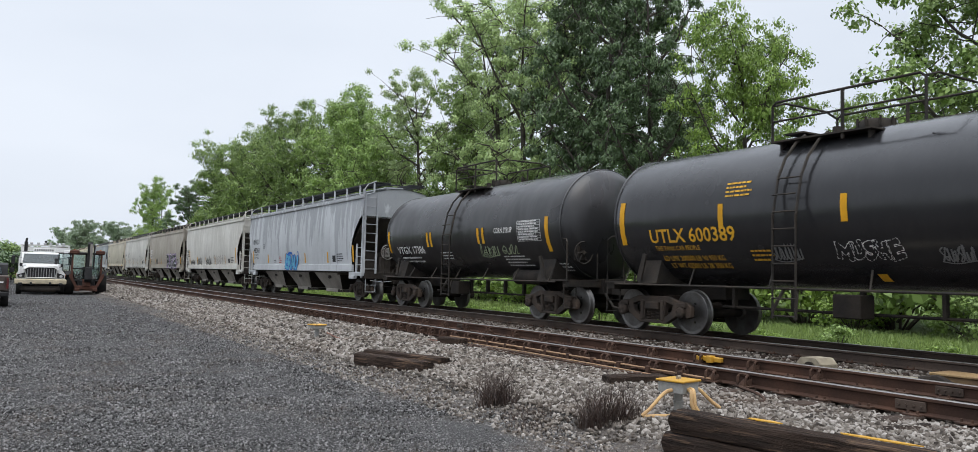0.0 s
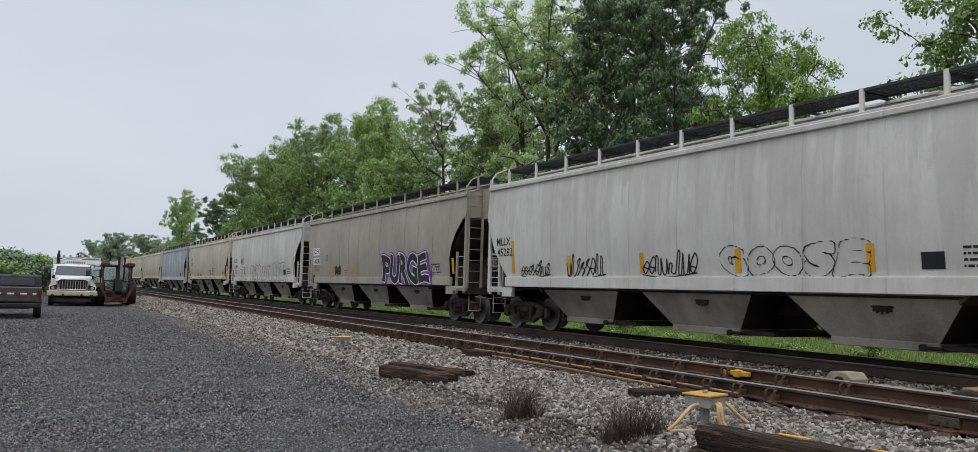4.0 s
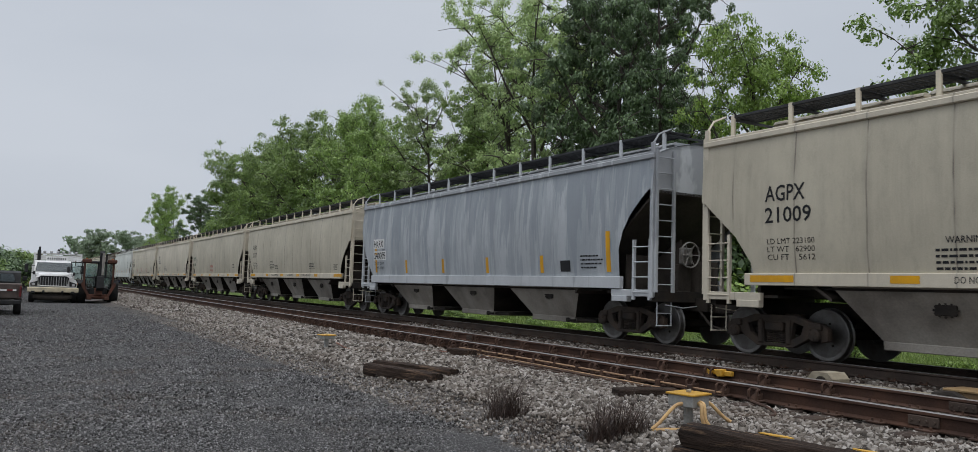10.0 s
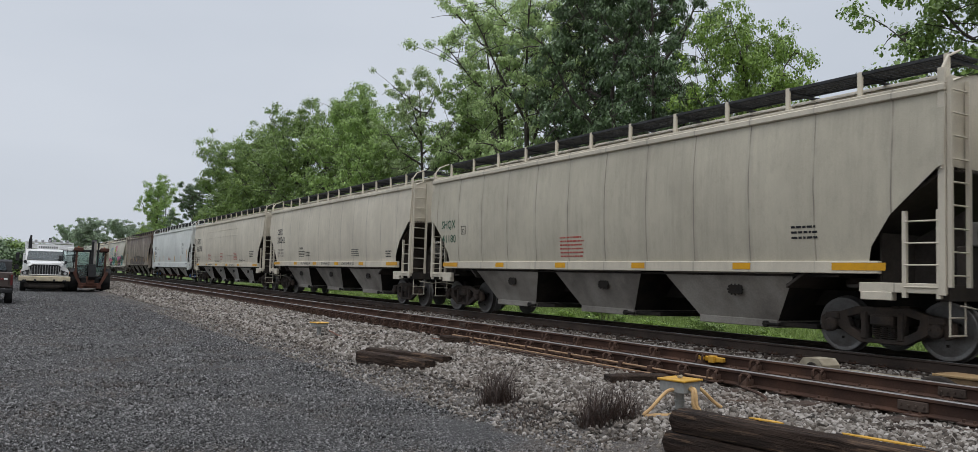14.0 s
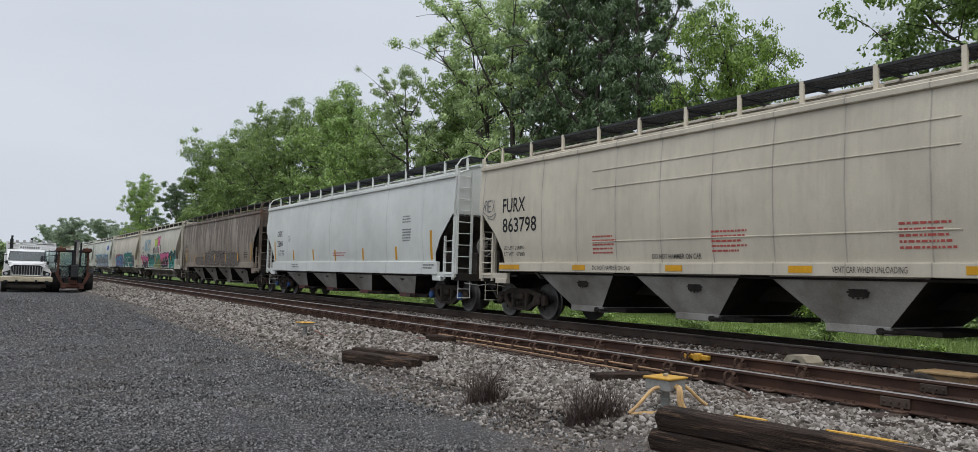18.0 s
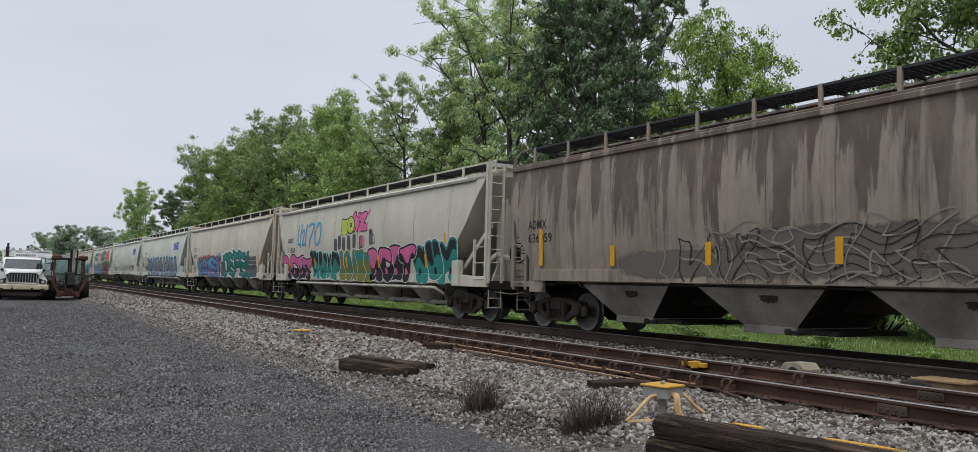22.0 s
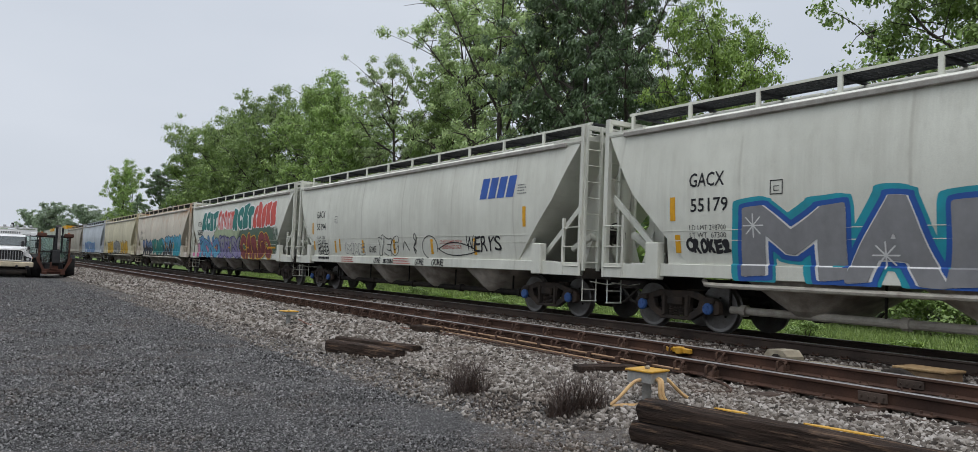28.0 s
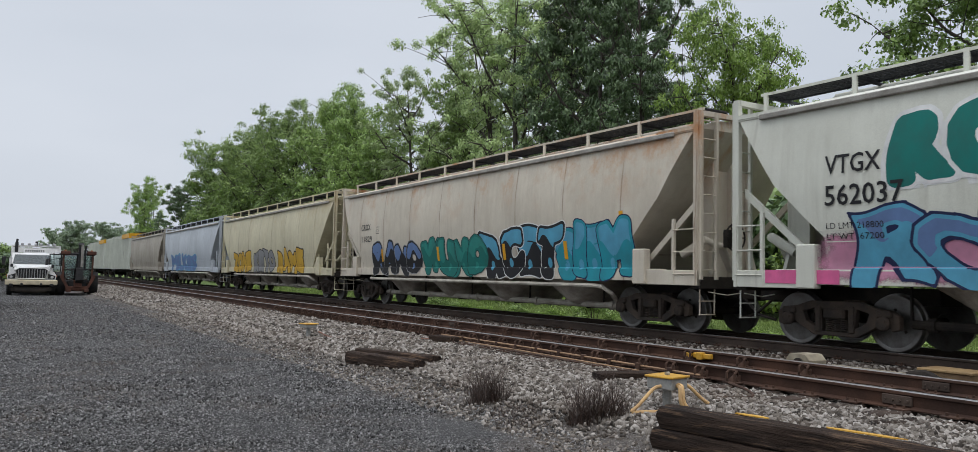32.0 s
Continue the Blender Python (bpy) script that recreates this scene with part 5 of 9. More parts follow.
def tank_common(car, TC, half, radius, zc, ladder_y, plat, material):
    side = lambda z: math.sqrt(max(0.02, radius ** 2 - (z - zc) ** 2)) + 0.004
    E = TC / 2 + 1.25
    for sg in (-1, 1):
        y = sg * E
        s = Shape().box(-0.36, 0.36, min(y, y - sg * 2.6), max(y, y - sg * 2.6), 0.74, 1.12, 0.01)
        part("stub_sill", s, UNDER, car)
        s = Shape().box(-1.35, 1.35, min(y - sg * 0.1, y - sg * 0.35), max(y - sg * 0.1, y - sg * 0.35), 0.90, 1.06, 0.01)
        s.box(-1.4, 1.4, min(y - sg * 0.1, y - sg * 1.0), max(y - sg * 0.1, y - sg * 1.0), 1.04, 1.08)
        part("end_platform", s, STEEL_DARK, car)
        part("saddle", Shape().prism([(-1.25, 1.05), (-1.05, 1.75), (1.05, 1.75), (1.25, 1.05)], "y", sg * TC / 2 - 0.3, sg * TC / 2 + 0.3), STEEL_DARK, car)
        coupler(car, y, sg)
        s = Shape()
        s.tube([(-1.38, y - sg * 0.15, 1.06), (-1.38, y - sg * 0.15, 2.0), (-1.34, y - sg * 0.25, 2.08), (-1.30, y - sg * 0.95, 2.08)], 0.02, 6)
        part("end_handrail", s, STEEL_DARK, car)
        s = Shape()
        s.tube([(-0.5, y - sg * 0.08, 1.06), (-0.5, y - sg * 0.08, 2.1), (-0.45, y - sg * 0.08, 2.15), (0.3, y - sg * 0.08, 2.15), (0.35, y - sg * 0.08, 2.1), (0.35, y - sg * 0.08, 1.06)], 0.02, 6)
        part("end_handrail", s, STEEL_DARK, car)
        s = Shape()
        for x in (-1.42, -1.05):
            s.tube([(x, y - sg * 0.2, 0.95), (x, y - sg * 0.2, 0.4)], 0.014, 6)
        for z in (0.4, 0.66):
            s.tube([(-1.44, y - sg * 0.2, z), (-1.03, y - sg * 0.2, z)], 0.014, 6)
        part("stirrup_step", s, STEEL_DARK, car)
        s = Shape().prism([(y - sg * 1.05, 1.1), (y - sg * 1.2, 1.1), (y - sg * 1.35, 1.65), (y - sg * 1.25, 1.68)], "x", -1.36, -1.32)
        part("diagonal_strut", s, STEEL_DARK, car)
    s = Shape().tube([(-1.46, E - 0.5, 1.02), (-1.46, -E + 0.5, 1.02)], 0.022, 8)
    for k in range(7):
        y = -E + 0.8 + (2 * E - 1.6) * k / 6
        s.tube([(-1.46, y, 1.02), (-1.2, y + 0.12, 1.35)], 0.016, 6)
    part("side_handrail", s, STEEL_DARK, car)
    y = ladder_y
    s = Shape()
    for yy in (y, y - 0.46):
        pts = [(-1.60, yy, 0.5), (-1.60, yy, 2.3)] + [(-(radius + 0.12) * math.cos(a), yy, zc + (radius + 0.12) * math.sin(a)) for a in [radians(d) for d in (5, 20, 35, 50, 62)]]
        pts = pts[:2] + pts[3:]
        s.tube(pts, 0.026, 6)
        s.tube([(-1.60, yy, 0.62), (-1.42, yy - 0.1 if yy == y else yy + 0.1, 1.02)], 0.03, 5)
    for z in [0.55 + 0.3 * i for i in range(9)]:
        x = -1.60 if z < zc + 0.3 else -math.sqrt(max(0.2, (radius + 0.12) ** 2 - (z - zc) ** 2))
        s.tube([(x - 0.01, y, z), (x - 0.01, y - 0.46, z)], 0.016, 6)
    part("ladder", s, STEEL_DARK, car)
    top = zc + radius
    y0, y1 = plat
    deck = top - 0.17
    mid = (y0 + y1) / 2
    for x0, x1 in ((-1.0, -0.62), (0.62, 1.0)):
        s = Shape()
        s.box(x0, x1, mid - 0.55, y1, deck, deck + 0.03)
        for yy in (mid - 0.45, y1 - 0.15):
            s.box(x0 + 0.12, x1 - 0.12, yy, yy + 0.04, deck - 0.16, deck)
        part("top_platform", s, STEEL_DARK, car)
    part("cross_walk", Shape().box(-0.62, 0.62, y1 - 0.4, y1, top + 0.02, top + 0.05), STEEL_DARK, car)
    # a hooped railing round the hatch
    for x in (-0.95, 0.95):
        hoop = [(x, y0, deck), (x, y0, deck + 0.68), (x, y0 + 0.08, deck + 0.76), (x, y1 - 0.08, deck + 0.76), (x, y1, deck + 0.68), (x, y1, deck)]
        part("platform_railing", Shape().tube(hoop, 0.024, 6), STEEL_DARK, car)
        part("railing_post", Shape().tube([(x, (y0 + y1) / 2, deck - 0.1), (x, (y0 + y1) / 2, deck + 0.75)], 0.03, 6), STEEL_DARK, car)
        part("mid_rail", Shape().tube([(x, y0, deck + 0.40), (x, y1, deck + 0.40)], 0.02, 6), STEEL_DARK, car)
    for yy in (y0, y1):
        part("platform_railing", Shape().tube([(-0.95, yy, deck + 0.70), (-0.6, yy, deck + 0.80), (0.6, yy, deck + 0.80), (0.95, yy, deck + 0.70)], 0.022, 6), STEEL_DARK, car)
    s = Shape().turn([(0.02, top + 0.17), (0.24, top + 0.16), (0.28, top + 0.10), (0.28, top - 0.02)], "z", 20)
    s.moved(Matrix.Translation((0, (y0 + y1) / 2, 0)))
    man = part("manway", s, STEEL_DARK, car)
    for k in range(8):
        a = 2 * math.pi * k / 8
        p, q = 0.30 * math.cos(a), (y0 + y1) / 2 + 0.30 * math.sin(a)
        part("bolt", Shape().ring((p, q, top + 0.02), (p, q, top + 0.19), 0.025, n=6), STEEL_DARK, man)
    part("valve", Shape().ring((0, (y0 + y1) / 2 + 0.75, top - 0.05), (0, (y0 + y1) / 2 + 0.75, top + 0.16), 0.08, n=10), STEEL_DARK, car)
    s = Shape().ring((-0.9, -TC / 2 + 0.9 - 0.45, 1.12), (-0.9, -TC / 2 + 0.9 + 0.75, 1.12), 0.2, n=14)
    s.box(-1.1, -0.7, 0.4, 0.9, 0.55, 0.95, 0.02)
    s.tube([(-0.6, -TC / 2 + 1.5, 0.62), (-0.6, TC / 2 - 1.5, 0.62)], 0.03, 6)
    for k in range(6):
        y = -TC / 2 + 1.8 + (TC - 3.6) * k / 5
        s.box(-0.65, -0.55, y - 0.03, y + 0.03, 0.6, 1.0)
    part("brake_rigging", s, UNDER, car)
    brake_wheel(car, -0.9, -E + 0.12, 1.75, STEEL_DARK)
    return side


# 1. black tank car with yellow marks
car = train_car("tank_car", "glossy black tank car with yellow stripes and lettering", 2.98, 13.26)
tank_body(car, 6.0, 1.43, 2.44, TANK_BLACK)
side = tank_common(car, 10.28, 6.0, 1.43, 2.44, 1.68, (-0.6, 2.2), TANK_BLACK)
letters(car, "UTLX 600389", 4.91, 1.90, 0.27, YELLOW_INK, side, 2.22, 0.018, "reporting_mark")
letters(car, "THE TANK CAR PEOPLE", 4.83, 1.74, 0.09, YELLOW_INK, side, 1.2)
tagged(letters(car, "LD LMT 200500 LB 90 950 KG", 4.71, 1.53, 0.10, YELLOW_INK, side, 1.6, 0.0, "weight_lettering"), kind="stuff")
tagged(letters(car, "LT WT 62500 LB 28 350 KG", 4.6, 1.38, 0.10, YELLOW_INK, side, 1.55, 0.0, "weight_lettering"), kind="stuff")
for y, z0, z1, w in ((5.80, 1.87, 2.80, 0.15), (3.05, 2.13, 2.6, 0.12), (0.52, 2.14, 2.6, 0.12), (-1.60, 2.13, 2.6, 0.12), (-4.5, 2.13, 2.6, 0.12), (-5.7, 1.87, 2.8, 0.15)):
    stripe(car, y, z0, z1, w, side)
bars(car, 2.90, 3.0, 0.6, 4, YELLOW_INK, side, 0.08)
bars(car, 2.45, 1.72, 0.45, 3, YELLOW_INK, side, 0.08)
bars(car, -1.45, 1.62, 0.75, 3, YELLOW_INK, side, 0.09)
graffiti(car, "MUSHE", 0.73, 1.52, 0.30, 1.1, TANK_BLACK, WHITE_INK, side, seed=3, fat=0.06, edge=0.013, hollow=True, wave=0.08, overlap=1.1)
scribble(car, 2.0, 1.55, 0.6, 0.3, GREY_INK, side, 4, 0.012)
scribble(car, -0.9, 1.5, 0.5, 0.22, GREY_INK, side, 6, 0.012)
stripe(car, 0.25, 1.18, 1.30, 0.16, side, YELLOW_INK, "placard")
bogie(car, -5.14)
bogie(car, 5.14)

# 2. short black tank car
car = train_car("tank_car", "weathered black tank car with white stencils and graffiti", 16.94, 25.29)
tank_body(car, 5.05, 1.42, 2.50, TANK_BLACK_OLD)
side = tank_common(car, 8.35, 5.05, 1.42, 2.50, 0.6, (-1.35, 1.0), TANK_BLACK_OLD)
letters(car, "VTGX 17386", 4.32, 1.82, 0.24, WHITE_INK, side, 2.0, 0.012, "reporting_mark")
bars(car, 4.2, 1.72, 1.7, 2, WHITE_INK, side, 0.12)
letters(car, "CORN SYRUP", -2.01, 2.32, 0.14, WHITE_INK, side, 0.9, 0.03)
for k in range(8):
    bars(car, -3.2, 2.60 - k * 0.068, 0.95, 1, WHITE_INK, side, 0.075, "table_row")
for y, z0, z1, w in [(-3.14, 2.06 + 0.0675 * k, 2.068 + 0.0675 * k, 1.05) for k in range(9)] + [(-3.14 - u, 2.06, 2.61, 0.012) for u in (0.0, 0.42, 0.62, 0.84, 1.04)]:
    stripe(car, y, z0, z1, w, side, WHITE_INK, "table_line")
for y, z0, z1, w in ((4.95, 1.86, 2.62, 0.13), (2.06, 2.02, 2.48, 0.12), (1.82, 2.02, 2.48, 0.12), (-1.08, 2.05, 2.5, 0.12), (-1.34, 2.05, 2.5, 0.12), (-4.38, 1.78, 2.66, 0.15)):
    stripe(car, y, z0, z1, w, side)
bars(car, 1.3, 1.85, 0.75, 3, WHITE_INK, side, 0.09)
bars(car, -2.2, 1.7, 1.2, 4, WHITE_INK, side, 0.08)
TAG_GREEN = paint("pale green tag", (0.34, 0.40, 0.26))
scribble(car, -1.1, 1.72, 0.95, 0.30, TAG_GREEN, side, 2, 0.018, 6)
scribble(car, -2.25, 1.75, 0.8, 0.30, TAG_GREEN, side, 9, 0.018, 4)
bars(car, -4.5, 1.5, 0.4, 3, WHITE_INK, side, 0.08)
bogie(car, -4.175)
bogie(car, 4.175)


def flat_car(label, R, L, body, bays=3, blue=False, **kw):
    car = train_car("hopper_car", label, R, L)
    flat_hopper(car, L - R, body, bays, **kw)
    bogie(car, -(L - R) / 2, blue)
    bogie(car, (L - R) / 2, blue)
    return car


def round_car(label, R, L, body, blue=False, **kw):
    car = train_car("hopper_car", label, R, L)
    round_hopper(car, L - R, body, **kw)
    bogie(car, -(L - R) / 2, blue)
    bogie(car, (L - R) / 2, blue)
    return car


def stripes(car, side, half, tall=0.9, n=5, ends=True):
    """Upright yellow reflectors, tall ones by the ends."""
    if ends:
        stripe(car, half, 1.55, 1.55 + tall, 0.15, side)
        stripe(car, -half + 0.15, 1.55, 1.55 + tall, 0.15, side)
    for i in range(n):
        y = half - 2 * half * (i + 1) / (n + 1)
        stripe(car, y + 0.07, 1.53, 1.97, 0.14, side)


P = plain_side
car = flat_car("pale blue-grey covered hopper car with chalky streaks", 29.26, 42.57, PALE_GREY, cut=ROUND_CUT)
marks(car, [("MWCX", 6.96, 2.53, 0.26, 0.96), ("482362", 6.88, 2.10, 0.25, 1.08)], P, BLACK_INK, (6.88, 1.92, ["LD LMT 220800", "LT WT 53200"], 0.85))
stripes(car, P, 7.1, 0.65, 4)
plate_box(car, 5.12, 2.27, P)
bars(car, 2.47, 1.85, 0.5, 4, RED_INK, P)
bars(car, 3.3, 1.70, 0.45, 2, BLACK_INK, P)
graffiti(car, "ERAU", 1.30, 1.22, 0.66, 1.75, SKY_BLUE, SPRAY_NAVY, lambda z: max(P(z), 1.588), seed=5, fat=0.02, edge=0.05, wave=0.05)
sprayed(car, [(0.35, 0.74), (0.6, 0.78), (0.9, 0.75)], 1.30, 1.22, 1.0, SPRAY_NAVY, P, 0.05)
sprayed(car, [(1.75, 0.82), (1.82, 0.72)], 1.30, 1.22, 1.0, SPRAY_NAVY, P, 0.035)
bars(car, -5.3, 1.9, 0.7, 4, BLACK_INK, P)
stripe(car, -4.8, 1.56, 1.82, 0.35, P, BLACK_INK, "data_panel")

car = flat_car("light beige covered hopper car with black sprayed tags", 46.57, 60.03, OFF_WHITE, cut=ROUND_CUT)
marks(car, [("MLLX", 7.42, 2.34, 0.22, 0.74), ("45282", 7.39, 2.04, 0.22, 0.8)], P, BLACK_INK)
stripes(car, P, 6.65, 0.9, 4)
graffiti(car, "GOOSE", -0.90, 1.46, 0.56, 3.1, OFF_WHITE, BLACK_INK, P, seed=7, fat=0.10, edge=0.022, hollow=True, overlap=1.0)
scribble(car, 4.08, 1.5, 1.5, 0.5, BLACK_INK, P, 3, 0.02)
scribble(car, 6.2, 1.5, 1.4, 0.4, BLACK_INK, P, 8, 0.02)
scribble(car, 1.32, 1.52, 1.6, 0.45, BLACK_INK, P, 13, 0.02)
stripe(car, -4.79, 1.56, 1.82, 0.35, P, BLACK_INK, "data_panel")
bars(car, -5.4, 1.9, 0.7, 4, BLACK_INK, P)

car = flat_car("taupe covered hopper car with purple and white graffiti", 63.9, 77.37, TAUPE, trim=TAUPE, cut=ROUND_CUT)
stripe(car, 7.16, 2.47, 2.82, 1.0, P, WHITE_INK, "white_patch")
stripe(car, 7.16, 2.03, 2.36, 1.08, P, WHITE_INK, "white_patch")
marks(car, [("SCFX", 7.11, 2.53, 0.24, 0.92), ("540587", 7.1, 2.09, 0.22, 1.0)], lambda z: P(z) + 0.004, BLACK_INK, (7.04, 1.90, ["LD LMT 221400", "LT WT 64600"], 0.75))
stripes(car, P, 7.25, 0.5, 4)
plate_box(car, 5.3, 2.2, P)
scribble(car, 4.1, 1.6, 0.8, 0.4, BLACK_INK, P, 5, 0.02)
bars(car, 2.9, 1.75, 0.5, 3, RED_INK, P)
graffiti(car, "PURGE", -1.45, 1.20, 1.05, 3.9, BLACK_INK, WHITE_INK, lambda z: max(P(z), 1.588), shadow=PURPLE, seed=11, fat=0.035, edge=0.035, glow=0.05, square=0.6, wave=0.06, lean=-0.10, overlap=1.12, deep=(-0.16, 0.06))
scribble(car, -5.35, 1.62, 0.75, 0.22, WHITE_INK, P, 19, 0.012, 4)
bars(car, -5.6, 1.9, 0.7, 4, BLACK_INK, P)

car = flat_car("off-white covered hopper car with black outline graffiti", 81.2, 94.75, OFF_WHITE, cut=ROUND_CUT)
marks(car, [("AGPX", 7.08, 2.42, 0.23, 0.93), ("11459", 6.98, 2.02, 0.21, 0.83)], P, BLACK_INK, (7.0, 1.85, ["LD LMT 224400", "LT WT 61600"], 0.8))
stripes(car, P, 6.9, 0.9, 4, False)
stripe(car, -6.75, 1.55, 2.45, 0.15, P)
stripe(car, 7.66, 1.58, 2.1, 0.12, P)
for y, w, h, word, sd in ((5.45, 0.8, 0.72, "S", 5), (4.5, 1.25, 0.80, "NO", 1), (2.46, 2.55, 0.92, "SNKS", 2), (-0.41, 2.2, 0.90, "SNKR", 3), (-2.91, 2.85, 0.98, "SNKR", 4)):
    graffiti(car, word, y, 1.21, h, w, OFF_WHITE, BLACK_INK, lambda z: max(P(z), 1.588), seed=sd, fat=0.10, edge=0.026, hollow=True, overlap=1.0, wave=0.08)
scribble(car, 5.2, 2.3, 0.8, 0.6, BLACK_INK, P, 17, 0.014, 4)
stripe(car, -4.93, 1.58, 1.85, 0.45, lambda z: P(z) + 0.012, BLACK_INK, "data_panel")
bars(car, -5.6, 1.95, 0.7, 4, BLACK_INK, P)

car = flat_car("beige covered hopper car with yellow sill marks", 98.47, 112.31, GREY_BEIGE, trim=BEIGE_LIGHT, sill=(1.30, 1.52))
marks(car, [("AGPX", 6.69, 2.79, 0.28, 0.81), ("21009", 6.69, 2.41, 0.27, 0.93)], P, BLACK_INK, (6.66, 2.03, ["LD LMT 223100", "LT WT   62900", "CU FT    5612"], 0.95), 0.14)
letters(car, "WARNING", -2.54, 2.05, 0.10, BLACK_INK, P, 0.58, 0.01)
letters(car, "WARNING", 3.6, 1.95, 0.10, BLACK_INK, P, 0.58, 0.01)
for y in (-2.44, 3.75, 2.6, -1.5):
    bars(car, y, 1.97 if y < 0 else 1.88, 0.8, 4, BLACK_INK, P)
sill_marks(car, [(7.03, 0.91), (4.42, 0.45), (1.85, 0.48), (-0.83, 0.46), (-3.53, 0.42), (-6.17, 0.94)], 1.36, [("DO NOT HAMMER ON CAR", 3.48, 1.33), ("VENT CAR WHEN UNLOADING", 0.8, 1.1), ("DO NOT HAMMER ON CAR", -1.61, 1.29)])
bars(car, -6.3, 1.9, 0.5, 3, BLACK_INK, P)

car = flat_car("chalky blue-grey covered hopper car with dark runs", 116.2, 129.66, CHALK_BLUE, trim=PALE_GREY, cut=ROUND_CUT)
stripe(car, 6.80, 2.43, 2.78, 0.97, P, WHITE_INK, "white_patch")
stripe(car, 6.78, 2.00, 2.34, 1.12, P, WHITE_INK, "white_patch")
marks(car, [("HKRX", 6.74, 2.48, 0.25, 0.82), ("540005", 6.72, 2.05, 0.24, 1.0)], lambda z: P(z) + 0.004, BLACK_INK, (6.70, 1.84, ["LD LMT 222100", "LT WT  63900"], 0.85))
stripes(car, P, 6.65, 0.92, 4)
stripe(car, -4.77, 1.56, 1.83, 0.4, P, BLACK_INK, "data_panel")
bars(car, -5.57, 1.95, 0.8, 4, BLACK_INK, P)
bars(car, 6.0, 2.4, 0.2, 3, BLACK_INK, P)

for R, L, num, lbl in ((133.36, 147.14, "21127", "beige covered hopper car with a warning notice"), (168.05, 181.86, "320242", "pale beige covered hopper car with large black numbers")):
    car = flat_car(lbl, R, L, GREY_BEIGE if R < 150 else BEIGE_LIGHT, trim=BEIGE_LIGHT, sill=(1.30, 1.52))
    if R < 150:
        marks(car, [("AGPX", 6.91, 2.84, 0.26, 0.83), (num, 6.89, 2.42, 0.26, 0.79)], P, BLACK_INK, (6.86, 2.03, ["LD LMT 223000", "LT WT   63000", "CU FT    5612"], 0.92), 0.14)
    else:
        marks(car, [("CEFX", 6.77, 2.84, 0.28, 0.83), (num, 6.76, 2.42, 0.31, 1.18)], P, BLACK_INK, (6.71, 2.03, ["LD LMT 223000", "LT WT   63000", "CU FT    5612"], 0.92), 0.14)
    letters(car, "WARNING", 3.34, 2.08, 0.09, BLACK_INK, P, 0.5, 0.01)
    bars(car, 3.45, 2.0, 0.86, 4, BLACK_INK, P, 0.075)
    bars(car, 2.48, 1.95, 0.6, 3, BLACK_INK, P, 0.075)
    bars(car, -3.0, 2.0, 0.86, 4, BLACK_INK, P, 0.075)
    bars(car, -6.2, 1.9, 0.5, 3, BLACK_INK, P)
    sill_marks(car, [(7.25, 0.94), (4.10, 0.45), (1.45, 0.48), (-1.2, 0.46), (-3.8, 0.45), (-6.3, 0.94)], 1.37, [("DO NOT HAMMER ON CAR", 3.10, 1.31), ("VENT CAR WHEN UNLOADING", 0.38, 1.03), ("DO NOT HAMMER ON CAR", -2.0, 1.3)])

car = flat_car("beige covered hopper car with small green lettering", 150.82, 164.06, GREY_BEIGE, trim=BEIGE_LIGHT, sill=(1.30, 1.50))
marks(car, [("SHQX", 7.10, 2.51, 0.24, 0.85), ("41180", 7.08, 2.08, 0.23, 0.85)], P, paint("green stencil", (0.03, 0.10, 0.06)))
bars(car, 1.13, 2.1, 0.89, 6, RED_INK, P)
bars(car, -5.34, 2.1, 0.5, 3, BLACK_INK, P)
sill_marks(car, [(7.0, 0.9), (4.0, 0.4), (1.3, 0.4), (-1.4, 0.4), (-4.1, 0.4), (-6.1, 0.9)], 1.35)
plate_box(car, 5.9, 2.3, P)

car = flat_car("long beige covered hopper car with large black numbers", 185.6, 201.0, BEIGE_LIGHT, 4, trim=BEIGE_LIGHT, sill=(1.22, 1.44), pale_bays=True)
marks(car, [("FURX", 7.78, 2.76, 0.37, 1.0), ("863798", 7.78, 2.24, 0.37, 1.48)], P, BLACK_INK, (7.74, 1.78, ["LD LMT 218400", "LT WT   67600"], 0.9), 0.16)
tag(car, "REX", 8.70, 2.80, 0.34, 0.55, GREY_INK, P, 21, 0.03)
sprayed(car, [(0, 0.05), (0.3, -0.08), (0.6, 0.0), (0.45, -0.16), (0.2, -0.1)], 8.70, 2.76, 1.0, GREY_INK, P, 0.012)
for y in (4.22, 0.85, -2.67):
    bars(car, y, 2.05, 0.8, 5, RED_INK, P)
for z in (3.5, 3.1, 1.9):
    part("panel_seam", Shape().box(-P(z) - 0.014, -P(z) + 0.01, -3.56, 4.24, z, z + 0.022, 0.004), BEIGE_LIGHT, car)
letters(car, "DO NOT HAMMER ON CAR", -3.85, 1.54, 0.10, BLACK_INK, P, 1.29, 0.01)
letters(car, "DO NOT HAMMER ON CAR", 2.4, 1.52, 0.10, BLACK_INK, P, 1.29, 0.01)
bars(car, -6.2, 2.1, 0.9, 4, BLACK_INK, P)
sill_marks(car, [(7.93, 0.92), (4.9, 0.45), (2.0, 0.45), (-0.8, 0.45), (-3.6, 0.45), (-7.01, 0.9)], 1.27, [("DO NOT HAMMER ON CAR", 4.2, 1.2), ("VENT CAR WHEN UNLOADING", -1.6, 1.2)])

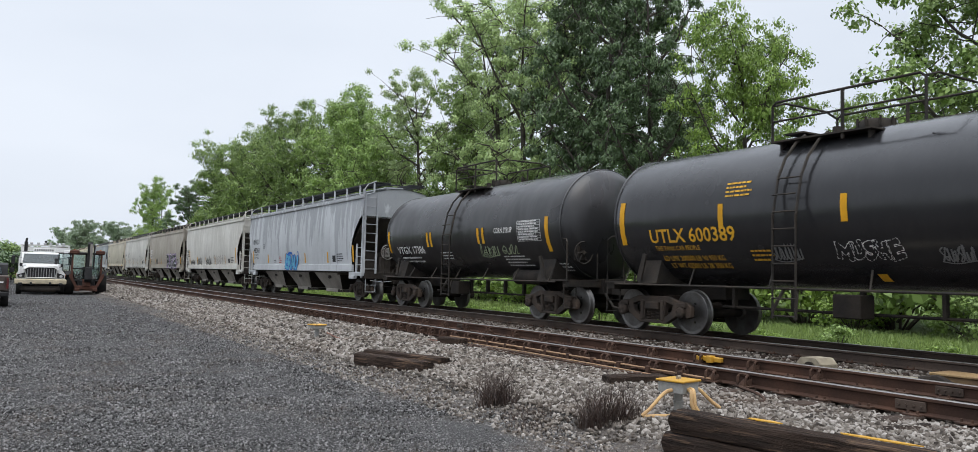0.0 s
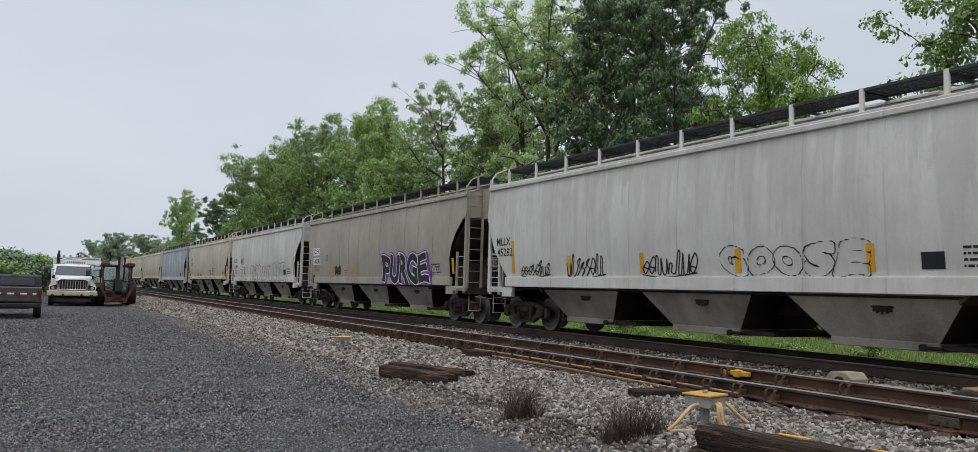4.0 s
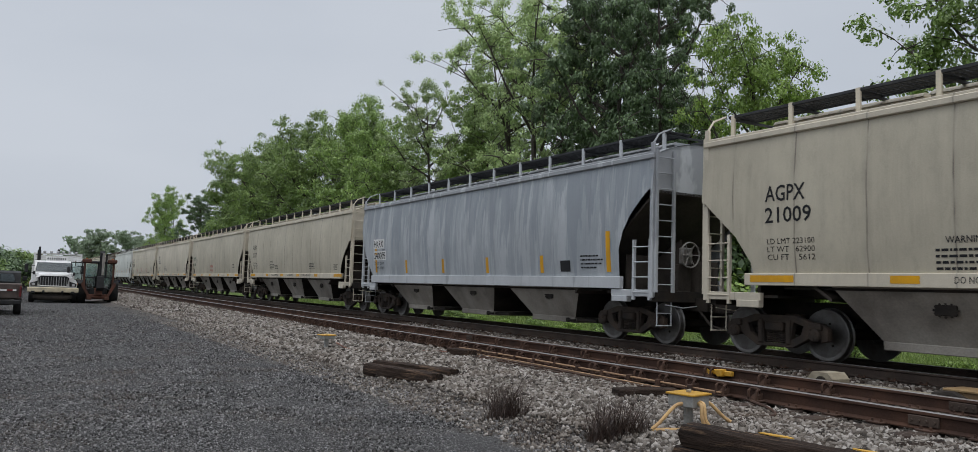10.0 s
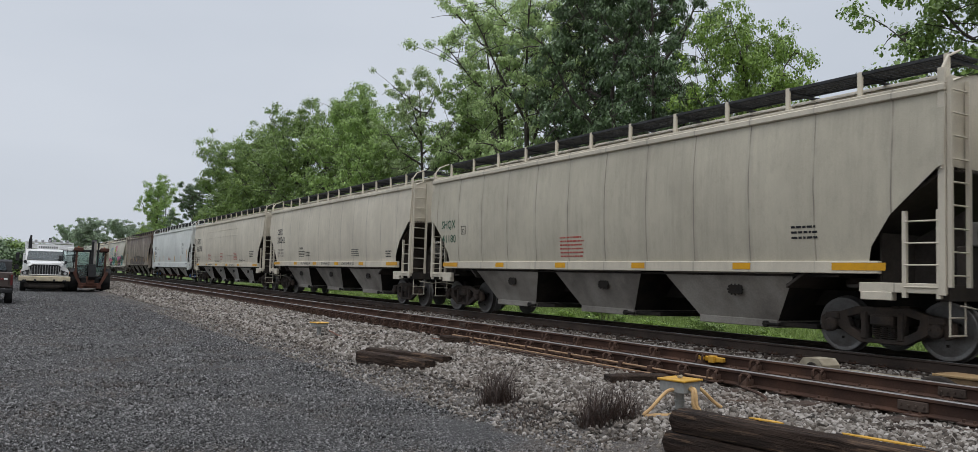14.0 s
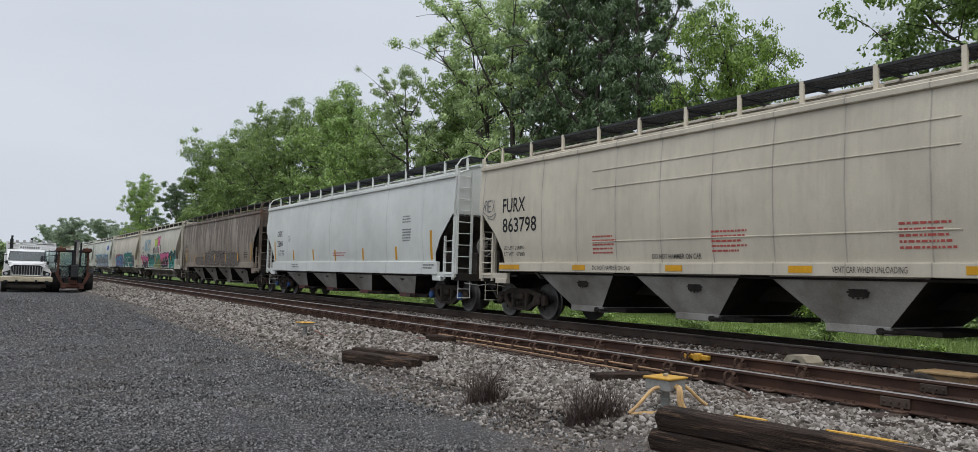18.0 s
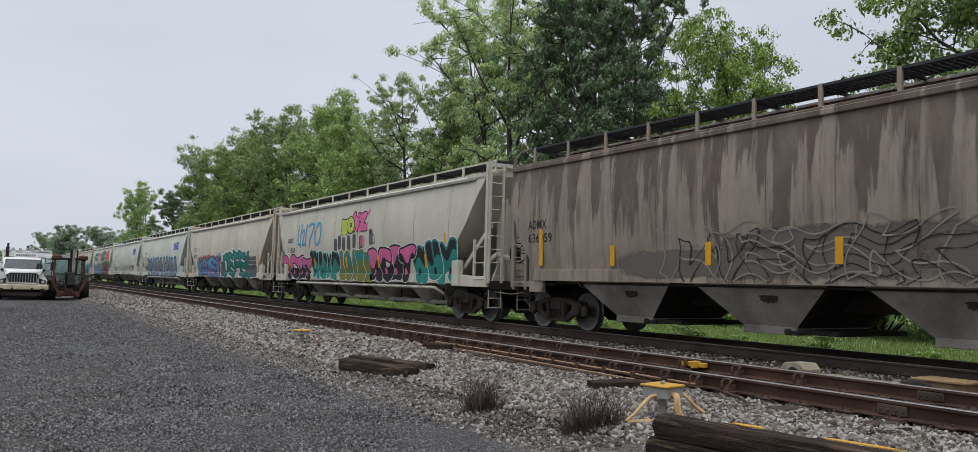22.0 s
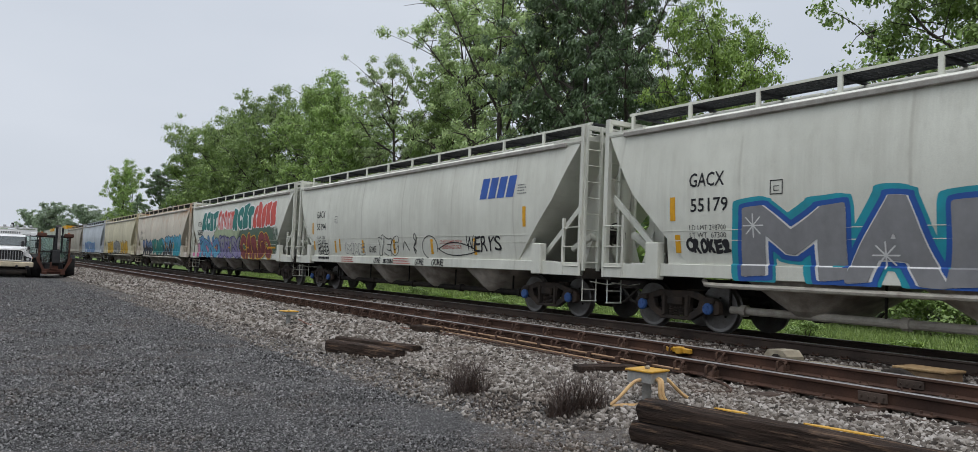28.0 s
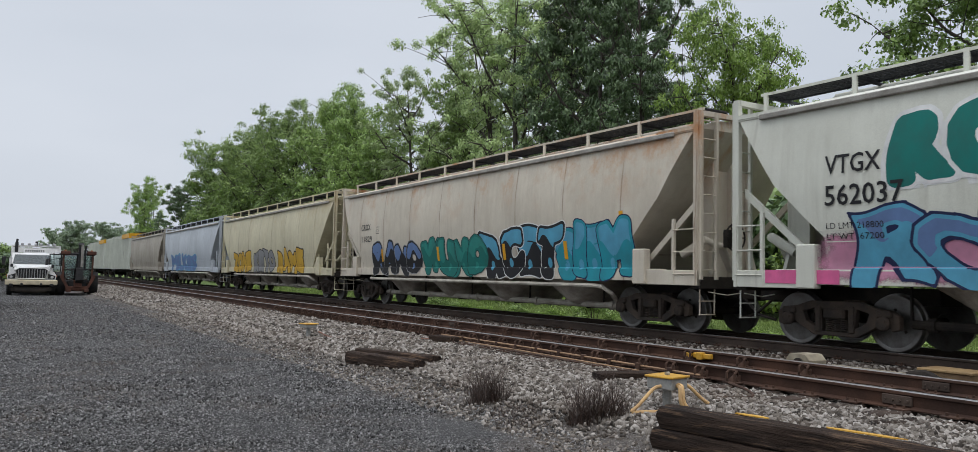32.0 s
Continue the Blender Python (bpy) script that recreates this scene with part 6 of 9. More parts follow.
car = flat_car("clean pale covered hopper car with slanted yellow reflectors", 204.88, 220.47, CLEAN_WHITE, 4, True, sill=(1.08, 1.48), pale_bays=True, gate=surface("red-spotted gate", (0.20, 0.05, 0.045), (0.06, 0.05, 0.045), 0.7))
marks(car, [("GISX", 7.31, 2.66, 0.25, 0.73), ("2260", 7.31, 2.20, 0.27, 0.77)], P, BLACK_INK, (7.19, 1.93, ["LD LMT 218300", "LT WT  67700"], 0.83), 0.15)
for y, z0, h in ((7.75, 1.55, 0.89), (5.15, 1.56, 0.43), (2.66, 1.55, 0.45), (0.23, 1.52, 0.43), (-2.45, 1.53, 0.44), (-5.16, 1.54, 0.44), (-7.60, 1.54, 0.9)):
    stripe(car, y, z0, z0 + h, 0.14, P)
bars(car, -5.74, 2.98, 0.6, 3, GREY_INK, P)
bars(car, -5.74, 2.55, 0.62, 5, GREY_INK, P)
plate_box(car, 5.72, 2.41, P)
bars(car, 0.4, 1.85, 1.6, 2, RED_INK, P)
bars(car, -7.2, 1.4, 0.7, 2, GREY_INK, lambda z: 1.588)
bars(car, 5.2, 1.38, 1.0, 2, GREY_INK, lambda z: 1.588)

car = flat_car("grimy brown covered hopper car with faded tags", 224.27, 239.94, BROWN, 4, trim=BROWN, sill=(1.18, 1.45), cut=ROUND_CUT)
stripes(car, lambda z: max(P(z), 1.588) + 0.008, 7.85, 0.9, 5)
marks(car, [("ADMX", 8.3, 2.45, 0.22, 0.75), ("636059", 8.3, 2.12, 0.22, 0.95)], P, BLACK_INK)
for y, z, w, h in ((5.2, 1.24, 4.4, 0.62), (2.6, 1.22, 5.2, 0.98), (-1.2, 1.22, 4.6, 0.84)):
    cloud(car, y, z, w, h, lambda z: max(P(z), 1.588), (0.13, 0.102, 0.080))
graffiti(car, "NESKER", 3.7, 1.26, 0.90, 8.2, FADED_TAG, FADED_TAG, lambda z: max(P(z), 1.588) + 0.005, seed=31, fat=0.04, edge=0.030, hollow=True, square=0.8, wave=0.15, overlap=1.2)
graffiti(car, "WNEKIS", 3.4, 1.24, 0.80, 7.8, BLACK_INK, BLACK_INK, lambda z: max(P(z), 1.588) + 0.005, seed=37, fat=0.02, edge=0.026, hollow=True, square=0.8, wave=0.15, overlap=1.2)
bars(car, -6.3, 2.0, 0.8, 4, BLACK_INK, P)

Q = round_side
car = round_car("cream covered hopper car with a band of bright graffiti", 244.15, 258.74, CREAM)
marks(car, [("CRDX", 7.16, 2.65, 0.20, 0.72), ("11838", 7.07, 2.21, 0.21, 0.86)], Q, BLACK_INK)
DIGITS = [[(0.02, 0.95), (0.0, 0.45), (0.05, 0.15), (0.2, 0.08), (0.35, 0.2)], [(0.42, 0.98), (0.36, 0.5), (0.34, 0.0)], [(0.55, 0.62), (0.66, 0.75), (0.78, 0.66), (0.74, 0.45), (0.58, 0.12), (0.62, 0.06), (0.86, 0.1)], [(1.06, 0.95), (1.02, 0.5), (0.98, 0.02)], [(1.30, 0.86), (1.55, 0.97), (1.92, 0.92), (1.80, 0.6), (1.55, 0.25), (1.46, 0.0)], [(2.50, 0.86), (2.28, 0.78), (2.14, 0.45), (2.24, 0.1), (2.5, 0.05), (2.76, 0.3), (2.80, 0.7), (2.62, 0.95), (2.36, 0.93)]]
for line in DIGITS:
    sprayed(car, line, 5.85, 2.46, 0.95, SKY_BLUE, Q, 0.055)
graffiti(car, "EO", 0.95, 2.80, 0.62, 1.05, LIME, BLACK_INK, Q, seed=42, fat=0.10, edge=0.045, overlap=1.25)
graffiti(car, "NZ", -0.05, 2.86, 0.68, 1.15, PINK, BLACK_INK, Q, seed=43, fat=0.12, edge=0.045, overlap=1.25)
for a, b in ((1.28, 0.62), (1.24, 0.16)):
    sprayed(car, [(a, b), (a + 0.08, b + 0.1)], -0.05, 2.86, 1.0, PINK, Q, 0.06)
scribble(car, -0.75, 2.35, 0.42, 0.42, PINK, Q, 47, 0.03, 3)
for y, z in ((1.75, 2.1), (1.35, 2.2), (0.95, 2.15), (0.45, 2.15), (-0.05, 2.2), (-0.65, 2.1), (-1.5, 2.3)):
    cloud(car, y, z, 0.34, 0.62, Q, (0.06, 0.06, 0.065))
tag(car, "VD", -1.55, 2.35, 0.36, 0.5, GREY_INK, Q, 44)
low_side = lambda z: max(Q(z), 1.522) if z < 1.32 else Q(z)
for word, y, w, h, fill, accent, sd in (("RCET", 7.73, 3.45, 1.02, BLACK_INK, PINK, 45), ("WUNP", 4.22, 3.0, 1.08, TEAL_LIGHT, BLACK_INK, 46), ("LOAKE", 1.15, 2.75, 1.12, OLIVE, TEAL_LIGHT, 47), ("RCET", -1.60, 3.2, 1.18, BLACK_INK, PINK, 48), ("WUM", -4.90, 2.5, 1.22, TEAL_LIGHT, BLACK_INK, 49)):
    graffiti(car, word, y, 1.05, h, w, fill, WHITE_INK, low_side, seed=sd, fat=0.15, edge=0.028, accent=accent, overlap=1.38, wave=0.06)
for y in (7.3, 3.9, 0.6, -2.2, -5.6):
    stripe(car, y, 1.52, 1.95, 0.13, lambda z: Q(z) + 0.012)
stripe(car, -6.83, 2.2, 2.55, 0.12, Q)

car = round_car("cream covered hopper car with teal and blue graffiti", 262.87, 277.44, CREAM_SPOT, pipes=False)
marks(car, [("TILX", 7.10, 2.66, 0.22, 0.65), ("56772", 7.06, 2.22, 0.22, 0.86)], Q, BLACK_INK)
plate_box(car, 5.9, 2.6, Q)
graffiti(car, "KOTER", 5.75, 1.06, 1.08, 4.9, DUSK_BLUE, NIGHT_BLUE, low_side, seed=51, fat=0.06, edge=0.045, square=0.7, wave=0.12, overlap=1.45, lean=0.15, accent=SKY_BLUE)
stripe(car, -4.6, 1.10, 2.15, 2.0, low_side, SLATE, "grey_patch")
stripe(car, 0.35, 1.10, 1.95, 0.9, low_side, SLATE, "grey_patch")
cloud(car, 6.5, 1.05, 6.4, 1.35, low_side, (0.50, 0.10, 0.09))
graffiti(car, "DEFEK", -0.30, 1.05, 1.30, 5.3, TEAL, NIGHT_GREEN, low_side, shadow=WHITE_INK, seed=52, fat=0.04, edge=0.035, glow=0.085, square=0.95, wave=0.085, overlap=1.06, lean=0.1, accent=TEAL_LIGHT)
scribble(car, 1.0, 2.0, 0.8, 0.5, BLUE_SPRAY, Q, 53, 0.014)
stripe(car, -6.92, 1.76, 2.6, 0.14, Q)
tag(car, "BILE", -7.75, 1.04, 0.19, 0.62, BLACK_INK, lambda z: 1.525, 56, 0.0)
bars(car, -8.45, 1.26, 0.35, 2, BLACK_INK, lambda z: 1.525, 0.11)
bars(car, -5.6, 1.75, 0.8, 4, BLACK_INK, Q)

for R, L, num in ((281.59, 296.4, "55179"), (300.51, 315.09, "55194")):
    big = R < 290
    car = round_car("greenish white covered hopper car with large blue graffiti" if big else "greenish white covered hopper car with thin black tags", R, L, SILVER_WHITE, True, pipes=big)
    marks(car, [("GACX", 6.63, 2.76, 0.26, 0.81), (num, 6.59, 2.29, 0.25, 0.86)], Q, BLACK_INK, (6.63, 1.94, ["LD LMT 218700", "LT WT  67300"], 0.84), 0.14)
    plate_box(car, 4.86, 2.52, Q)
    for y, z0, h in ((7.1, 2.13, 0.46), (7.0, 1.51, 0.35), (4.51, 1.47, 0.45), (-6.9, 2.13, 0.5)):
        stripe(car, y, z0, z0 + h, 0.13, Q)
    s = Shape()
    # maker's mark as plain slanted blocks
    for k in range(4):
        u = k * 0.40
        s.add(on_side([(u, 0), (u + 0.33, 0), (u + 0.43, 0.55), (u + 0.10, 0.55)], -4.95, 2.9, Q), [(0, 1, 2, 3)])
    part("logo", s.mesh("logo", LOGO_BLUE, fix=False), None, car, "blue slanted logo blocks")
    bars(car, -6.65, 3.2, 0.4, 4, GREY_INK, Q, 0.07)
    if big:
        graffiti(car, "CROKE!", 6.72, 1.52, 0.26, 1.0, BLACK_INK, BLACK_INK, Q, seed=61, fat=0.02, edge=0.008, overlap=0.95)
        graffiti(car, "MAIM HAU", 5.45, 1.05, 1.30, 11.4, WHITE_INK, BLUE_SPRAY, low_side, shadow=CYAN, seed=62, fat=0.07, edge=0.085, glow=0.055, square=0.7, wave=0.03, overlap=1.0, deep=(0.10, -0.05))
        graffiti(car, "MAIM HAU", 5.45, 1.05, 1.30, 11.4, SILVER, SILVER, lambda z: low_side(z) + 0.009, seed=62, fat=0.044, edge=0.0, square=0.7, wave=0.03, overlap=1.0)
        for y, z in ((5.2, 2.0), (2.9, 1.5), (1.0, 2.2), (-2.0, 1.5), (-5.2, 2.1)):
            for k in range(4):
                u, v = 0.2 * math.cos(k * math.pi / 4), 0.2 * math.sin(k * math.pi / 4)
                sprayed(car, [(-u, -v), (u, v)], y, z, 1.0, WHITE_INK, low_side, 0.012, 0.022 + 0.001 * k)
    else:
        graffiti(car, "GHEE", 6.62, 1.36, 0.42, 1.05, SILVER_WHITE, BLACK_INK, Q, seed=63, fat=0.06, edge=0.03, hollow=True, overlap=1.05)
        for y in (4.86, 2.44, 0.07, -2.36, -4.7):
            stripe(car, y + 0.07, 1.42, 1.86, 0.14, Q)
        graffiti(car, "MAE", 3.9, 1.36, 0.36, 1.6, GREY_INK, GREY_INK, Q, seed=64, fat=0.06, edge=0.02, hollow=True, overlap=1.1)
        tag(car, "GORE", 1.95, 1.44, 0.20, 0.55, BLACK_INK, Q, 65)
        graffiti(car, "YEC", 1.25, 1.36, 0.58, 1.45, SILVER_WHITE, BLACK_INK, Q, seed=66, fat=0.09, edge=0.028, hollow=True, overlap=1.1, wave=0.1)
        sprayed(car, [(0, 0.1), (0.12, 0.34), (0.28, 0.2), (0.4, 0.08)], -0.55, 1.45, 1.0, BLACK_INK, Q, 0.018)
        for line in ([(0.1, 0.0), (0.0, 0.2), (0.18, 0.35), (0.02, 0.5), (0.1, 0.62), (0.2, 0.45), (0.02, 0.22), (0.16, 0.08)],):
            sprayed(car, line, -1.25, 1.42, 1.0, BLACK_INK, Q, 0.018)
        # a drawn eye and a long leaf
        sprayed(car, [(0.45 * math.cos(a), 0.34 * math.sin(a)) for a in [radians(-20 + 25 * k) for k in range(12)]], -2.25, 1.62, 1.0, BLACK_INK, Q, 0.014)
        sprayed(car, [(0, 0.05), (0.6, 0.22), (1.3, 0.2), (2.0, 0.0), (1.2, -0.12), (0.5, -0.1), (0, 0.05)], -2.75, 1.52, 1.0, BLACK_INK, Q, 0.014)
        tag(car, "WERYS", -4.25, 1.50, 0.40, 1.7, BLACK_INK, Q, 67, 0.022)
        flat_face = lambda z: 1.525
        for y, w in ((1.55, 0.5), (-1.35, 0.55), (-2.35, 0.7)):
            tag(car, "GORE", y, 1.08, 0.19, w, BLACK_INK, flat_face, 68)
        tag(car, "BIG DOINK", 0.85, 1.09, 0.14, 0.75, BLACK_INK, flat_face, 69, 0.0)
        bars(car, 6.52, 1.27, 1.2, 1, BLACK_INK, flat_face, 0.2)
        for y, w in ((4.3, 1.15), (0.1, 1.15)):
            bars(car, y, 1.28, w, 3, RED_INK, flat_face, 0.075)
        letters(car, "DO NOT HAMMER ON CAR", -2.85, 1.72, 0.10, RED_INK, Q, 1.2, 0.006)
        letters(car, "(RUBBER MALLET ONLY)", -2.95, 1.58, 0.10, RED_INK, Q, 1.05, 0.006)

car = round_car("cream covered hopper car covered in teal and red graffiti", 319.16, 333.76, SILVER_WHITE, pipes=False)
marks(car, [("VTGX", 7.08, 2.84, 0.30, 0.93), ("562037", 7.08, 2.33, 0.32, 1.28)], lambda z: Q(z) + 0.012, BLACK_INK, (7.08, 1.95, ["LD LMT 218800", "LT WT  67200"], 0.95))
cloud(car, 7.5, 1.05, 4.9, 0.95, low_side, (0.62, 0.25, 0.38))
cloud(car, 3.4, 1.25, 6.0, 1.75, Q, (0.42, 0.50, 0.30), lift=0.0012)
cloud(car, -1.0, 1.05, 6.6, 1.75, low_side, (0.060, 0.125, 0.075), lift=0.0026)
for word, y, w, h, fill, sd, z in (("RCET", 5.95, 3.1, 1.06, TEAL, 71, 2.52), ("CROKE", 2.65, 2.95, 0.98, LIGHT_CORAL, 72, 2.58), ("RCET", -0.35, 3.35, 1.18, TEAL, 73, 2.50), ("CROKE", -3.75, 3.2, 1.16, CORAL, 74, 2.56)):
    graffiti(car, word, y, z, h, w, fill, WHITE_INK, Q, shadow=WHITE_INK, seed=sd, fat=0.115, edge=0.055, glow=0.02, overlap=1.14, wave=0.05, drip=fill is TEAL, accent=CORAL if fill is LIGHT_CORAL else None)
for word, y, w, fill, line, sd in (("RONO", 6.42, 3.9, SKY_BLUE, NIGHT_BLUE, 75), ("OBELISK", 2.55, 4.1, LILAC, NIGHT_BLUE, 76)):
    graffiti(car, word, y, 1.05, 1.08, w, fill, line, lambda q: low_side(q) + 0.004, seed=sd, fat=0.06, edge=0.045, square=0.85, overlap=1.42, wave=0.10, lean=0.1, accent=DUSK_BLUE if line is NIGHT_BLUE and fill is SKY_BLUE else SILVER)
graffiti(car, "CARGO", -1.71, 1.05, 1.14, 4.6, DARK_RED, GOLD, lambda q: low_side(q) + 0.004, seed=77, fat=0.10, edge=0.05, overlap=1.18, wave=0.07, accent=MAROON)
for y in (3.4, 0.6, -2.6, -5.9):
    stripe(car, y, 1.56, 1.64, 0.42 if y > -5 else 1.1, lambda z: Q(z) + 0.020)
scribble(car, -6.5, 1.12, 0.9, 0.20, WHITE_INK, lambda z: 1.525, 78, 0.016, 5)
stripe(car, 8.3, 1.06, 1.29, 1.4, lambda z: 1.525, PINK, "pink_coat")

car = round_car("rust-stained cream covered hopper car with teal graffiti", 338.02, 352.7, CREAM_RUST)
marks(car, [("CRDX", 6.87, 2.66, 0.21, 0.80), ("11829", 6.84, 2.23, 0.21, 0.9)], Q, BLACK_INK)
plate_box(car, 5.6, 2.5, Q)
for word, y, w, h, fill, line, accent, sd in (("RANO", 5.79, 3.4, 1.05, BLACK_INK, SILVER, DUSK_BLUE, 81), ("WUNO", 2.05, 3.5, 1.15, TEAL, NIGHT_GREEN, TEAL_LIGHT, 82), ("RCET", -1.54, 3.3, 1.25, BLACK_INK, WHITE_INK, SKY_BLUE, 83), ("SIEM", -4.80, 2.4, 1.25, CYAN, NIGHT_BLUE, SKY_BLUE, 84)):
    graffiti(car, word, y, 1.05, h, w, fill, line, low_side, seed=sd, fat=0.13, edge=0.026, accent=accent, overlap=1.36, wave=0.07)
for y in (5.2, 1.2, -2.4, -5.0):
    stripe(car, y, 1.52, 1.95, 0.13, lambda z: Q(z) + 0.012)
stripe(car, -6.94, 2.12, 2.55, 0.13, Q)

# the far tail of the train
car = round_car("yellowed cream covered hopper car with yellow graffiti", 356.98, 371.6, car_paint("yellowed cream car paint", (0.64, 0.59, 0.41), (0.26, 0.21, 0.14), 0.5, 0.5, 2.0, rust=0.5, rust_color=(0.45, 0.30, 0.12)))
for word, y, w, fill, sd in (("ZONE", 6.0, 3.4, GOLD, 91), ("KETO", 2.0, 3.4, SILVER, 92), ("RAME", -2.0, 3.6, GOLD, 93)):
    graffiti(car, word, y, 1.05, 1.05, w, fill, BLACK_INK, low_side, seed=sd, fat=0.09, edge=0.05)
car = round_car("pale blue-grey covered hopper car with blue graffiti", 375.8, 390.4, car_paint("blue-grey car paint", (0.52, 0.56, 0.60), (0.27, 0.28, 0.29), 0.5, 0.4, 2.0))
graffiti(car, "MILKES", 5.5, 1.05, 1.1, 8.5, DUSK_BLUE, SKY_BLUE, low_side, seed=94, fat=0.08, edge=0.05)
car = round_car("dull beige covered hopper car", 394.6, 409.2, TAUPE)


def box_car(R, L, tint):
    """A tall closed freight car with ribbed sides and a yellow roof end."""
    car = train_car("box_car", "tall pale green freight car with a yellow roof edge", R, L)
    E = (L - R) / 2 + 1.9
    s = Shape().box(-1.5, 1.5, -E, E, 1.05, 4.75, 0.03)
    part("body", s, tint, car)
    s = Shape()
    for i in range(34):
        y = -E + 0.4 + (2 * E - 0.8) * i / 33
        s.box(-1.56, -1.5, y - 0.05, y + 0.05, 1.1, 4.6)
        s.box(1.5, 1.56, y - 0.05, y + 0.05, 1.1, 4.6)
    part("side_post", s, tint, car)
    roof = [[(x, y, 4.76 + 0.2 * (1 - (x / 1.5) ** 2)) for x in (-1.52, -1.0, -0.4, 0.4, 1.0, 1.52)] for y in (-E, 0, E)]
    part("roof", Shape().grid(roof).mesh("roof", SILVER_WHITE, fix=False), None, car)
    s = Shape().box(-1.57, 1.57, -E - 0.02, -E + 5.5, 4.3, 4.8, 0.02)
    part("roof_edge", s, YELLOW, car, "yellow painted roof edge")
    part("center_sill", Shape().box(-0.35, 0.35, -E - 0.3, E + 0.3, 0.72, 1.04), UNDER, car)
    for sg in (-1, 1):
        coupler(car, sg * E, sg)
        bogie(car, sg * (L - R) / 2)
    return car


PALE_GREEN = car_paint("pale green white car paint", (0.60, 0.63, 0.56), (0.30, 0.30, 0.27), 0.5, 0.4, 1.2)
box_car(414.2, 430.5, PALE_GREEN)
box_car(436.3, 452.6, PALE_GREEN)
for R in (457.0, 473.0, 489.0, 505.0):
    car = train_car("tank_car", "plain black tank car far back in the train", R, R + 11.5)
    tank_body(car, 6.5, 1.5, 2.55, TANK_BLACK)
    tank_common(car, 11.5, 6.5, 1.5, 2.55, 0.6, (-1.2, 1.2), TANK_BLACK)
    bogie(car, -5.75)
    bogie(car, 5.75)


# ---- trees and shrubs behind the tracks ----
def leaf_material(name, light, dark):
    m, nt, n, l, b = nodes_of(name)
    rnd = n.new("ShaderNodeNewGeometry").outputs["Random Per Island"]
    c = mix(n, l, rnd, dark, light)
    vec = n.new("ShaderNodeTexCoord").outputs["Object"]
    c = mix(n, l, ramp(n, l, noise_tex(n, l, vec, 0.55, 3), 0.35, 0.7), c, mix(n, l, 0.5, dark, light), "MIX")
    hs = n.new("ShaderNodeHueSaturation")
    l.new(c, hs.inputs["Color"])
    l.new(maths(n, l, "ADD", maths(n, l, "MULTIPLY", n.new("ShaderNodeObjectInfo").outputs["Random"], 0.35), 0.85), hs.inputs["Value"])
    l.new(hs.outputs["Color"], b.inputs["Base Color"])
    b.inputs["Roughness"].default_value = 0.42
    b.inputs["Specular IOR Level"].default_value = 0.5
    tr = n.new("ShaderNodeBsdfTranslucent")
    l.new(hs.outputs["Color"], tr.inputs["Color"])
    ms = n.new("ShaderNodeMixShader")
    ms.inputs["Fac"].default_value = 0.16
    l.new(b.outputs[0], ms.inputs[1])
    l.new(tr.outputs[0], ms.inputs[2])
    l.new(ms.outputs[0], n["Material Output"].inputs["Surface"])
    return m


BARK = surface("grey brown bark", (0.085, 0.070, 0.058), (0.045, 0.037, 0.032), 0.9, 0, 3, 18, 0.6)
LEAF_MID = leaf_material("green leaves", (0.370, 0.520, 0.140), (0.058, 0.102, 0.030))
LEAF_DARK = leaf_material("dark green leaves", (0.200, 0.300, 0.130), (0.028, 0.052, 0.022))
LEAF_BRIGHT = leaf_material("fresh green leaves", (0.360, 0.520, 0.095), (0.060, 0.110, 0.022))
LEAF_AIRY = leaf_material("pale green leaves", (0.560, 0.690, 0.300), (0.160, 0.230, 0.090))
# distance haze is mixed into this leaf colour: paler and bluer green
LEAF_FAR = leaf_material("green leaves with painted haze", (0.360, 0.450, 0.290), (0.150, 0.200, 0.130))


def leaves_mesh(name, centres, radii, count, size, rng, material, droop=0.35):
    """Small bent leaves scattered in clumps."""
    centres, radii = np.asarray(centres), np.asarray(radii)
    share = radii ** 2.2 / np.sum(radii ** 2.2)
    pick = rng.choice(len(centres), count, p=share)
    d = rng.normal(size=(count, 3))
    d /= np.linalg.norm(d, axis=1)[:, None]
    r = radii[pick] * rng.random(count) ** 0.42 * rng.uniform(0.75, 1.25, count)
    c = centres[pick] + d * r[:, None] * np.array([1.1, 1.1, 0.62])
    nrm = d * 1.0 + rng.normal(size=(count, 3)) * 0.38 + np.array([0, 0, 0.55])
    nrm /= np.linalg.norm(nrm, axis=1)[:, None]
    t = np.cross(nrm, rng.normal(size=(count, 3)))
    t /= np.linalg.norm(t, axis=1)[:, None]
    t[:, 2] -= droop * rng.random(count)
    b = np.cross(nrm, t)
    s = size * (0.65 + 0.7 * rng.random(count))[:, None]
    v = np.empty((count, 4, 3))
    v[:, 0] = c - t * s * 0.62
    v[:, 1] = c + b * s * 0.40 - t * s * 0.05 + nrm * s * 0.10
    v[:, 2] = c + t * s * 0.62
    v[:, 3] = c - b * s * 0.40 - t * s * 0.05 + nrm * s * 0.10
    return quads_mesh(name, v, material)


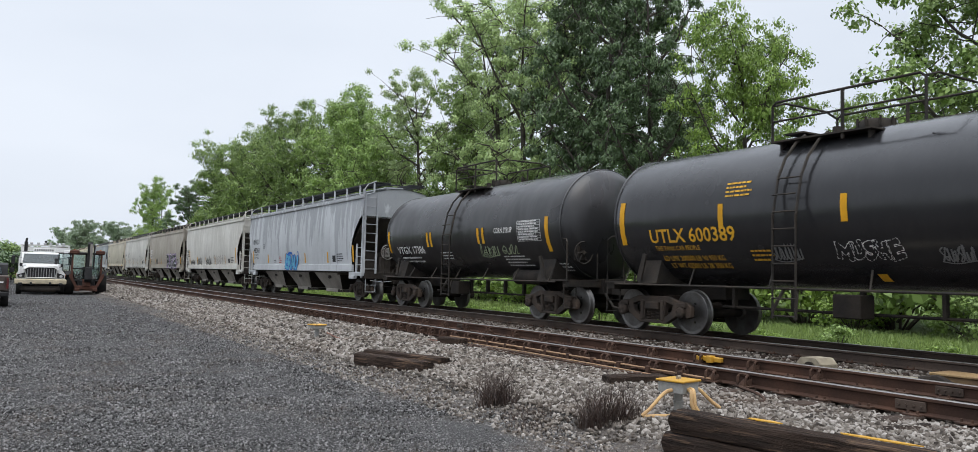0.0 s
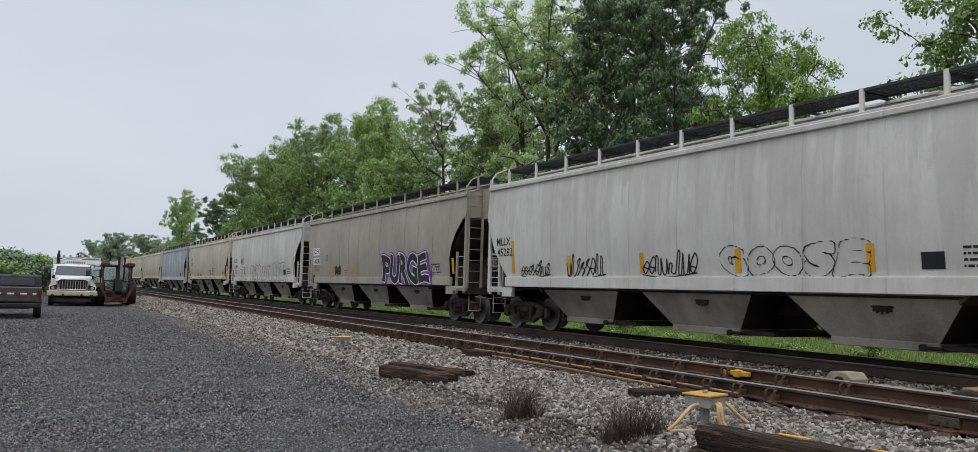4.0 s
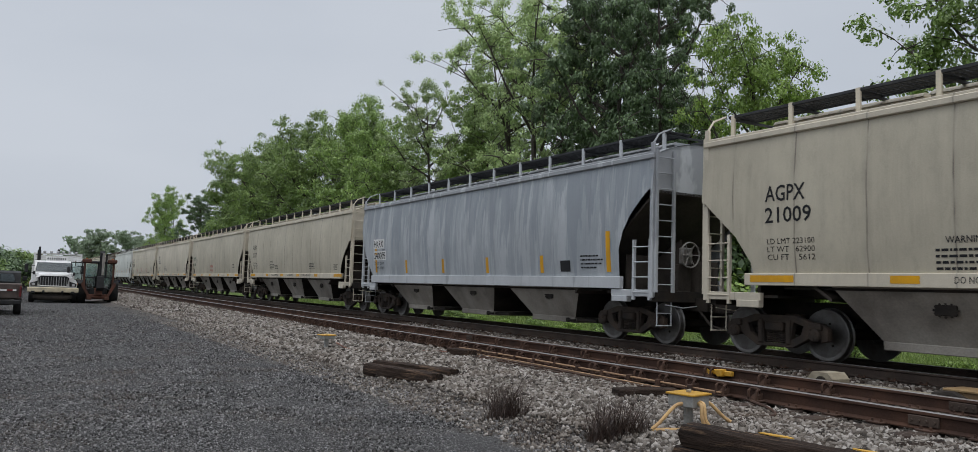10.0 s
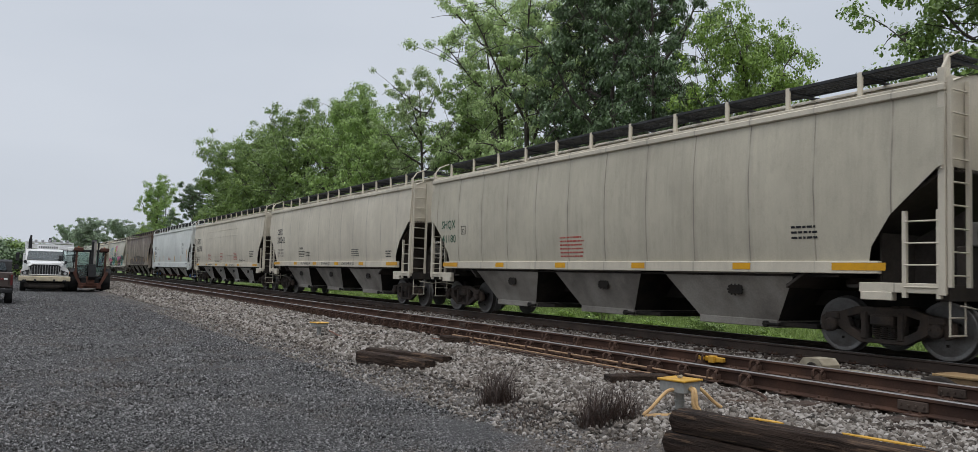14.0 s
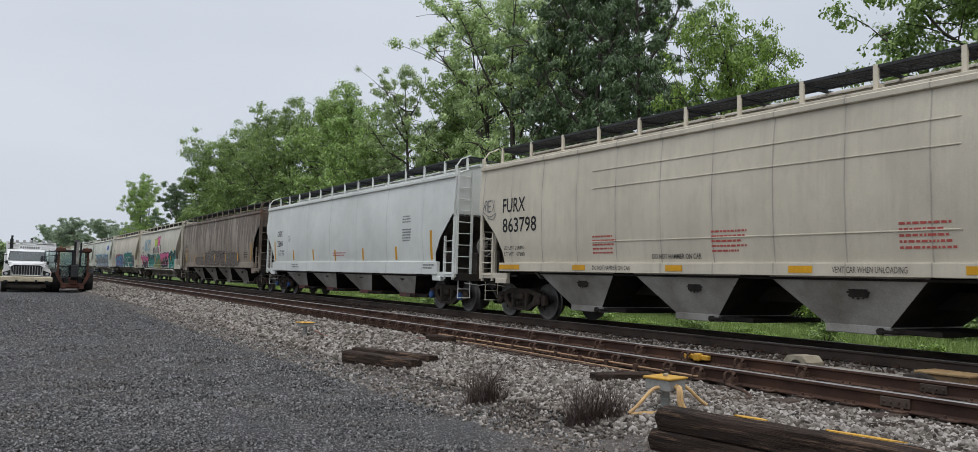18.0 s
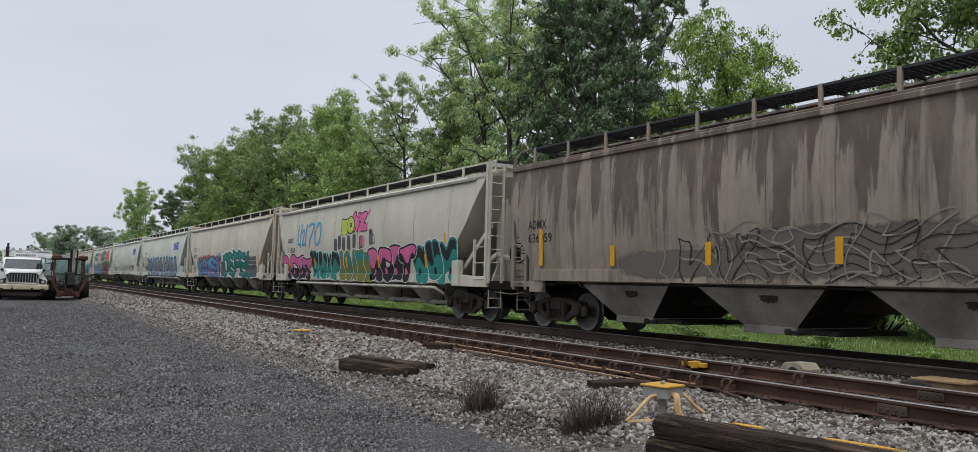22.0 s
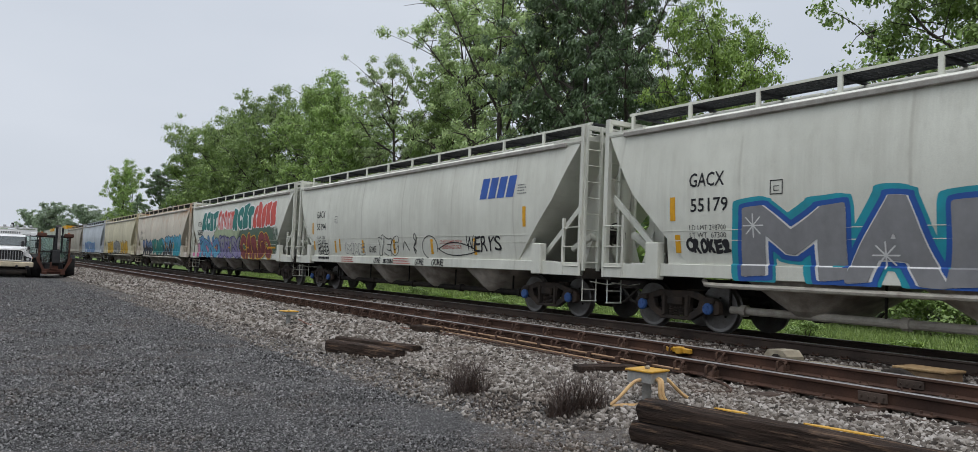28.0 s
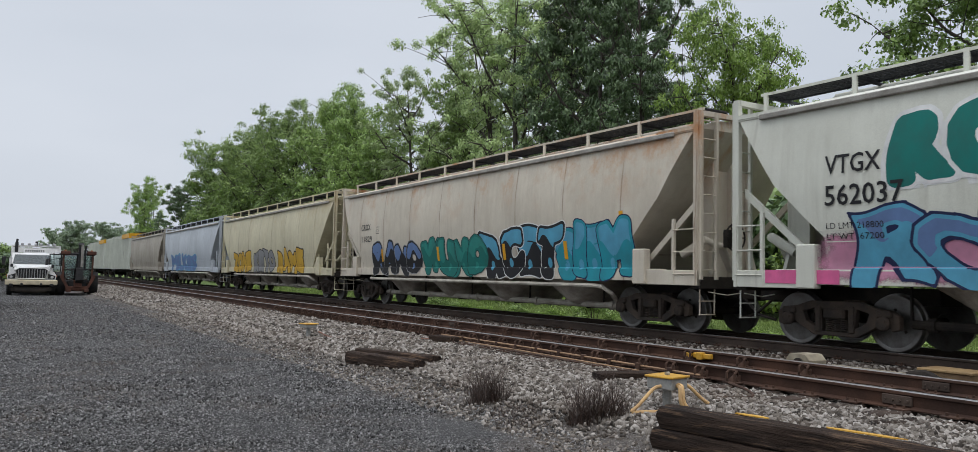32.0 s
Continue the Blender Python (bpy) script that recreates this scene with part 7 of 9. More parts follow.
def quads_mesh(name, v, material):
    n = len(v)
    me = bpy.data.meshes.new(name)
    me.vertices.add(n * 4)
    me.vertices.foreach_set("co", v.reshape(-1).astype(np.float32))
    me.loops.add(n * 4)
    me.loops.foreach_set("vertex_index", np.arange(n * 4, dtype=np.int32))
    me.polygons.add(n)
    me.polygons.foreach_set("loop_start", np.arange(0, n * 4, 4, dtype=np.int32))
    me.materials.append(material)
    me.update()
    me.validate()
    return me


def tree(seed, height, spread, leaf, count, label, bare=0.22, size=0.15, gaps=0.0, limbs_n=9, tall=1.0, clump=1.0):
    """A broadleaf tree: tapered trunk, forked limbs and clumped leaves."""
    rng = np.random.default_rng(seed)
    rnd = random.Random(seed)
    ob = thing("tree", pose(0, 0, 0), label, "tree", "trees behind the tracks")
    s = Shape()
    top = Vector((rnd.uniform(-0.6, 0.6), rnd.uniform(-0.6, 0.6), height * 0.86))
    trunk = [Vector((0, 0, -0.4)).lerp(top, t) + Vector((0.25 * math.sin(5 * t + seed), 0.25 * math.cos(4 * t + seed), 0)) * (t > 0) for t in [i / 9 for i in range(10)]]
    r0 = height * 0.018
    s.tube(trunk, [r0 * (1 - 0.9 * i / 9) + 0.015 for i in range(10)], 8)
    tips, radii = [], []
    branch = Shape()
    for k in range(limbs_n):
        f = bare + (0.92 - bare) * (k + 0.5) / limbs_n
        base = trunk[min(8, int(f * 9))].lerp(trunk[min(9, int(f * 9) + 1)], f * 9 % 1)
        a = k * 2.4 + rnd.uniform(-0.4, 0.4)
        reach = spread * (0.55 + 0.55 * math.sin(math.pi * min(0.98, 0.18 + 0.8 * (f - bare) / (1 - bare)))) * rnd.uniform(0.75, 1.15)
        rise = reach * rnd.uniform(0.45, 1.0) * tall
        end = base + Vector((math.cos(a) * reach, math.sin(a) * reach, rise))
        end.z = min(end.z, height * rnd.uniform(0.9, 1.0))
        mid = base.lerp(end, 0.5) + Vector((0, 0, -0.08 * reach)) + Vector((rnd.uniform(-0.3, 0.3), rnd.uniform(-0.3, 0.3), 0))
        pts = [base, base.lerp(mid, 0.5), mid, mid.lerp(end, 0.55) + Vector((0, 0, 0.1)), end]
        rb = r0 * (0.55 - 0.35 * f)
        branch.tube(pts, [rb, rb * 0.8, rb * 0.6, rb * 0.4, 0.015], 6)
        for j in range(24):
            g = 0.15 + 0.85 * (j + rnd.random()) / 24
            p = pts[min(3, int(g * 4))].lerp(pts[min(4, int(g * 4) + 1)], g * 4 % 1)
            q = p + Vector((rnd.gauss(0, 1), rnd.gauss(0, 1), rnd.gauss(0.2, 0.8))) * spread * (0.25 if clump < 1.2 else 0.19)
            q.z = min(q.z, height * 0.985)
            branch.tube([p, p.lerp(q, 0.5) + Vector((0, 0, 0.08)), q], [rb * 0.3, rb * 0.18, 0.01], 4)
            if rnd.random() > gaps:
                tips.append(q)
                radii.append(clump * spread * rnd.uniform(0.05, 0.125))
            if rnd.random() > 0.4 + gaps:
                tips.append(p + Vector((rnd.gauss(0, 0.5), rnd.gauss(0, 0.5), rnd.gauss(0.2, 0.4))))
                radii.append(clump * spread * rnd.uniform(0.05, 0.11))
    for j in range(6):
        tips.append(top + Vector((rnd.gauss(0, 0.12) * spread, rnd.gauss(0, 0.12) * spread, rnd.uniform(-0.1, 0.13) * height)))
        radii.append(spread * rnd.uniform(0.12, 0.2))
    part("trunk", s, BARK, ob)
    part("limb", branch, BARK, ob)
    part("crown", leaves_mesh("crown", [tuple(t) for t in tips], radii, count, size, rng, leaf), None, ob)
    return ob


def shrub(seed, height, spread, leaf, count, size=0.10):
    rng = np.random.default_rng(seed)
    rnd = random.Random(seed)
    ob = thing("shrub", pose(0, 0, 0), "leafy green shrub in the grass beside the tracks", "shrub", "shrubs beside the tracks")
    s = Shape()
    tips, radii = [], []
    for k in range(16):
        a, g = rnd.uniform(0, 2 * math.pi), rnd.random() ** 0.5
        q = Vector((math.cos(a) * g * spread, math.sin(a) * g * spread, height * (0.25 + 0.6 * rnd.random() * (1.1 - 0.5 * g))))
        s.tube([(0.1 * math.cos(a), 0.1 * math.sin(a), -0.1), (q.x * 0.5, q.y * 0.5, q.z * 0.6), q], [0.03, 0.02, 0.006], 4)
        tips.append(tuple(q))
        radii.append(spread * rnd.uniform(0.25, 0.45))
    part("stem", s, BARK, ob)
    part("foliage", leaves_mesh("foliage", tips, radii, count, size, rng, leaf), None, ob)
    return ob


def unscaled(ob):
    return Matrix.Diagonal([1.0 / v for v in ob.scale] + [1.0])


KINDS = {
    "airy": tree(3, 18.0, 5.2, LEAF_AIRY, 40000, "tall open tree with pale green leaves behind the tracks", 0.25, 0.125, 0.20, 12),
    "airy2": tree(8, 18.0, 4.4, LEAF_AIRY, 30000, "slender tree with pale green leaves and bare limbs", 0.3, 0.125, 0.25, 12),
    "dark": tree(5, 18.0, 5.0, LEAF_DARK, 66000, "tall dense dark green tree behind the tracks", 0.12, 0.14, 0.05, 14),
    "dark2": tree(12, 18.0, 4.2, LEAF_DARK, 58000, "tall dark green tree with drooping foliage", 0.1, 0.14, 0.08, 14),
    "bright": tree(6, 12.0, 3.6, LEAF_BRIGHT, 50000, "fresh green broadleaf tree behind the tracks", 0.12, 0.11, 0.0, 18, clump=1.25),
    "mid": tree(7, 18.0, 5.4, LEAF_MID, 50000, "full green tree in the row along the tracks", 0.08, 0.175, 0.0, 17, clump=1.5),
    "mid2": tree(9, 18.0, 4.8, LEAF_MID, 54000, "rounded green tree in the row along the tracks", 0.06, 0.165, 0.0, 19, clump=1.45),
    "far": tree(14, 18.0, 6.5, LEAF_FAR, 26000, "green tree far along the tracks, haze in its leaf colour", 0.04, 0.38, 0.0, 14, clump=1.5),
}
BASE_H = {"bright": 12.0}
USED = set()  # kinds whose first tree already stands
PLACES = [
    ("mid2", 24, 168, 19.5, 0.7), ("dark", 23, 126, 15.0, 0.85), ("mid", 24, 107, 19.2, 0.85), ("mid2", 26, 97, 18.0, 0.9), ("mid", 24, 88, 18.6, 0.85),
    ("mid2", 24, 76, 18.4, 0.85), ("mid", 25, 66, 17.0, 0.8), ("mid2", 24, 60, 16.6, 0.8), ("mid", 23, 54, 13.6, 0.75), ("airy2", 24, 49.6, 16.4, 0.7),
    ("mid2", 26, 46, 15.0, 0.8), ("airy", 25, 41.0, 19.0, 0.8), ("airy", 24, 36.5, 19.0, 0.72), ("dark2", 25, 33.0, 18.8, 0.62), ("dark", 24, 29.0, 18.8, 0.62),
    ("dark2", 23.5, 26.0, 17.0, 0.6), ("bright", 24, 21.4, 12.8, 0.62), ("bright", 26, 17.0, 8.6, 0.6), ("mid2", 23.5, 11.0, 14.0, 0.86), ("mid2", 24, 6.5, 14.0, 0.7),
    ("mid", 25, 1.0, 15.0, 0.7), ("dark", 30, 138, 16.0, 1.0), ("mid", 28, 116, 17.0, 0.9), ("mid2", 30, 70, 15.0, 0.9), ("mid", 30, 52, 13.0, 0.9), ("airy2", 28, 36, 15.0, 0.8), ("dark", 30, 31, 13.0, 0.7),
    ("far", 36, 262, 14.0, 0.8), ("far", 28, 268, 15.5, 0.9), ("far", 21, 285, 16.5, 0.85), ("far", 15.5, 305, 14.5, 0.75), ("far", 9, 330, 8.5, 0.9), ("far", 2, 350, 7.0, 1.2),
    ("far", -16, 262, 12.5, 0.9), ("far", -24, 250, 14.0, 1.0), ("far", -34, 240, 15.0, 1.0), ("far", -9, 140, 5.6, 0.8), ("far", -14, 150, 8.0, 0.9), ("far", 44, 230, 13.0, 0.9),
]
place_rnd = random.Random(4)
for kind, x, y, h, wide in PLACES:
    if kind != "far":
        # the row stands well behind the strip of lawn
        x, y, h = 1.3 * x, 1.3 * y, 1.3 * (h - 1.6) + 1.6
    k = h / BASE_H.get(kind, 18.0)
    m = pose(x, y, ground_z(x, y) - 0.05, 0, 0, place_rnd.uniform(0, 360)) @ Matrix.Diagonal((k * wide, k * wide, k, 1))
    if kind in USED:
        copy_thing(KINDS[kind], m @ unscaled(KINDS[kind]))
    else:
        KINDS[kind].matrix_basis = m
        USED.add(kind)

SHRUBS = [shrub(21, 2.2, 1.5, LEAF_MID, 3500, 0.11), shrub(22, 1.5, 1.2, LEAF_BRIGHT, 3000, 0.09), shrub(23, 3.0, 1.8, LEAF_DARK, 4000, 0.13)]
spots = [(26.5 + 0.9 * math.sin(i * 2.3), 3 + 5.2 * i, (1, 1, 0)[i % 3]) for i in range(24)] + [
         (-4.6, 62, 1), (-6.0, 66, 0), (-7.5, 70, 2), (-5.2, 74, 0), (-9.0, 76, 2), (-6.5, 84, 2), (-10, 92, 2), (-4.5, 96, 2), (-8, 104, 2), (-3.0, 112, 2), (-12, 118, 2),
         (-3.0, 78, 0), (-1.6, 86, 2), (-2.8, 94, 2), (-0.4, 98, 0), (-1.8, 104, 2), (0.8, 112, 2), (-4.0, 88, 2)]
WEEDS = [(16.6 + 1.7 * ((i * 0.618) % 1), 4 + 1.45 * i, 1 if i % 3 else 0) for i in range(26)]
HEDGE = [(28.5, 2 + 4.0 * i, 1 if i % 3 else 0) for i in range(22)] + [(31.5, 4 + 5.4 * i, 2) for i in range(16)]
seen = set()
for x, y, k in spots + HEDGE + WEEDS:
    big = 1.0 if x > 0 else (0.95 if y < 72 else 1.7)
    if x > 27.6:
        big = 2.3 if k else 2.8
    elif -4.2 < x < 2:
        big = 1.8
    elif 16 < x < 19:
        big = 0.24 + 0.2 * ((y * 0.37) % 1)
    m = pose(x, y, ground_z(x, y) - 0.05, 0, 0, place_rnd.uniform(0, 360)) @ Matrix.Scale(big * place_rnd.uniform(0.85, 1.2), 4)
    if k in seen:
        copy_thing(SHRUBS[k], m @ unscaled(SHRUBS[k]))
    else:
        SHRUBS[k].matrix_basis = m
        seen.add(k)


def grass_blades():
    """Grass behind the tracks and beside the yard."""
    rng = np.random.default_rng(31)
    out = []
    for x0, x1, y0, y1, n, h in ((15.7, 26.0, 2, 34, 60000, 0.17), (15.9, 26.0, 34, 80, 22000, 0.22), (-11, -4.8, 44, 75, 7000, 0.45)):
        x, y = rng.uniform(x0, x1, n), rng.uniform(y0, y1, n)
        z = np.array([ground_z(a, b) for a, b in zip(x, y)])
        a = rng.uniform(0, 2 * np.pi, n)
        hh = h * rng.uniform(0.4, 1.5, n)
        w = 0.018 * (1 + 2 * (y > 30))
        d = np.stack([np.cos(a), np.sin(a), np.zeros(n)], 1)
        lean = np.stack([rng.normal(0, 0.3, n), rng.normal(0, 0.3, n), np.ones(n)], 1) * hh[:, None]
        base = np.stack([x, y, z - 0.02], 1)
        ww = (w if np.ndim(w) else np.full(n, w))[:, None]
        out.append(np.stack([base - d * ww, base + d * ww, base + lean + d * ww * 0.2, base + lean - d * ww * 0.2], 1))
    return quads_mesh("grass", np.concatenate(out), leaf_material("grass blades", (0.30, 0.39, 0.11), (0.11, 0.17, 0.05)))


whole("grass", grass_blades(), None, "bright green uncut grass behind the tracks", "grass", kind="stuff")


# ---- ties, fastenings and small things along the near track ----
tie_rnd = random.Random(8)
TIES = new("track_ties")
tagged(TIES, "dark creosoted wooden ties under the near track", "railway ties", kind="structure")
tie_meshes = []
for k in range(4):
    s = Shape().box(-1.32 - 0.06 * k % 0.11, 1.30, -0.115, 0.115, -0.19, 0.0, 0.012)
    s.v = [(x + 0.01 * noise.noise((x * 3, k, y)), y + 0.008 * noise.noise((x * 5, k + 4, z)), z + 0.008 * noise.noise((x * 4, y * 4, k))) for x, y, z in s.v]
    tie_meshes.append(s.mesh("tie", TIE_WOOD))
for i in range(150):
    o = part("tie", tie_meshes[i % 4], None, TIES)
    o.location = (NEAR_RAIL + 0.7525 + tie_rnd.uniform(-0.06, 0.06), 1.6 + 0.53 * i, -0.188 + tie_rnd.uniform(-0.012, 0.006))
    o.rotation_euler = (0, 0, radians(tie_rnd.uniform(-1, 1)))
FAR_TIES = new("track_ties")
tagged(FAR_TIES, "dark wooden ties under the train's track", "railway ties", kind="structure")
for i in range(110):
    o = part("tie", tie_meshes[i % 4], None, FAR_TIES)
    o.location = (FAR_TRACK + tie_rnd.uniform(-0.05, 0.05), 1.4 + 0.53 * i, -0.19 + tie_rnd.uniform(-0.012, 0.004))

RUST_IRON = surface("rusty iron fastening", (0.085, 0.050, 0.035), (0.045, 0.030, 0.025), 0.85, 0.0, 6, 50, 0.4, spec=0.15)
s = Shape().box(-0.15, 0.0, -0.10, 0.10, 0.0, 0.022, 0.004)
s.prism([(-0.12, 0.02), (-0.10, 0.06), (-0.03, 0.10), (0.0, 0.10), (0.0, 0.02)], "y", -0.045, 0.045)
for sy in (-1, 1):
    s.tube([(-0.02, sy * 0.02, 0.10), (-0.05, sy * 0.035, 0.135), (-0.09, sy * 0.06, 0.15), (-0.125, sy * 0.065, 0.125), (-0.13, sy * 0.06, 0.06), (-0.13, sy * 0.06, 0.0)], 0.017, 6)
s.tube([(-0.09, -0.06, 0.15), (-0.10, 0.0, 0.165), (-0.09, 0.06, 0.15)], 0.017, 6)
brace_mesh = s.mesh("rail_brace", RUST_IRON)
s = Shape().box(-0.17, 0.17, -0.09, 0.09, 0.0, 0.02, 0.004)
for x in (-0.11, 0.11):
    for y in (-0.05, 0.05):
        s.ring((x, y, 0.02), (x, y, 0.05), 0.014, n=6)
plate_mesh = s.mesh("tie_plate", RUST_IRON)
FAST = new("rail_fastenings")
tagged(FAST, "rusty plates and spring clips that hold the rails", "rail fastenings", kind="structure")
for i in range(62):
    y = 1.6 + 0.53 * i
    for x in (NEAR_RAIL, NEAR_RAIL + 1.505, FAR_TRACK - 0.7525):
        o = part("tie_plate", plate_mesh, None, FAST)
        o.location = (x, y, -0.187)
    if 6.6 < y < 26:
        o = part("rail_brace", brace_mesh, None, FAST)
        o.location = (NEAR_RAIL - 0.055, y, -0.178)
    if 6.0 < y < 22 and i % 2 == 0:
        o = part("rail_brace", brace_mesh, None, FAST)
        o.location = (NEAR_RAIL + 1.505 - 0.055, y + 0.1, -0.178)
for x, y in ((NEAR_RAIL, 4.85), (NEAR_RAIL + 1.505, 5.3), (NEAR_RAIL, 19.0), (NEAR_RAIL + 1.505, 17.0)):
    s = Shape().box(x - 0.042, x - 0.012, y - 0.16, y + 0.16, -0.15, -0.05, 0.006)
    for k in range(4):
        s.ring((x - 0.042, y - 0.12 + 0.08 * k, -0.10), (x - 0.062, y - 0.12 + 0.08 * k, -0.10), 0.014, n=6)
    part("joint_bar", s, RAIL_OLD, FAST)

YELLOW_PAINT = surface("safety yellow paint", (0.62, 0.34, 0.03), (0.45, 0.24, 0.03), 0.5, 0, 6, 40, 0.1)
GREY_PLASTIC = surface("grey enamelled box", (0.30, 0.30, 0.28), (0.20, 0.20, 0.19), 0.5, 0, 6, 40, 0.05)
TAN_TUBE = surface("tan cable conduit", (0.56, 0.36, 0.15), (0.40, 0.25, 0.12), 0.55, 0, 5, 40, 0.05)
CREAM_METAL = surface("cream painted cast cover", (0.40, 0.355, 0.26), (0.19, 0.155, 0.11), 0.7, 0, 5, 40, 0.3)

s = Shape().box(9.36, 9.44, 8.72, 9.22, -0.125, -0.05, 0.01)
s.box(9.30, 9.42, 8.86, 8.96, -0.14, -0.03, 0.01)
s.box(9.31, 9.42, 9.08, 9.14, -0.13, -0.06, 0.008)
whole("rail_clamp", s, YELLOW_PAINT, "yellow painted steel clamp bolted to the rail", "rail clamp")


def junction_box(x, y, z, size, h0, h1, label, loops):
    ob = thing("junction_box", pose(x, y, z, 0, 0, 12), label, "junction box", "junction boxes on posts")
    s = Shape().ring((0, 0, -0.1), (0, 0, h0 + 0.02), 0.045, n=14)
    s.ring((0, 0, h0 * 0.55), (0, 0, h0 * 0.62), 0.056, n=14)
    part("post", s, GREY_PLASTIC, ob)
    part("box", Shape().box(-size / 2, size / 2, -size / 2, size / 2, h0, h1, 0.008), GREY_PLASTIC, ob)
    part("lid", Shape().box(-size / 2 - 0.02, size / 2 + 0.02, -size / 2 - 0.02, size / 2 + 0.02, h1, h1 + 0.022, 0.006), YELLOW_PAINT, ob, "yellow lid")
    part("latch", Shape().ring((-0.03, 0, h1 + 0.04), (0.03, 0, h1 + 0.04), 0.016, n=8).box(-0.015, 0.015, -0.02, 0.02, h1 + 0.02, h1 + 0.04), CREAM_METAL, ob)
    for pts in loops:
        part("conduit", Shape().tube(smooth_line(pts), 0.019, 8), TAN_TUBE, ob, "tan plastic conduit")
    return ob


def smooth_line(pts, n=8):
    """A rounded way through the points."""
    pts = [Vector(p) for p in pts]
    ext = [2 * pts[0] - pts[1]] + pts + [2 * pts[-1] - pts[-2]]
    out = []
    for a, b, c, d in zip(ext, ext[1:], ext[2:], ext[3:]):
        for i in range(n):
            t = i / n
            out.append(0.5 * ((2 * b) + (c - a) * t + (2 * a - 5 * b + 4 * c - d) * t * t + (3 * b - a - 3 * c + d) * t ** 3))
    return out + [pts[-1]]


junction_box(6.07, 6.23, -0.29, 0.30, 0.235, 0.35, "grey junction box with a yellow lid on a post", [
    [(-0.14, -0.02, 0.27), (-0.22, 0.02, 0.24), (-0.36, 0.10, 0.08), (-0.42, 0.14, 0.01), (-0.30, 0.05, 0.01), (-0.05, -0.12, 0.01), (0.12, -0.2, 0.01)],
    [(-0.05, -0.15, 0.28), (-0.10, -0.22, 0.26), (-0.12, -0.25, 0.12), (-0.04, -0.30, 0.02), (0.1, -0.36, 0.0)],
    [(-0.02, -0.15, 0.29), (-0.07, -0.23, 0.27), (-0.09, -0.27, 0.12), (0.0, -0.33, 0.02), (0.14, -0.4, 0.0)],
    [(0.14, -0.06, 0.28), (0.22, -0.12, 0.25), (0.36, -0.22, 0.10), (0.50, -0.32, 0.02), (0.75, -0.36, 0.02), (1.0, -0.4, 0.03)]])
junction_box(5.79, 16.8, -0.32, 0.27, 0.22, 0.29, "small junction box with a yellow lid on a post", [])
s = Shape().tube(smooth_line([(5.95, 16.6, -0.18), (6.05, 15.9, -0.26), (6.6, 14.9, -0.22), (7.3, 14.4, -0.19), (7.45, 13.4, -0.2), (7.2, 12.4, -0.2), (6.9, 12.2, -0.22)]), 0.014, 6)
whole("cable", s, surface("red brown cable", (0.22, 0.085, 0.05), None, 0.6), "red-brown cable lying on the ballast", "cable")
s = Shape().tube(smooth_line([(7.75, 6.9, -0.17), (7.5, 6.4, -0.18), (7.2, 6.1, -0.2), (6.9, 6.3, -0.22), (6.6, 5.9, -0.23)]), 0.018, 6)
whole("cable", s, RUST_IRON, "brown cable looped beside the rail", "cable")
TAN_ROD = surface("tan operating rod", (0.36, 0.22, 0.12), (0.20, 0.12, 0.07), 0.7)
for x, y0, y1, z, r, mt, lb in ((7.76, 7.4, 14.4, -0.115, 0.014, TAN_ROD, "tan steel rod along the near rail"), (7.62, 8.0, 13.8, -0.165, 0.012, TAN_ROD, "thin tan rod beside the rail"), (7.50, 8.2, 13.2, -0.175, 0.013, RUST_IRON, "rusty rod beside the rail"), (7.40, 9.3, 14.6, -0.185, 0.012, RUST_IRON, "rusty rod beside the rail")):
    s = Shape().tube(smooth_line([(x, y1, z), (x - 0.02, y1 * 0.6 + y0 * 0.4, z + 0.006), (x + 0.02, y0, z - 0.02)]), r, 8)
    whole("switch_rod", s, mt, lb, "switch rod", "rods of the switch")
for k in range(14):
    y = 7.45 + 0.53 * k
    s = Shape().box(-0.34, 0.28, -0.12, 0.12, -0.16, 0.0, 0.012)
    o = part("switch_tie", s, TIE_WOOD, TIES)
    o.location = (7.30 + 0.05 * math.sin(k * 2.1), y, -0.195)
for k in range(10):
    y = 7.9 + 0.62 * k
    part("rod_guide", Shape().box(7.44, 7.84, y, y + 0.05, -0.20, -0.175).box(7.72, 7.80, y - 0.01, y + 0.06, -0.19, -0.09, 0.008), RUST_IRON, FAST)

# switch machine between the tracks
ob = thing("switch_machine", pose(10.42, 7.3, -0.24), "cream painted switch machine between the tracks", "switch machine")
part("gear_case", Shape().box(-0.20, 0.22, -1.05, 0.30, 0, 0.10, 0.02), CREAM_METAL, ob)
part("gear_lid", Shape().box(-0.16, 0.19, -0.95, 0.18, 0.10, 0.125, 0.01), CREAM_METAL, ob)
s = Shape().prism([(0.38, 0.0), (0.38, 0.16), (0.46, 0.25), (0.72, 0.25), (0.84, 0.10), (0.84, 0.0)], "x", -0.10, 0.30)
part("motor_cover", s, CREAM_METAL, ob)
part("hand_crank_hub", Shape().ring((-0.10, 0.56, 0.11), (-0.13, 0.56, 0.11), 0.085, n=18), UNDER, ob)
part("foot_plate", Shape().box(-0.35, 0.3, 0.95, 1.5, 0, 0.07, 0.02).box(-0.2, 0.1, 1.5, 1.9, 0, 0.05, 0.01), CREAM_METAL, ob)
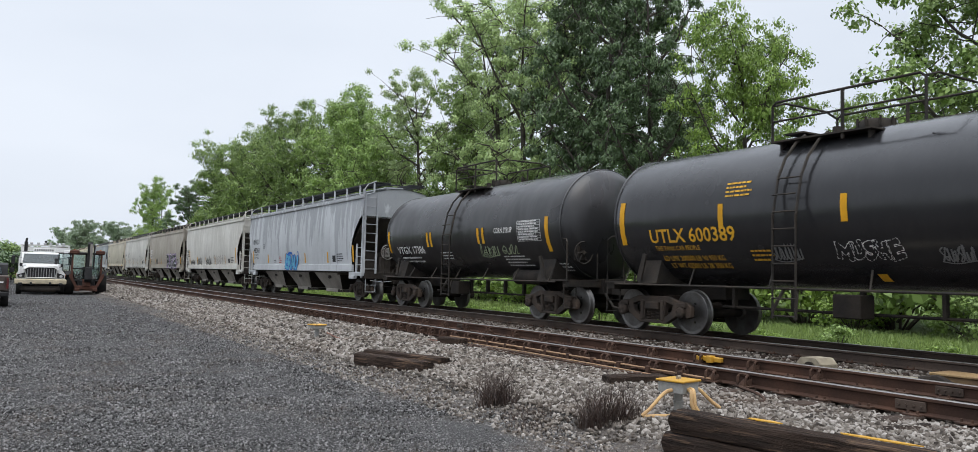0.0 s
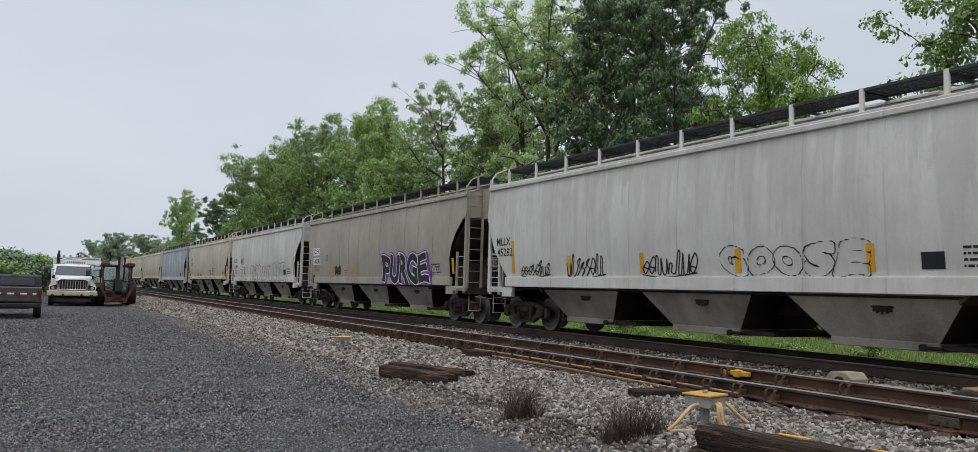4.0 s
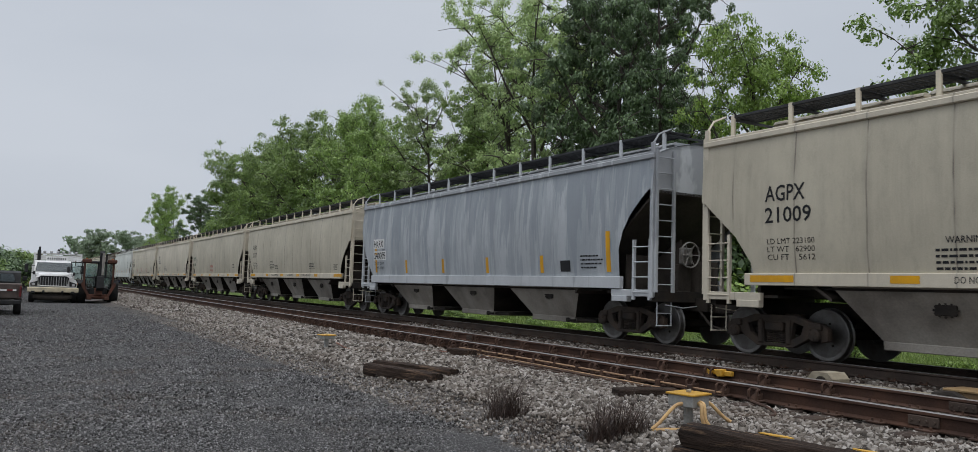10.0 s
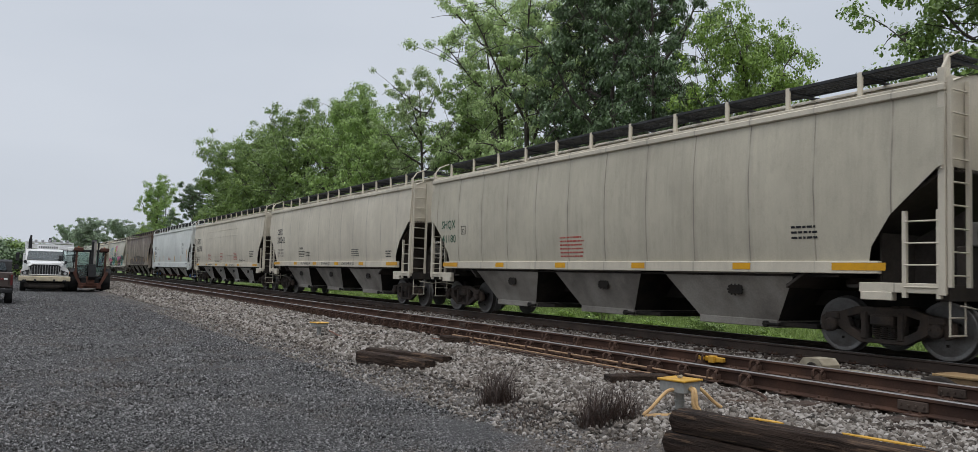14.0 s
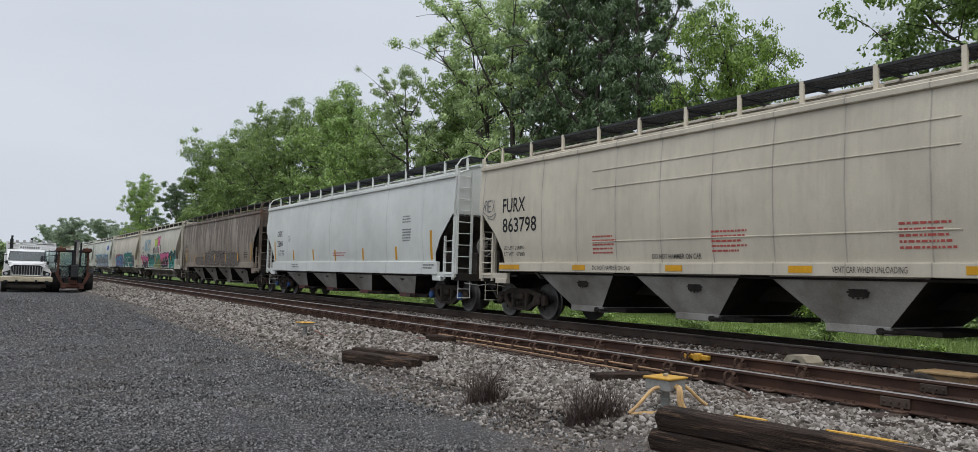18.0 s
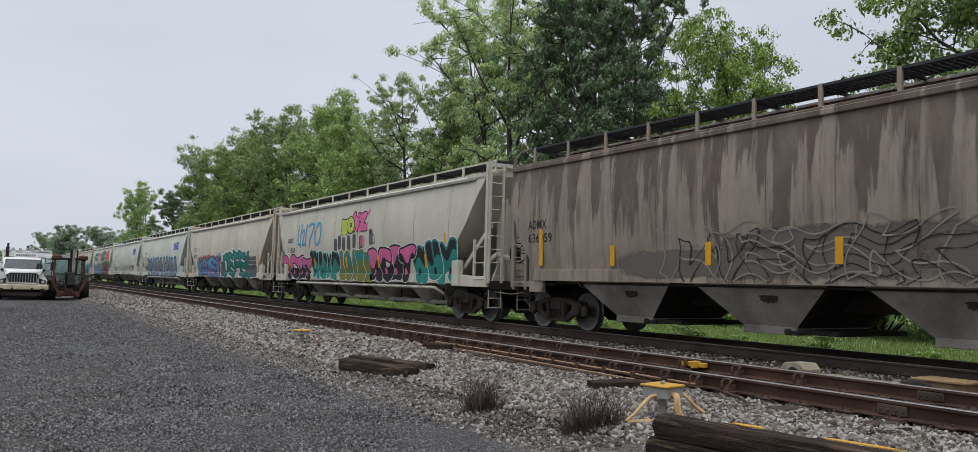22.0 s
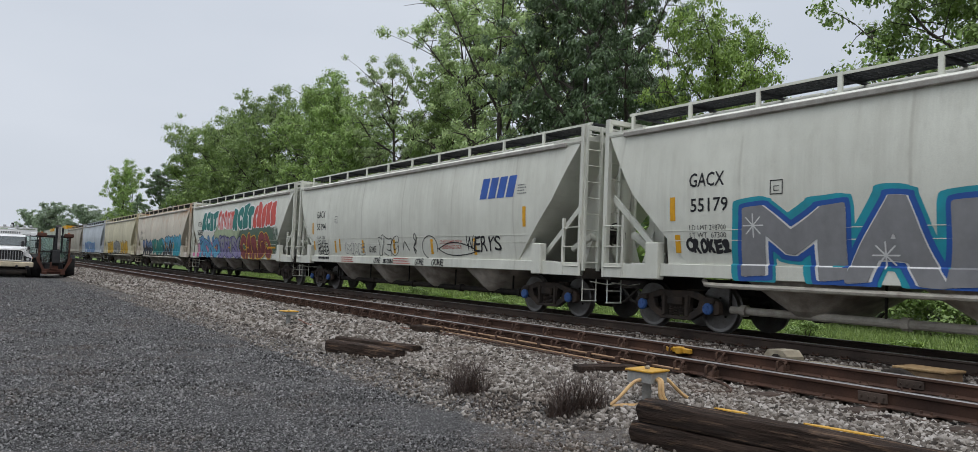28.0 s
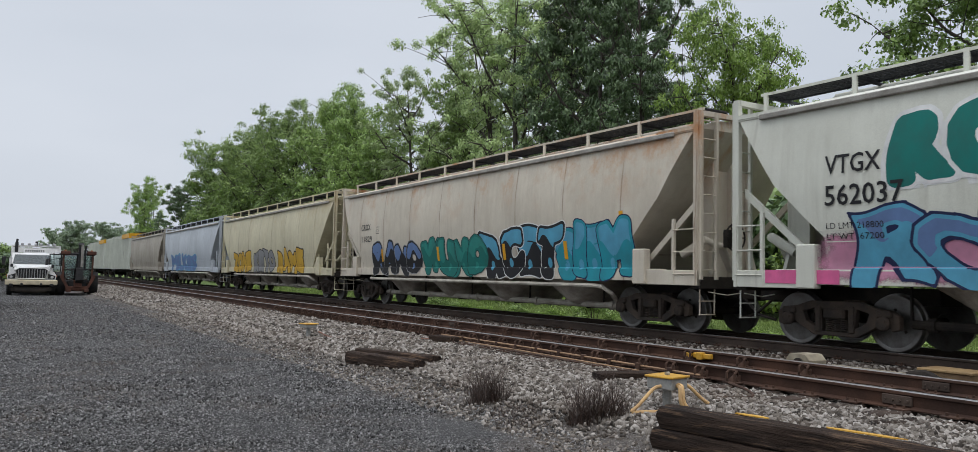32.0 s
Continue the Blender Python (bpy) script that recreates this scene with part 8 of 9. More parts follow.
s = Shape().tube(smooth_line([(0.0, -1.05, 0.1), (0.1, -1.25, 0.14), (0.0, -1.5, 0.08), (0.15, -1.7, 0.02)]), 0.06, 8)
part("cable_boot", s, UNDER, ob, "black rubber cable boot")
ob = thing("equipment_box", pose(10.95, 5.95, -0.27), "tan equipment box on the ballast between the tracks", "equipment box")
part("box", Shape().box(-0.22, 0.22, -0.38, 0.30, 0, 0.20, 0.01), surface("rusty tan steel", (0.26, 0.17, 0.085), (0.16, 0.09, 0.05), 0.7), ob)
part("lid", Shape().box(-0.25, 0.25, -0.41, 0.33, 0.20, 0.235, 0.008), surface("ochre lid", (0.30, 0.20, 0.09), (0.18, 0.11, 0.05), 0.7), ob, "ochre lid")


# loose timbers
def timber(x, y, z, ln, w, h, turn, label, patches=()):
    s = Shape()
    n, side = 36, 5
    loop = []
    for a, b in (((-1, 0), (1, 0)), ((1, 0), (1, 1)), ((1, 1), (-1, 1)), ((-1, 1), (-1, 0))):
        loop += [(a[0] + (b[0] - a[0]) * q / side, a[1] + (b[1] - a[1]) * q / side) for q in range(side)]
    k = len(loop)
    vs = []
    for i in range(n + 1):
        t = -ln / 2 + ln * i / n
        worn = 1 - 0.10 * max(0.0, abs(2 * i / n - 1) - 0.9) * 10
        for p, v in loop:
            round_off = 1 - 0.09 * abs(p) ** 6 * abs(2 * v - 1) ** 6
            u, q = p * w / 2 * worn * round_off, h * (0.5 + (v - 0.5) * round_off)
            crack = -0.016 * max(0.0, noise.noise((t * 1.1, u * 34, q * 34 + x)) - 0.25) / 0.5
            vs.append((u * (1 + crack * 6) + 0.014 * noise.noise((t * 4, u * 9, q * 9 + x)), t + 0.03 * noise.noise((u * 14, q * 14, i // (n - 1) + y)) * (i in (0, n)), q + (crack if v > 0.5 else 0) + 0.013 * noise.noise((t * 5 + 7, u * 9, q * 6)) * (v > 0.3)))
    fs = [(i * k + j, i * k + (j + 1) % k, (i + 1) * k + (j + 1) % k, (i + 1) * k + j) for i in range(n) for j in range(k)]
    fs += [tuple(range(k)), tuple(range(n * k, n * k + k))]
    s.add(vs, fs)
    ob = whole("railway_tie", s, TIE_BIG, label, "railway tie", "loose timbers by the track", m=pose(x, y, z, 0, 0, turn))
    for u, t, lu, lt in patches:
        b = Shape()
        ring = [(u + lu * math.cos(a) * (1 + 0.5 * noise.noise((a * 2, t, u))), t + lt * math.sin(a) * (1 + 0.5 * noise.noise((a * 2, u, t + 5))), h + 0.012) for a in [2 * math.pi * i / 14 for i in range(14)]]
        b.add(ring + [(p[0], p[1], h + 0.004) for p in ring], [tuple(range(14))] + [(i, (i + 1) % 14, 14 + (i + 1) % 14, 14 + i) for i in range(14)])
        part("paint_mark", b, YELLOW_PAINT, ob, "splash of yellow paint")
    return ob


def timber_material():
    m, nt, n, l, b = nodes_of("split creosoted timber")
    vec = n.new("ShaderNodeTexCoord").outputs["Object"]
    grain = noise_tex(n, l, scaled(n, l, vec, 14, 0.8, 14), 2.5, 6, 0.7)
    big = noise_tex(n, l, scaled(n, l, vec, 3, 0.9, 3), 1.6, 4)
    c = mix(n, l, ramp(n, l, grain, 0.3, 0.7), (0.010, 0.008, 0.007), (0.080, 0.055, 0.042))
    c = mix(n, l, ramp(n, l, big, 0.45, 0.7), c, (0.026, 0.021, 0.019))
    raw = noise_tex(n, l, scaled(n, l, vec, 10, 0.7, 10), 1.7, 5, 0.75)
    c = mix(n, l, ramp(n, l, raw, 0.55, 0.68), c, (0.17, 0.11, 0.072))
    l.new(c, b.inputs["Base Color"])
    b.inputs["Specular IOR Level"].default_value = 0.1
    b.inputs["Roughness"].default_value = 0.9
    bump(n, l, maths(n, l, "ADD", grain, maths(n, l, "MULTIPLY", big, 1.5)), b, 1.0, 0.045)
    return m


TIE_BIG = timber_material()
for cx, cy, ln, w, h, a in ((7.35, 13.55, 0.55, 0.28, 0.16, 20), (7.05, 8.0, 0.85, 0.26, 0.11, 75), (7.2, 5.45, 0.6, 0.16, 0.035, 88), (7.0, 6.5, 0.55, 0.14, 0.035, 70), (7.3, 4.45, 0.7, 0.18, 0.04, 86), (7.15, 5.95, 0.5, 0.12, 0.03, 96)):
    s = Shape().box(-w / 2, w / 2, -ln / 2, ln / 2, -0.1, h, 0.015)
    s.v = [(x + 0.012 * noise.noise((x * 9, y * 9, cx)), y, z + 0.012 * noise.noise((x * 9, y * 7, cy))) for x, y, z in s.v]
    whole("timber_block", s, TIE_BIG, "dark weathered timber block beside the rail", "timber", "loose timbers by the track", m=pose(cx, cy, ground_z(cx, cy), 0, 0, a))

timber(5.30, 11.75, -0.405, 1.76, 0.25, 0.20, 13.5, "dark weathered railway tie lying on the gravel")
timber(5.66, 12.05, -0.385, 1.80, 0.25, 0.20, 19, "dark weathered railway tie beside another")
timber(5.36, 3.95, -0.22, 2.7, 0.27, 0.19, 9.5, "dark split railway tie on top of another", [(0.10, 0.55, 0.03, 0.16), (0.11, -0.35, 0.035, 0.28)])
timber(5.33, 3.98, -0.42, 2.75, 0.27, 0.20, 9.0, "dark railway tie under another at the gravel's edge")


def dead_tuft(x, y, spread, height, n, seed):
    """Dry stems that bend and fork a little."""
    rng = np.random.default_rng(seed)
    a, g = rng.uniform(0, 2 * np.pi, n), rng.random(n) ** 0.6 * spread
    p = np.stack([x + g * np.cos(a), y + 0.6 * g * np.sin(a), np.full(n, ground_z(x, y) - 0.02)], 1)
    hh = height * rng.uniform(0.3, 1.1, n)
    way = np.stack([rng.normal(0, 0.25, n), rng.normal(0, 0.25, n), np.ones(n)], 1)
    b = rng.uniform(0, 2 * np.pi, n)
    d = np.stack([np.cos(b), np.sin(b), np.zeros(n)], 1) * 0.0055
    out = []
    for k in range(4):
        q = p + way * (hh / 4)[:, None]
        out.append(np.stack([p - d, p + d, q + d * 0.75, q - d * 0.75], 1))
        tip = q + (way + rng.normal(0, 0.55, (n, 3))) * (hh / 7)[:, None]
        out.append(np.stack([q - d * 0.6, q + d * 0.6, tip + d * 0.3, tip - d * 0.3], 1))
        p, d = q, d * 0.75
        way = way + rng.normal(0, 0.22, (n, 3)) * np.array([1, 1, 0.2])
    return quads_mesh("dead_weed", np.concatenate(out), DEAD)


DEAD = leaf_material("dry brown stems", (0.095, 0.062, 0.048), (0.026, 0.019, 0.017))
for x, y, sp, h, n, sd in ((5.02, 8.10, 0.26, 0.38, 260, 1), (5.22, 6.50, 0.24, 0.38, 260, 2), (5.52, 6.42, 0.22, 0.36, 130, 3), (4.75, 7.0, 0.3, 0.07, 120, 4), (5.4, 14.5, 0.5, 0.08, 200, 5), (5.0, 7.4, 0.35, 0.10, 90, 6)):
    whole("dead_weed", dead_tuft(x, y, sp, h, n, sd), None, "tuft of dry dark brown weeds in the gravel", "weed", "dry weeds in the gravel")


# ---- loose stones ----
def stone_material(name, cols):
    m, nt, n, l, b = nodes_of(name)
    rnd = n.new("ShaderNodeNewGeometry").outputs["Random Per Island"]
    r = n.new("ShaderNodeValToRGB")
    els = r.color_ramp.elements
    els[0].color, els[1].color = (*cols[0], 1), (*cols[-1], 1)
    for i, c in enumerate(cols[1:-1]):
        els.new((i + 1) / (len(cols) - 1)).color = (*c, 1)
    l.new(rnd, r.inputs["Fac"])
    vec = n.new("ShaderNodeTexCoord").outputs["Object"]
    c = mix(n, l, 0.5, r.outputs["Color"], ramp(n, l, noise_tex(n, l, vec, 45, 3), 0.3, 0.7, (0.5, 0.48, 0.46, 1), (1, 1, 1, 1)), "MULTIPLY")
    stain = ramp(n, l, noise_tex(n, l, vec, 0.8, 5, 0.65), 0.5, 0.72)
    c = mix(n, l, maths(n, l, "MULTIPLY", stain, 0.45), c, (0.12, 0.085, 0.06))
    l.new(c, b.inputs["Base Color"])
    b.inputs["Roughness"].default_value = 0.85
    b.inputs["Specular IOR Level"].default_value = 0.25
    return m


def stones(name, areas, seed, material, label):
    """Angular stones strewn over strips of ground: (x0, x1, y0, y1, count, size)."""
    rng = np.random.default_rng(seed)
    cube = np.array([(x, y, z) for x in (-1, 1) for y in (-1, 1) for z in (-1, 1)], float) * 0.5
    quad = np.array([(0, 1, 3, 2), (4, 6, 7, 5), (0, 4, 5, 1), (2, 3, 7, 6), (0, 2, 6, 4), (1, 5, 7, 3)])
    vs, fs, o = [], [], 0
    for x0, x1, y0, y1, n, size in areas:
        px, py = rng.uniform(x0, x1, n), y0 + (y1 - y0) * rng.random(n) ** 1.35
        pz = np.array([ground_z(a, b) for a, b in zip(px, py)])
        sc = size * rng.uniform(0.55, 1.35, n)
        shape = cube[None] * (1 + rng.normal(0, 0.22, (n, 8, 3))) * np.array([1.35, 0.85, 0.62])
        q = rng.normal(size=(n, 4))
        q /= np.linalg.norm(q, axis=1)[:, None]
        w, x, y, z = q.T
        R = np.stack([np.stack([1 - 2 * (y * y + z * z), 2 * (x * y - z * w), 2 * (x * z + y * w)], 1), np.stack([2 * (x * y + z * w), 1 - 2 * (x * x + z * z), 2 * (y * z - x * w)], 1), np.stack([2 * (x * z - y * w), 2 * (y * z + x * w), 1 - 2 * (x * x + y * y)], 1)], 1)
        p = np.einsum("nij,nkj->nki", R, shape) * sc[:, None, None]
        p += np.stack([px, py, pz + sc * rng.uniform(0.05, 0.35, n)], 1)[:, None, :]
        vs.append(p.reshape(-1, 3))
        fs.append((quad[None] + (o + 8 * np.arange(n))[:, None, None]).reshape(-1, 4))
        o += 8 * n
    v, f = np.concatenate(vs), np.concatenate(fs)
    me = bpy.data.meshes.new(name)
    me.vertices.add(len(v))
    me.vertices.foreach_set("co", v.reshape(-1).astype(np.float32))
    me.loops.add(len(f) * 4)
    me.loops.foreach_set("vertex_index", f.reshape(-1).astype(np.int32))
    me.polygons.add(len(f))
    me.polygons.foreach_set("loop_start", np.arange(0, len(f) * 4, 4, dtype=np.int32))
    me.materials.append(material)
    me.update()
    return whole(name, me, None, label, "stones", kind="stuff")


BALLAST = stone_material("pale ballast stone", [(0.028, 0.023, 0.019), (0.105, 0.089, 0.074), (0.180, 0.158, 0.136), (0.270, 0.245, 0.217), (0.43, 0.40, 0.365)])
GRAVEL = stone_material("dark grey gravel stone", [(0.030, 0.029, 0.029), (0.085, 0.083, 0.082), (0.150, 0.147, 0.145), (0.215, 0.211, 0.208), (0.36, 0.35, 0.345)])
stones("ballast_stones", [(5.3, 7.75, 2.6, 12, 27000, 0.042), (5.1, 7.75, 12, 32, 17000, 0.056), (8.1, 9.4, 3, 20, 8000, 0.042), (9.6, 12.2, 3, 26, 15000, 0.048), (14.0, 16.2, 3, 22, 5000, 0.05), (4.3, 5.6, 3, 30, 9000, 0.028), (5.0, 7.7, 32, 70, 7000, 0.07)], 5, BALLAST, "grey brown angular ballast stones along the tracks")
stones("gravel_stones", [(-1.5, 4.9, 3.2, 9, 40000, 0.014), (-3.0, 4.9, 9, 20, 34000, 0.018), (-4.0, 4.9, 20, 48, 12000, 0.026)], 6, GRAVEL, "dark grey crushed gravel of the yard")


# ---- vehicles in the yard ----
def glass(name, tint, clear=0.92):
    m, nt, n, l, b = nodes_of(name)
    b.inputs["Base Color"].default_value = (*tint, 1)
    b.inputs["Roughness"].default_value = 0.05
    b.inputs["Transmission Weight"].default_value = clear
    return m


WINDOW = glass("vehicle glass", (0.70, 0.84, 0.82))
WINDSHIELD = glass("dark windscreen glass", (0.12, 0.15, 0.16), 0.5)
CHROME = surface("dull chrome", (0.45, 0.45, 0.45), (0.25, 0.25, 0.25), 0.3, 0.9)
TYRE = surface("black tyre rubber", (0.020, 0.020, 0.020), (0.035, 0.033, 0.030), 0.9, spec=0.15)
TRUCK_WHITE = surface("white truck paint", (0.72, 0.72, 0.71), (0.55, 0.54, 0.52), 0.4, 0, 1.5, 30, 0.03)
TRUCK_CREAM = surface("cream bumper paint", (0.60, 0.52, 0.36), (0.40, 0.34, 0.24), 0.6, 0, 3)
DARK_TRIM = surface("dark trim", (0.022, 0.022, 0.023), (0.04, 0.04, 0.04), 0.6, spec=0.15)
LAMP_GLASS = surface("headlamp glass", (0.55, 0.56, 0.57), (0.30, 0.30, 0.30), 0.15, 0.3)
AMBER = surface("amber lens", (0.55, 0.16, 0.02), None, 0.3)
RED_LENS = surface("red lens", (0.16, 0.012, 0.012), None, 0.3)
ORANGE_RUST = surface("faded orange paint", (0.115, 0.050, 0.034), (0.055, 0.032, 0.026), 0.8, spec=0.2)
RUSTY_BED = surface("rusty brown truck bed", (0.085, 0.065, 0.055), (0.050, 0.035, 0.030), 0.8)


def tyre(parent, x, y, r, w, hub):
    s = Shape().turn([(r * 0.55, -w / 2), (r * 0.93, -w / 2), (r, -w * 0.35), (r, w * 0.35), (r * 0.93, w / 2), (r * 0.55, w / 2)], "x", 28)
    o = part("wheel", s, TYRE, parent)
    o.location = (x, y, r)
    h = part("hub", Shape().turn([(0.03, -w / 2 - 0.01), (r * 0.5, -w / 2 + 0.02), (r * 0.56, -w / 2), (r * 0.56, w / 2), (r * 0.5, w / 2 - 0.02), (0.03, w / 2 + 0.01)], "x", 18), hub, o)
    return o


# white service truck, its front towards the camera (local -y)
CRANE_BROWN = surface("brown crane paint", (0.13, 0.075, 0.05), (0.07, 0.045, 0.035), 0.7)
ob = thing("service_truck", pose(1.78, 55, ground_z(1.72, 55), 0, 0, -2), "white service truck with a cream bumper and a lamp rack", "truck")
cab = Shape().prism([(0.55, 0.9), (0.55, 1.75), (1.35, 1.84), (1.62, 2.44), (1.8, 2.55), (3.1, 2.55), (3.1, 0.75), (1.1, 0.75)], "x", -1.10, 1.10)
part("cab", cab, TRUCK_WHITE, ob)
s = Shape().add([(-0.72, -0.02, 0.95), (0.72, -0.02, 0.95), (0.90, -0.10, 1.52), (0.78, -0.02, 1.70), (-0.78, -0.02, 1.70), (-0.90, -0.10, 1.52), (-1.02, 1.4, 0.95), (1.02, 1.4, 0.95), (1.08, 1.4, 1.60), (0.95, 1.4, 1.86), (-0.95, 1.4, 1.86), (-1.08, 1.4, 1.60)], [(0, 1, 2, 3, 4, 5)] + [(i, (i + 1) % 6, 6 + (i + 1) % 6, 6 + i) for i in range(6)] + [(6, 7, 8, 9, 10, 11)])
part("hood", s, TRUCK_WHITE, ob)
for sx in (-1, 1):
    s = Shape().prism([(sx * 0.70, 0.92), (sx * 1.26, 0.92), (sx * 1.28, 1.22), (sx * 1.16, 1.40), (sx * 0.86, 1.52), (sx * 0.80, 1.40)], "y", 0.06, 1.25)
    part("fender", s, TRUCK_WHITE, ob)
    lamp = part("headlamp", Shape().prism([(sx * 0.86, 0.99), (sx * 1.20, 0.99), (sx * 1.24, 1.16), (sx * 0.84, 1.30)], "y", -0.01, 0.06), DARK_TRIM, ob)
    part("lens", Shape().ring((sx * 1.06, -0.01, 1.09), (sx * 1.06, -0.03, 1.09), 0.085, n=12), LAMP_GLASS, lamp)
    part("turn_signal", Shape().box(min(sx * 1.27, sx * 1.31), max(sx * 1.27, sx * 1.31), 0.1, 0.25, 1.1, 1.22, 0.01), AMBER, ob)
    part("mirror", Shape().box(min(sx * 1.42, sx * 1.62), max(sx * 1.42, sx * 1.62), 1.3, 1.4, 1.78, 2.30, 0.04).tube([(sx * 1.08, 1.5, 2.2), (sx * 1.5, 1.36, 2.24)], 0.02, 6).tube([(sx * 1.08, 1.5, 1.75), (sx * 1.5, 1.36, 1.85)], 0.02, 6), DARK_TRIM, ob)
    part("hood_mirror", Shape().box(min(sx * 1.0, sx * 1.14), max(sx * 1.0, sx * 1.14), 0.4, 0.46, 1.66, 1.86, 0.03).tube([(sx * 0.9, 0.6, 1.55), (sx * 1.07, 0.43, 1.7)], 0.015, 6), DARK_TRIM, ob)
    tyre(ob, sx * 1.13, 0.75, 0.50, 0.30, CHROME)
    tyre(ob, sx * 1.0, 5.6, 0.50, 0.5, CHROME)
    part("tow_hook", Shape().box(sx * 0.5 - 0.06, sx * 0.5 + 0.06, -0.47, -0.40, 0.56, 0.74, 0.02), DARK_TRIM, ob)
    part("step_plate", Shape().box(sx * 1.05 - 0.1, sx * 1.05 + 0.1, -0.47, -0.40, 0.56, 0.70, 0.02), DARK_TRIM, ob)
part("windscreen", Shape().add([(-1.03, 1.33, 1.90), (1.03, 1.33, 1.90), (0.96, 1.60, 2.42), (-0.96, 1.60, 2.42), (-1.03, 1.28, 1.90), (1.03, 1.28, 1.90), (0.96, 1.55, 2.43), (-0.96, 1.55, 2.43)], [(0, 1, 2, 3), (7, 6, 5, 4), (4, 5, 1, 0), (6, 7, 3, 2), (5, 6, 2, 1), (7, 4, 0, 3)]), WINDSHIELD, ob)
s = Shape().prism([(-0.72, 0.99), (-0.84, 1.50), (-0.66, 1.62), (0.66, 1.62), (0.84, 1.50), (0.72, 0.99)], "y", -0.13, -0.02)
gr = part("grille", s, DARK_TRIM, ob)
for k in range(11):
    x = -0.70 + 0.14 * k
    part("grille_bar", Shape().box(x - 0.02, x + 0.02, -0.16, -0.12, 1.02, 1.58 - 0.10 * abs(x), 0.006), CHROME, gr)
part("grille_frame", Shape().tube([(-0.72, -0.14, 1.0), (-0.84, -0.14, 1.50), (-0.66, -0.14, 1.62), (0.66, -0.14, 1.62), (0.84, -0.14, 1.50), (0.72, -0.14, 1.0), (-0.72, -0.14, 1.0)], 0.03, 6), TRUCK_WHITE, gr)
part("bumper", Shape().box(-1.36, 1.36, -0.42, -0.14, 0.62, 0.92, 0.04), TRUCK_CREAM, ob, "cream steel bumper")
part("rail_gear", Shape().box(-1.05, 1.05, -0.3, 0.3, 0.25, 0.5, 0.03).ring((-0.8, -0.2, 0.3), (0.8, -0.2, 0.3), 0.16, n=12), UNDER, ob)
part("chassis", Shape().box(-0.45, 0.45, 0.2, 7.0, 0.5, 0.78).box(-1.0, 1.0, 1.4, 1.6, 0.35, 0.75), UNDER, ob)
part("utility_body", Shape().box(-1.28, 1.28, 3.2, 7.4, 0.8, 2.3, 0.04), TRUCK_WHITE, ob)
part("tool_box", Shape().box(1.20, 1.72, 2.9, 3.5, 0.95, 1.45, 0.03), TRUCK_CREAM, ob)
part("side_cabinet", Shape().box(1.18, 1.66, 3.0, 3.3, 1.5, 2.75, 0.02), TRUCK_WHITE, ob)
part("headache_rack", Shape().box(-1.15, 1.5, 3.12, 3.18, 2.95, 3.05, 0.01).box(-1.2, -1.1, 3.1, 3.2, 0.8, 3.05).box(1.42, 1.52, 3.1, 3.2, 0.8, 3.05).box(-1.1, 1.45, 3.14, 3.17, 2.6, 2.9), TRUCK_WHITE, ob)
board = part("sign_board", Shape().box(-0.52, 0.70, 2.2, 2.26, 2.56, 2.80, 0.01), TRUCK_WHITE, ob)
for k in range(9):
    part("letter_bar", Shape().box(-0.44 + 0.12 * k, -0.36 + 0.12 * k, 2.185, 2.197, 2.62, 2.74), GREY_INK, board)
for x in (-0.62, -0.25, 0.12, 0.42, 0.8, 1.15):
    part("work_lamp", Shape().box(x - 0.08, x + 0.08, 3.0, 3.12, 3.04, 3.18, 0.02).ring((x, 2.99, 3.11), (x, 3.0, 3.11), 0.05, n=8), LAMP_GLASS, ob)
part("exhaust_stack", Shape().tube([(-0.92, 3.15, 1.0), (-0.92, 3.15, 3.2), (-0.90, 3.2, 3.42)], 0.065, 10).ring((-0.92, 3.15, 2.6), (-0.92, 3.15, 3.2), 0.1, n=10), DARK_TRIM, ob)
part("beacon", Shape().ring((0.16, 3.1, 3.04), (0.16, 3.1, 3.30), 0.09, 0.07, 12), DARK_TRIM, ob)
part("crane_post", Shape().box(0.78, 1.45, 3.2, 3.7, 2.3, 2.92, 0.04), CRANE_BROWN, ob, "brown crane post")
part("crane_boom", Shape().box(0.9, 1.25, 3.4, 6.5, 2.4, 2.75, 0.03), CRANE_BROWN, ob)
part("hose_reel", Shape().ring((-1.15, 3.4, 2.75), (-0.75, 3.4, 2.75), 0.26, n=16), CRANE_BROWN, ob)

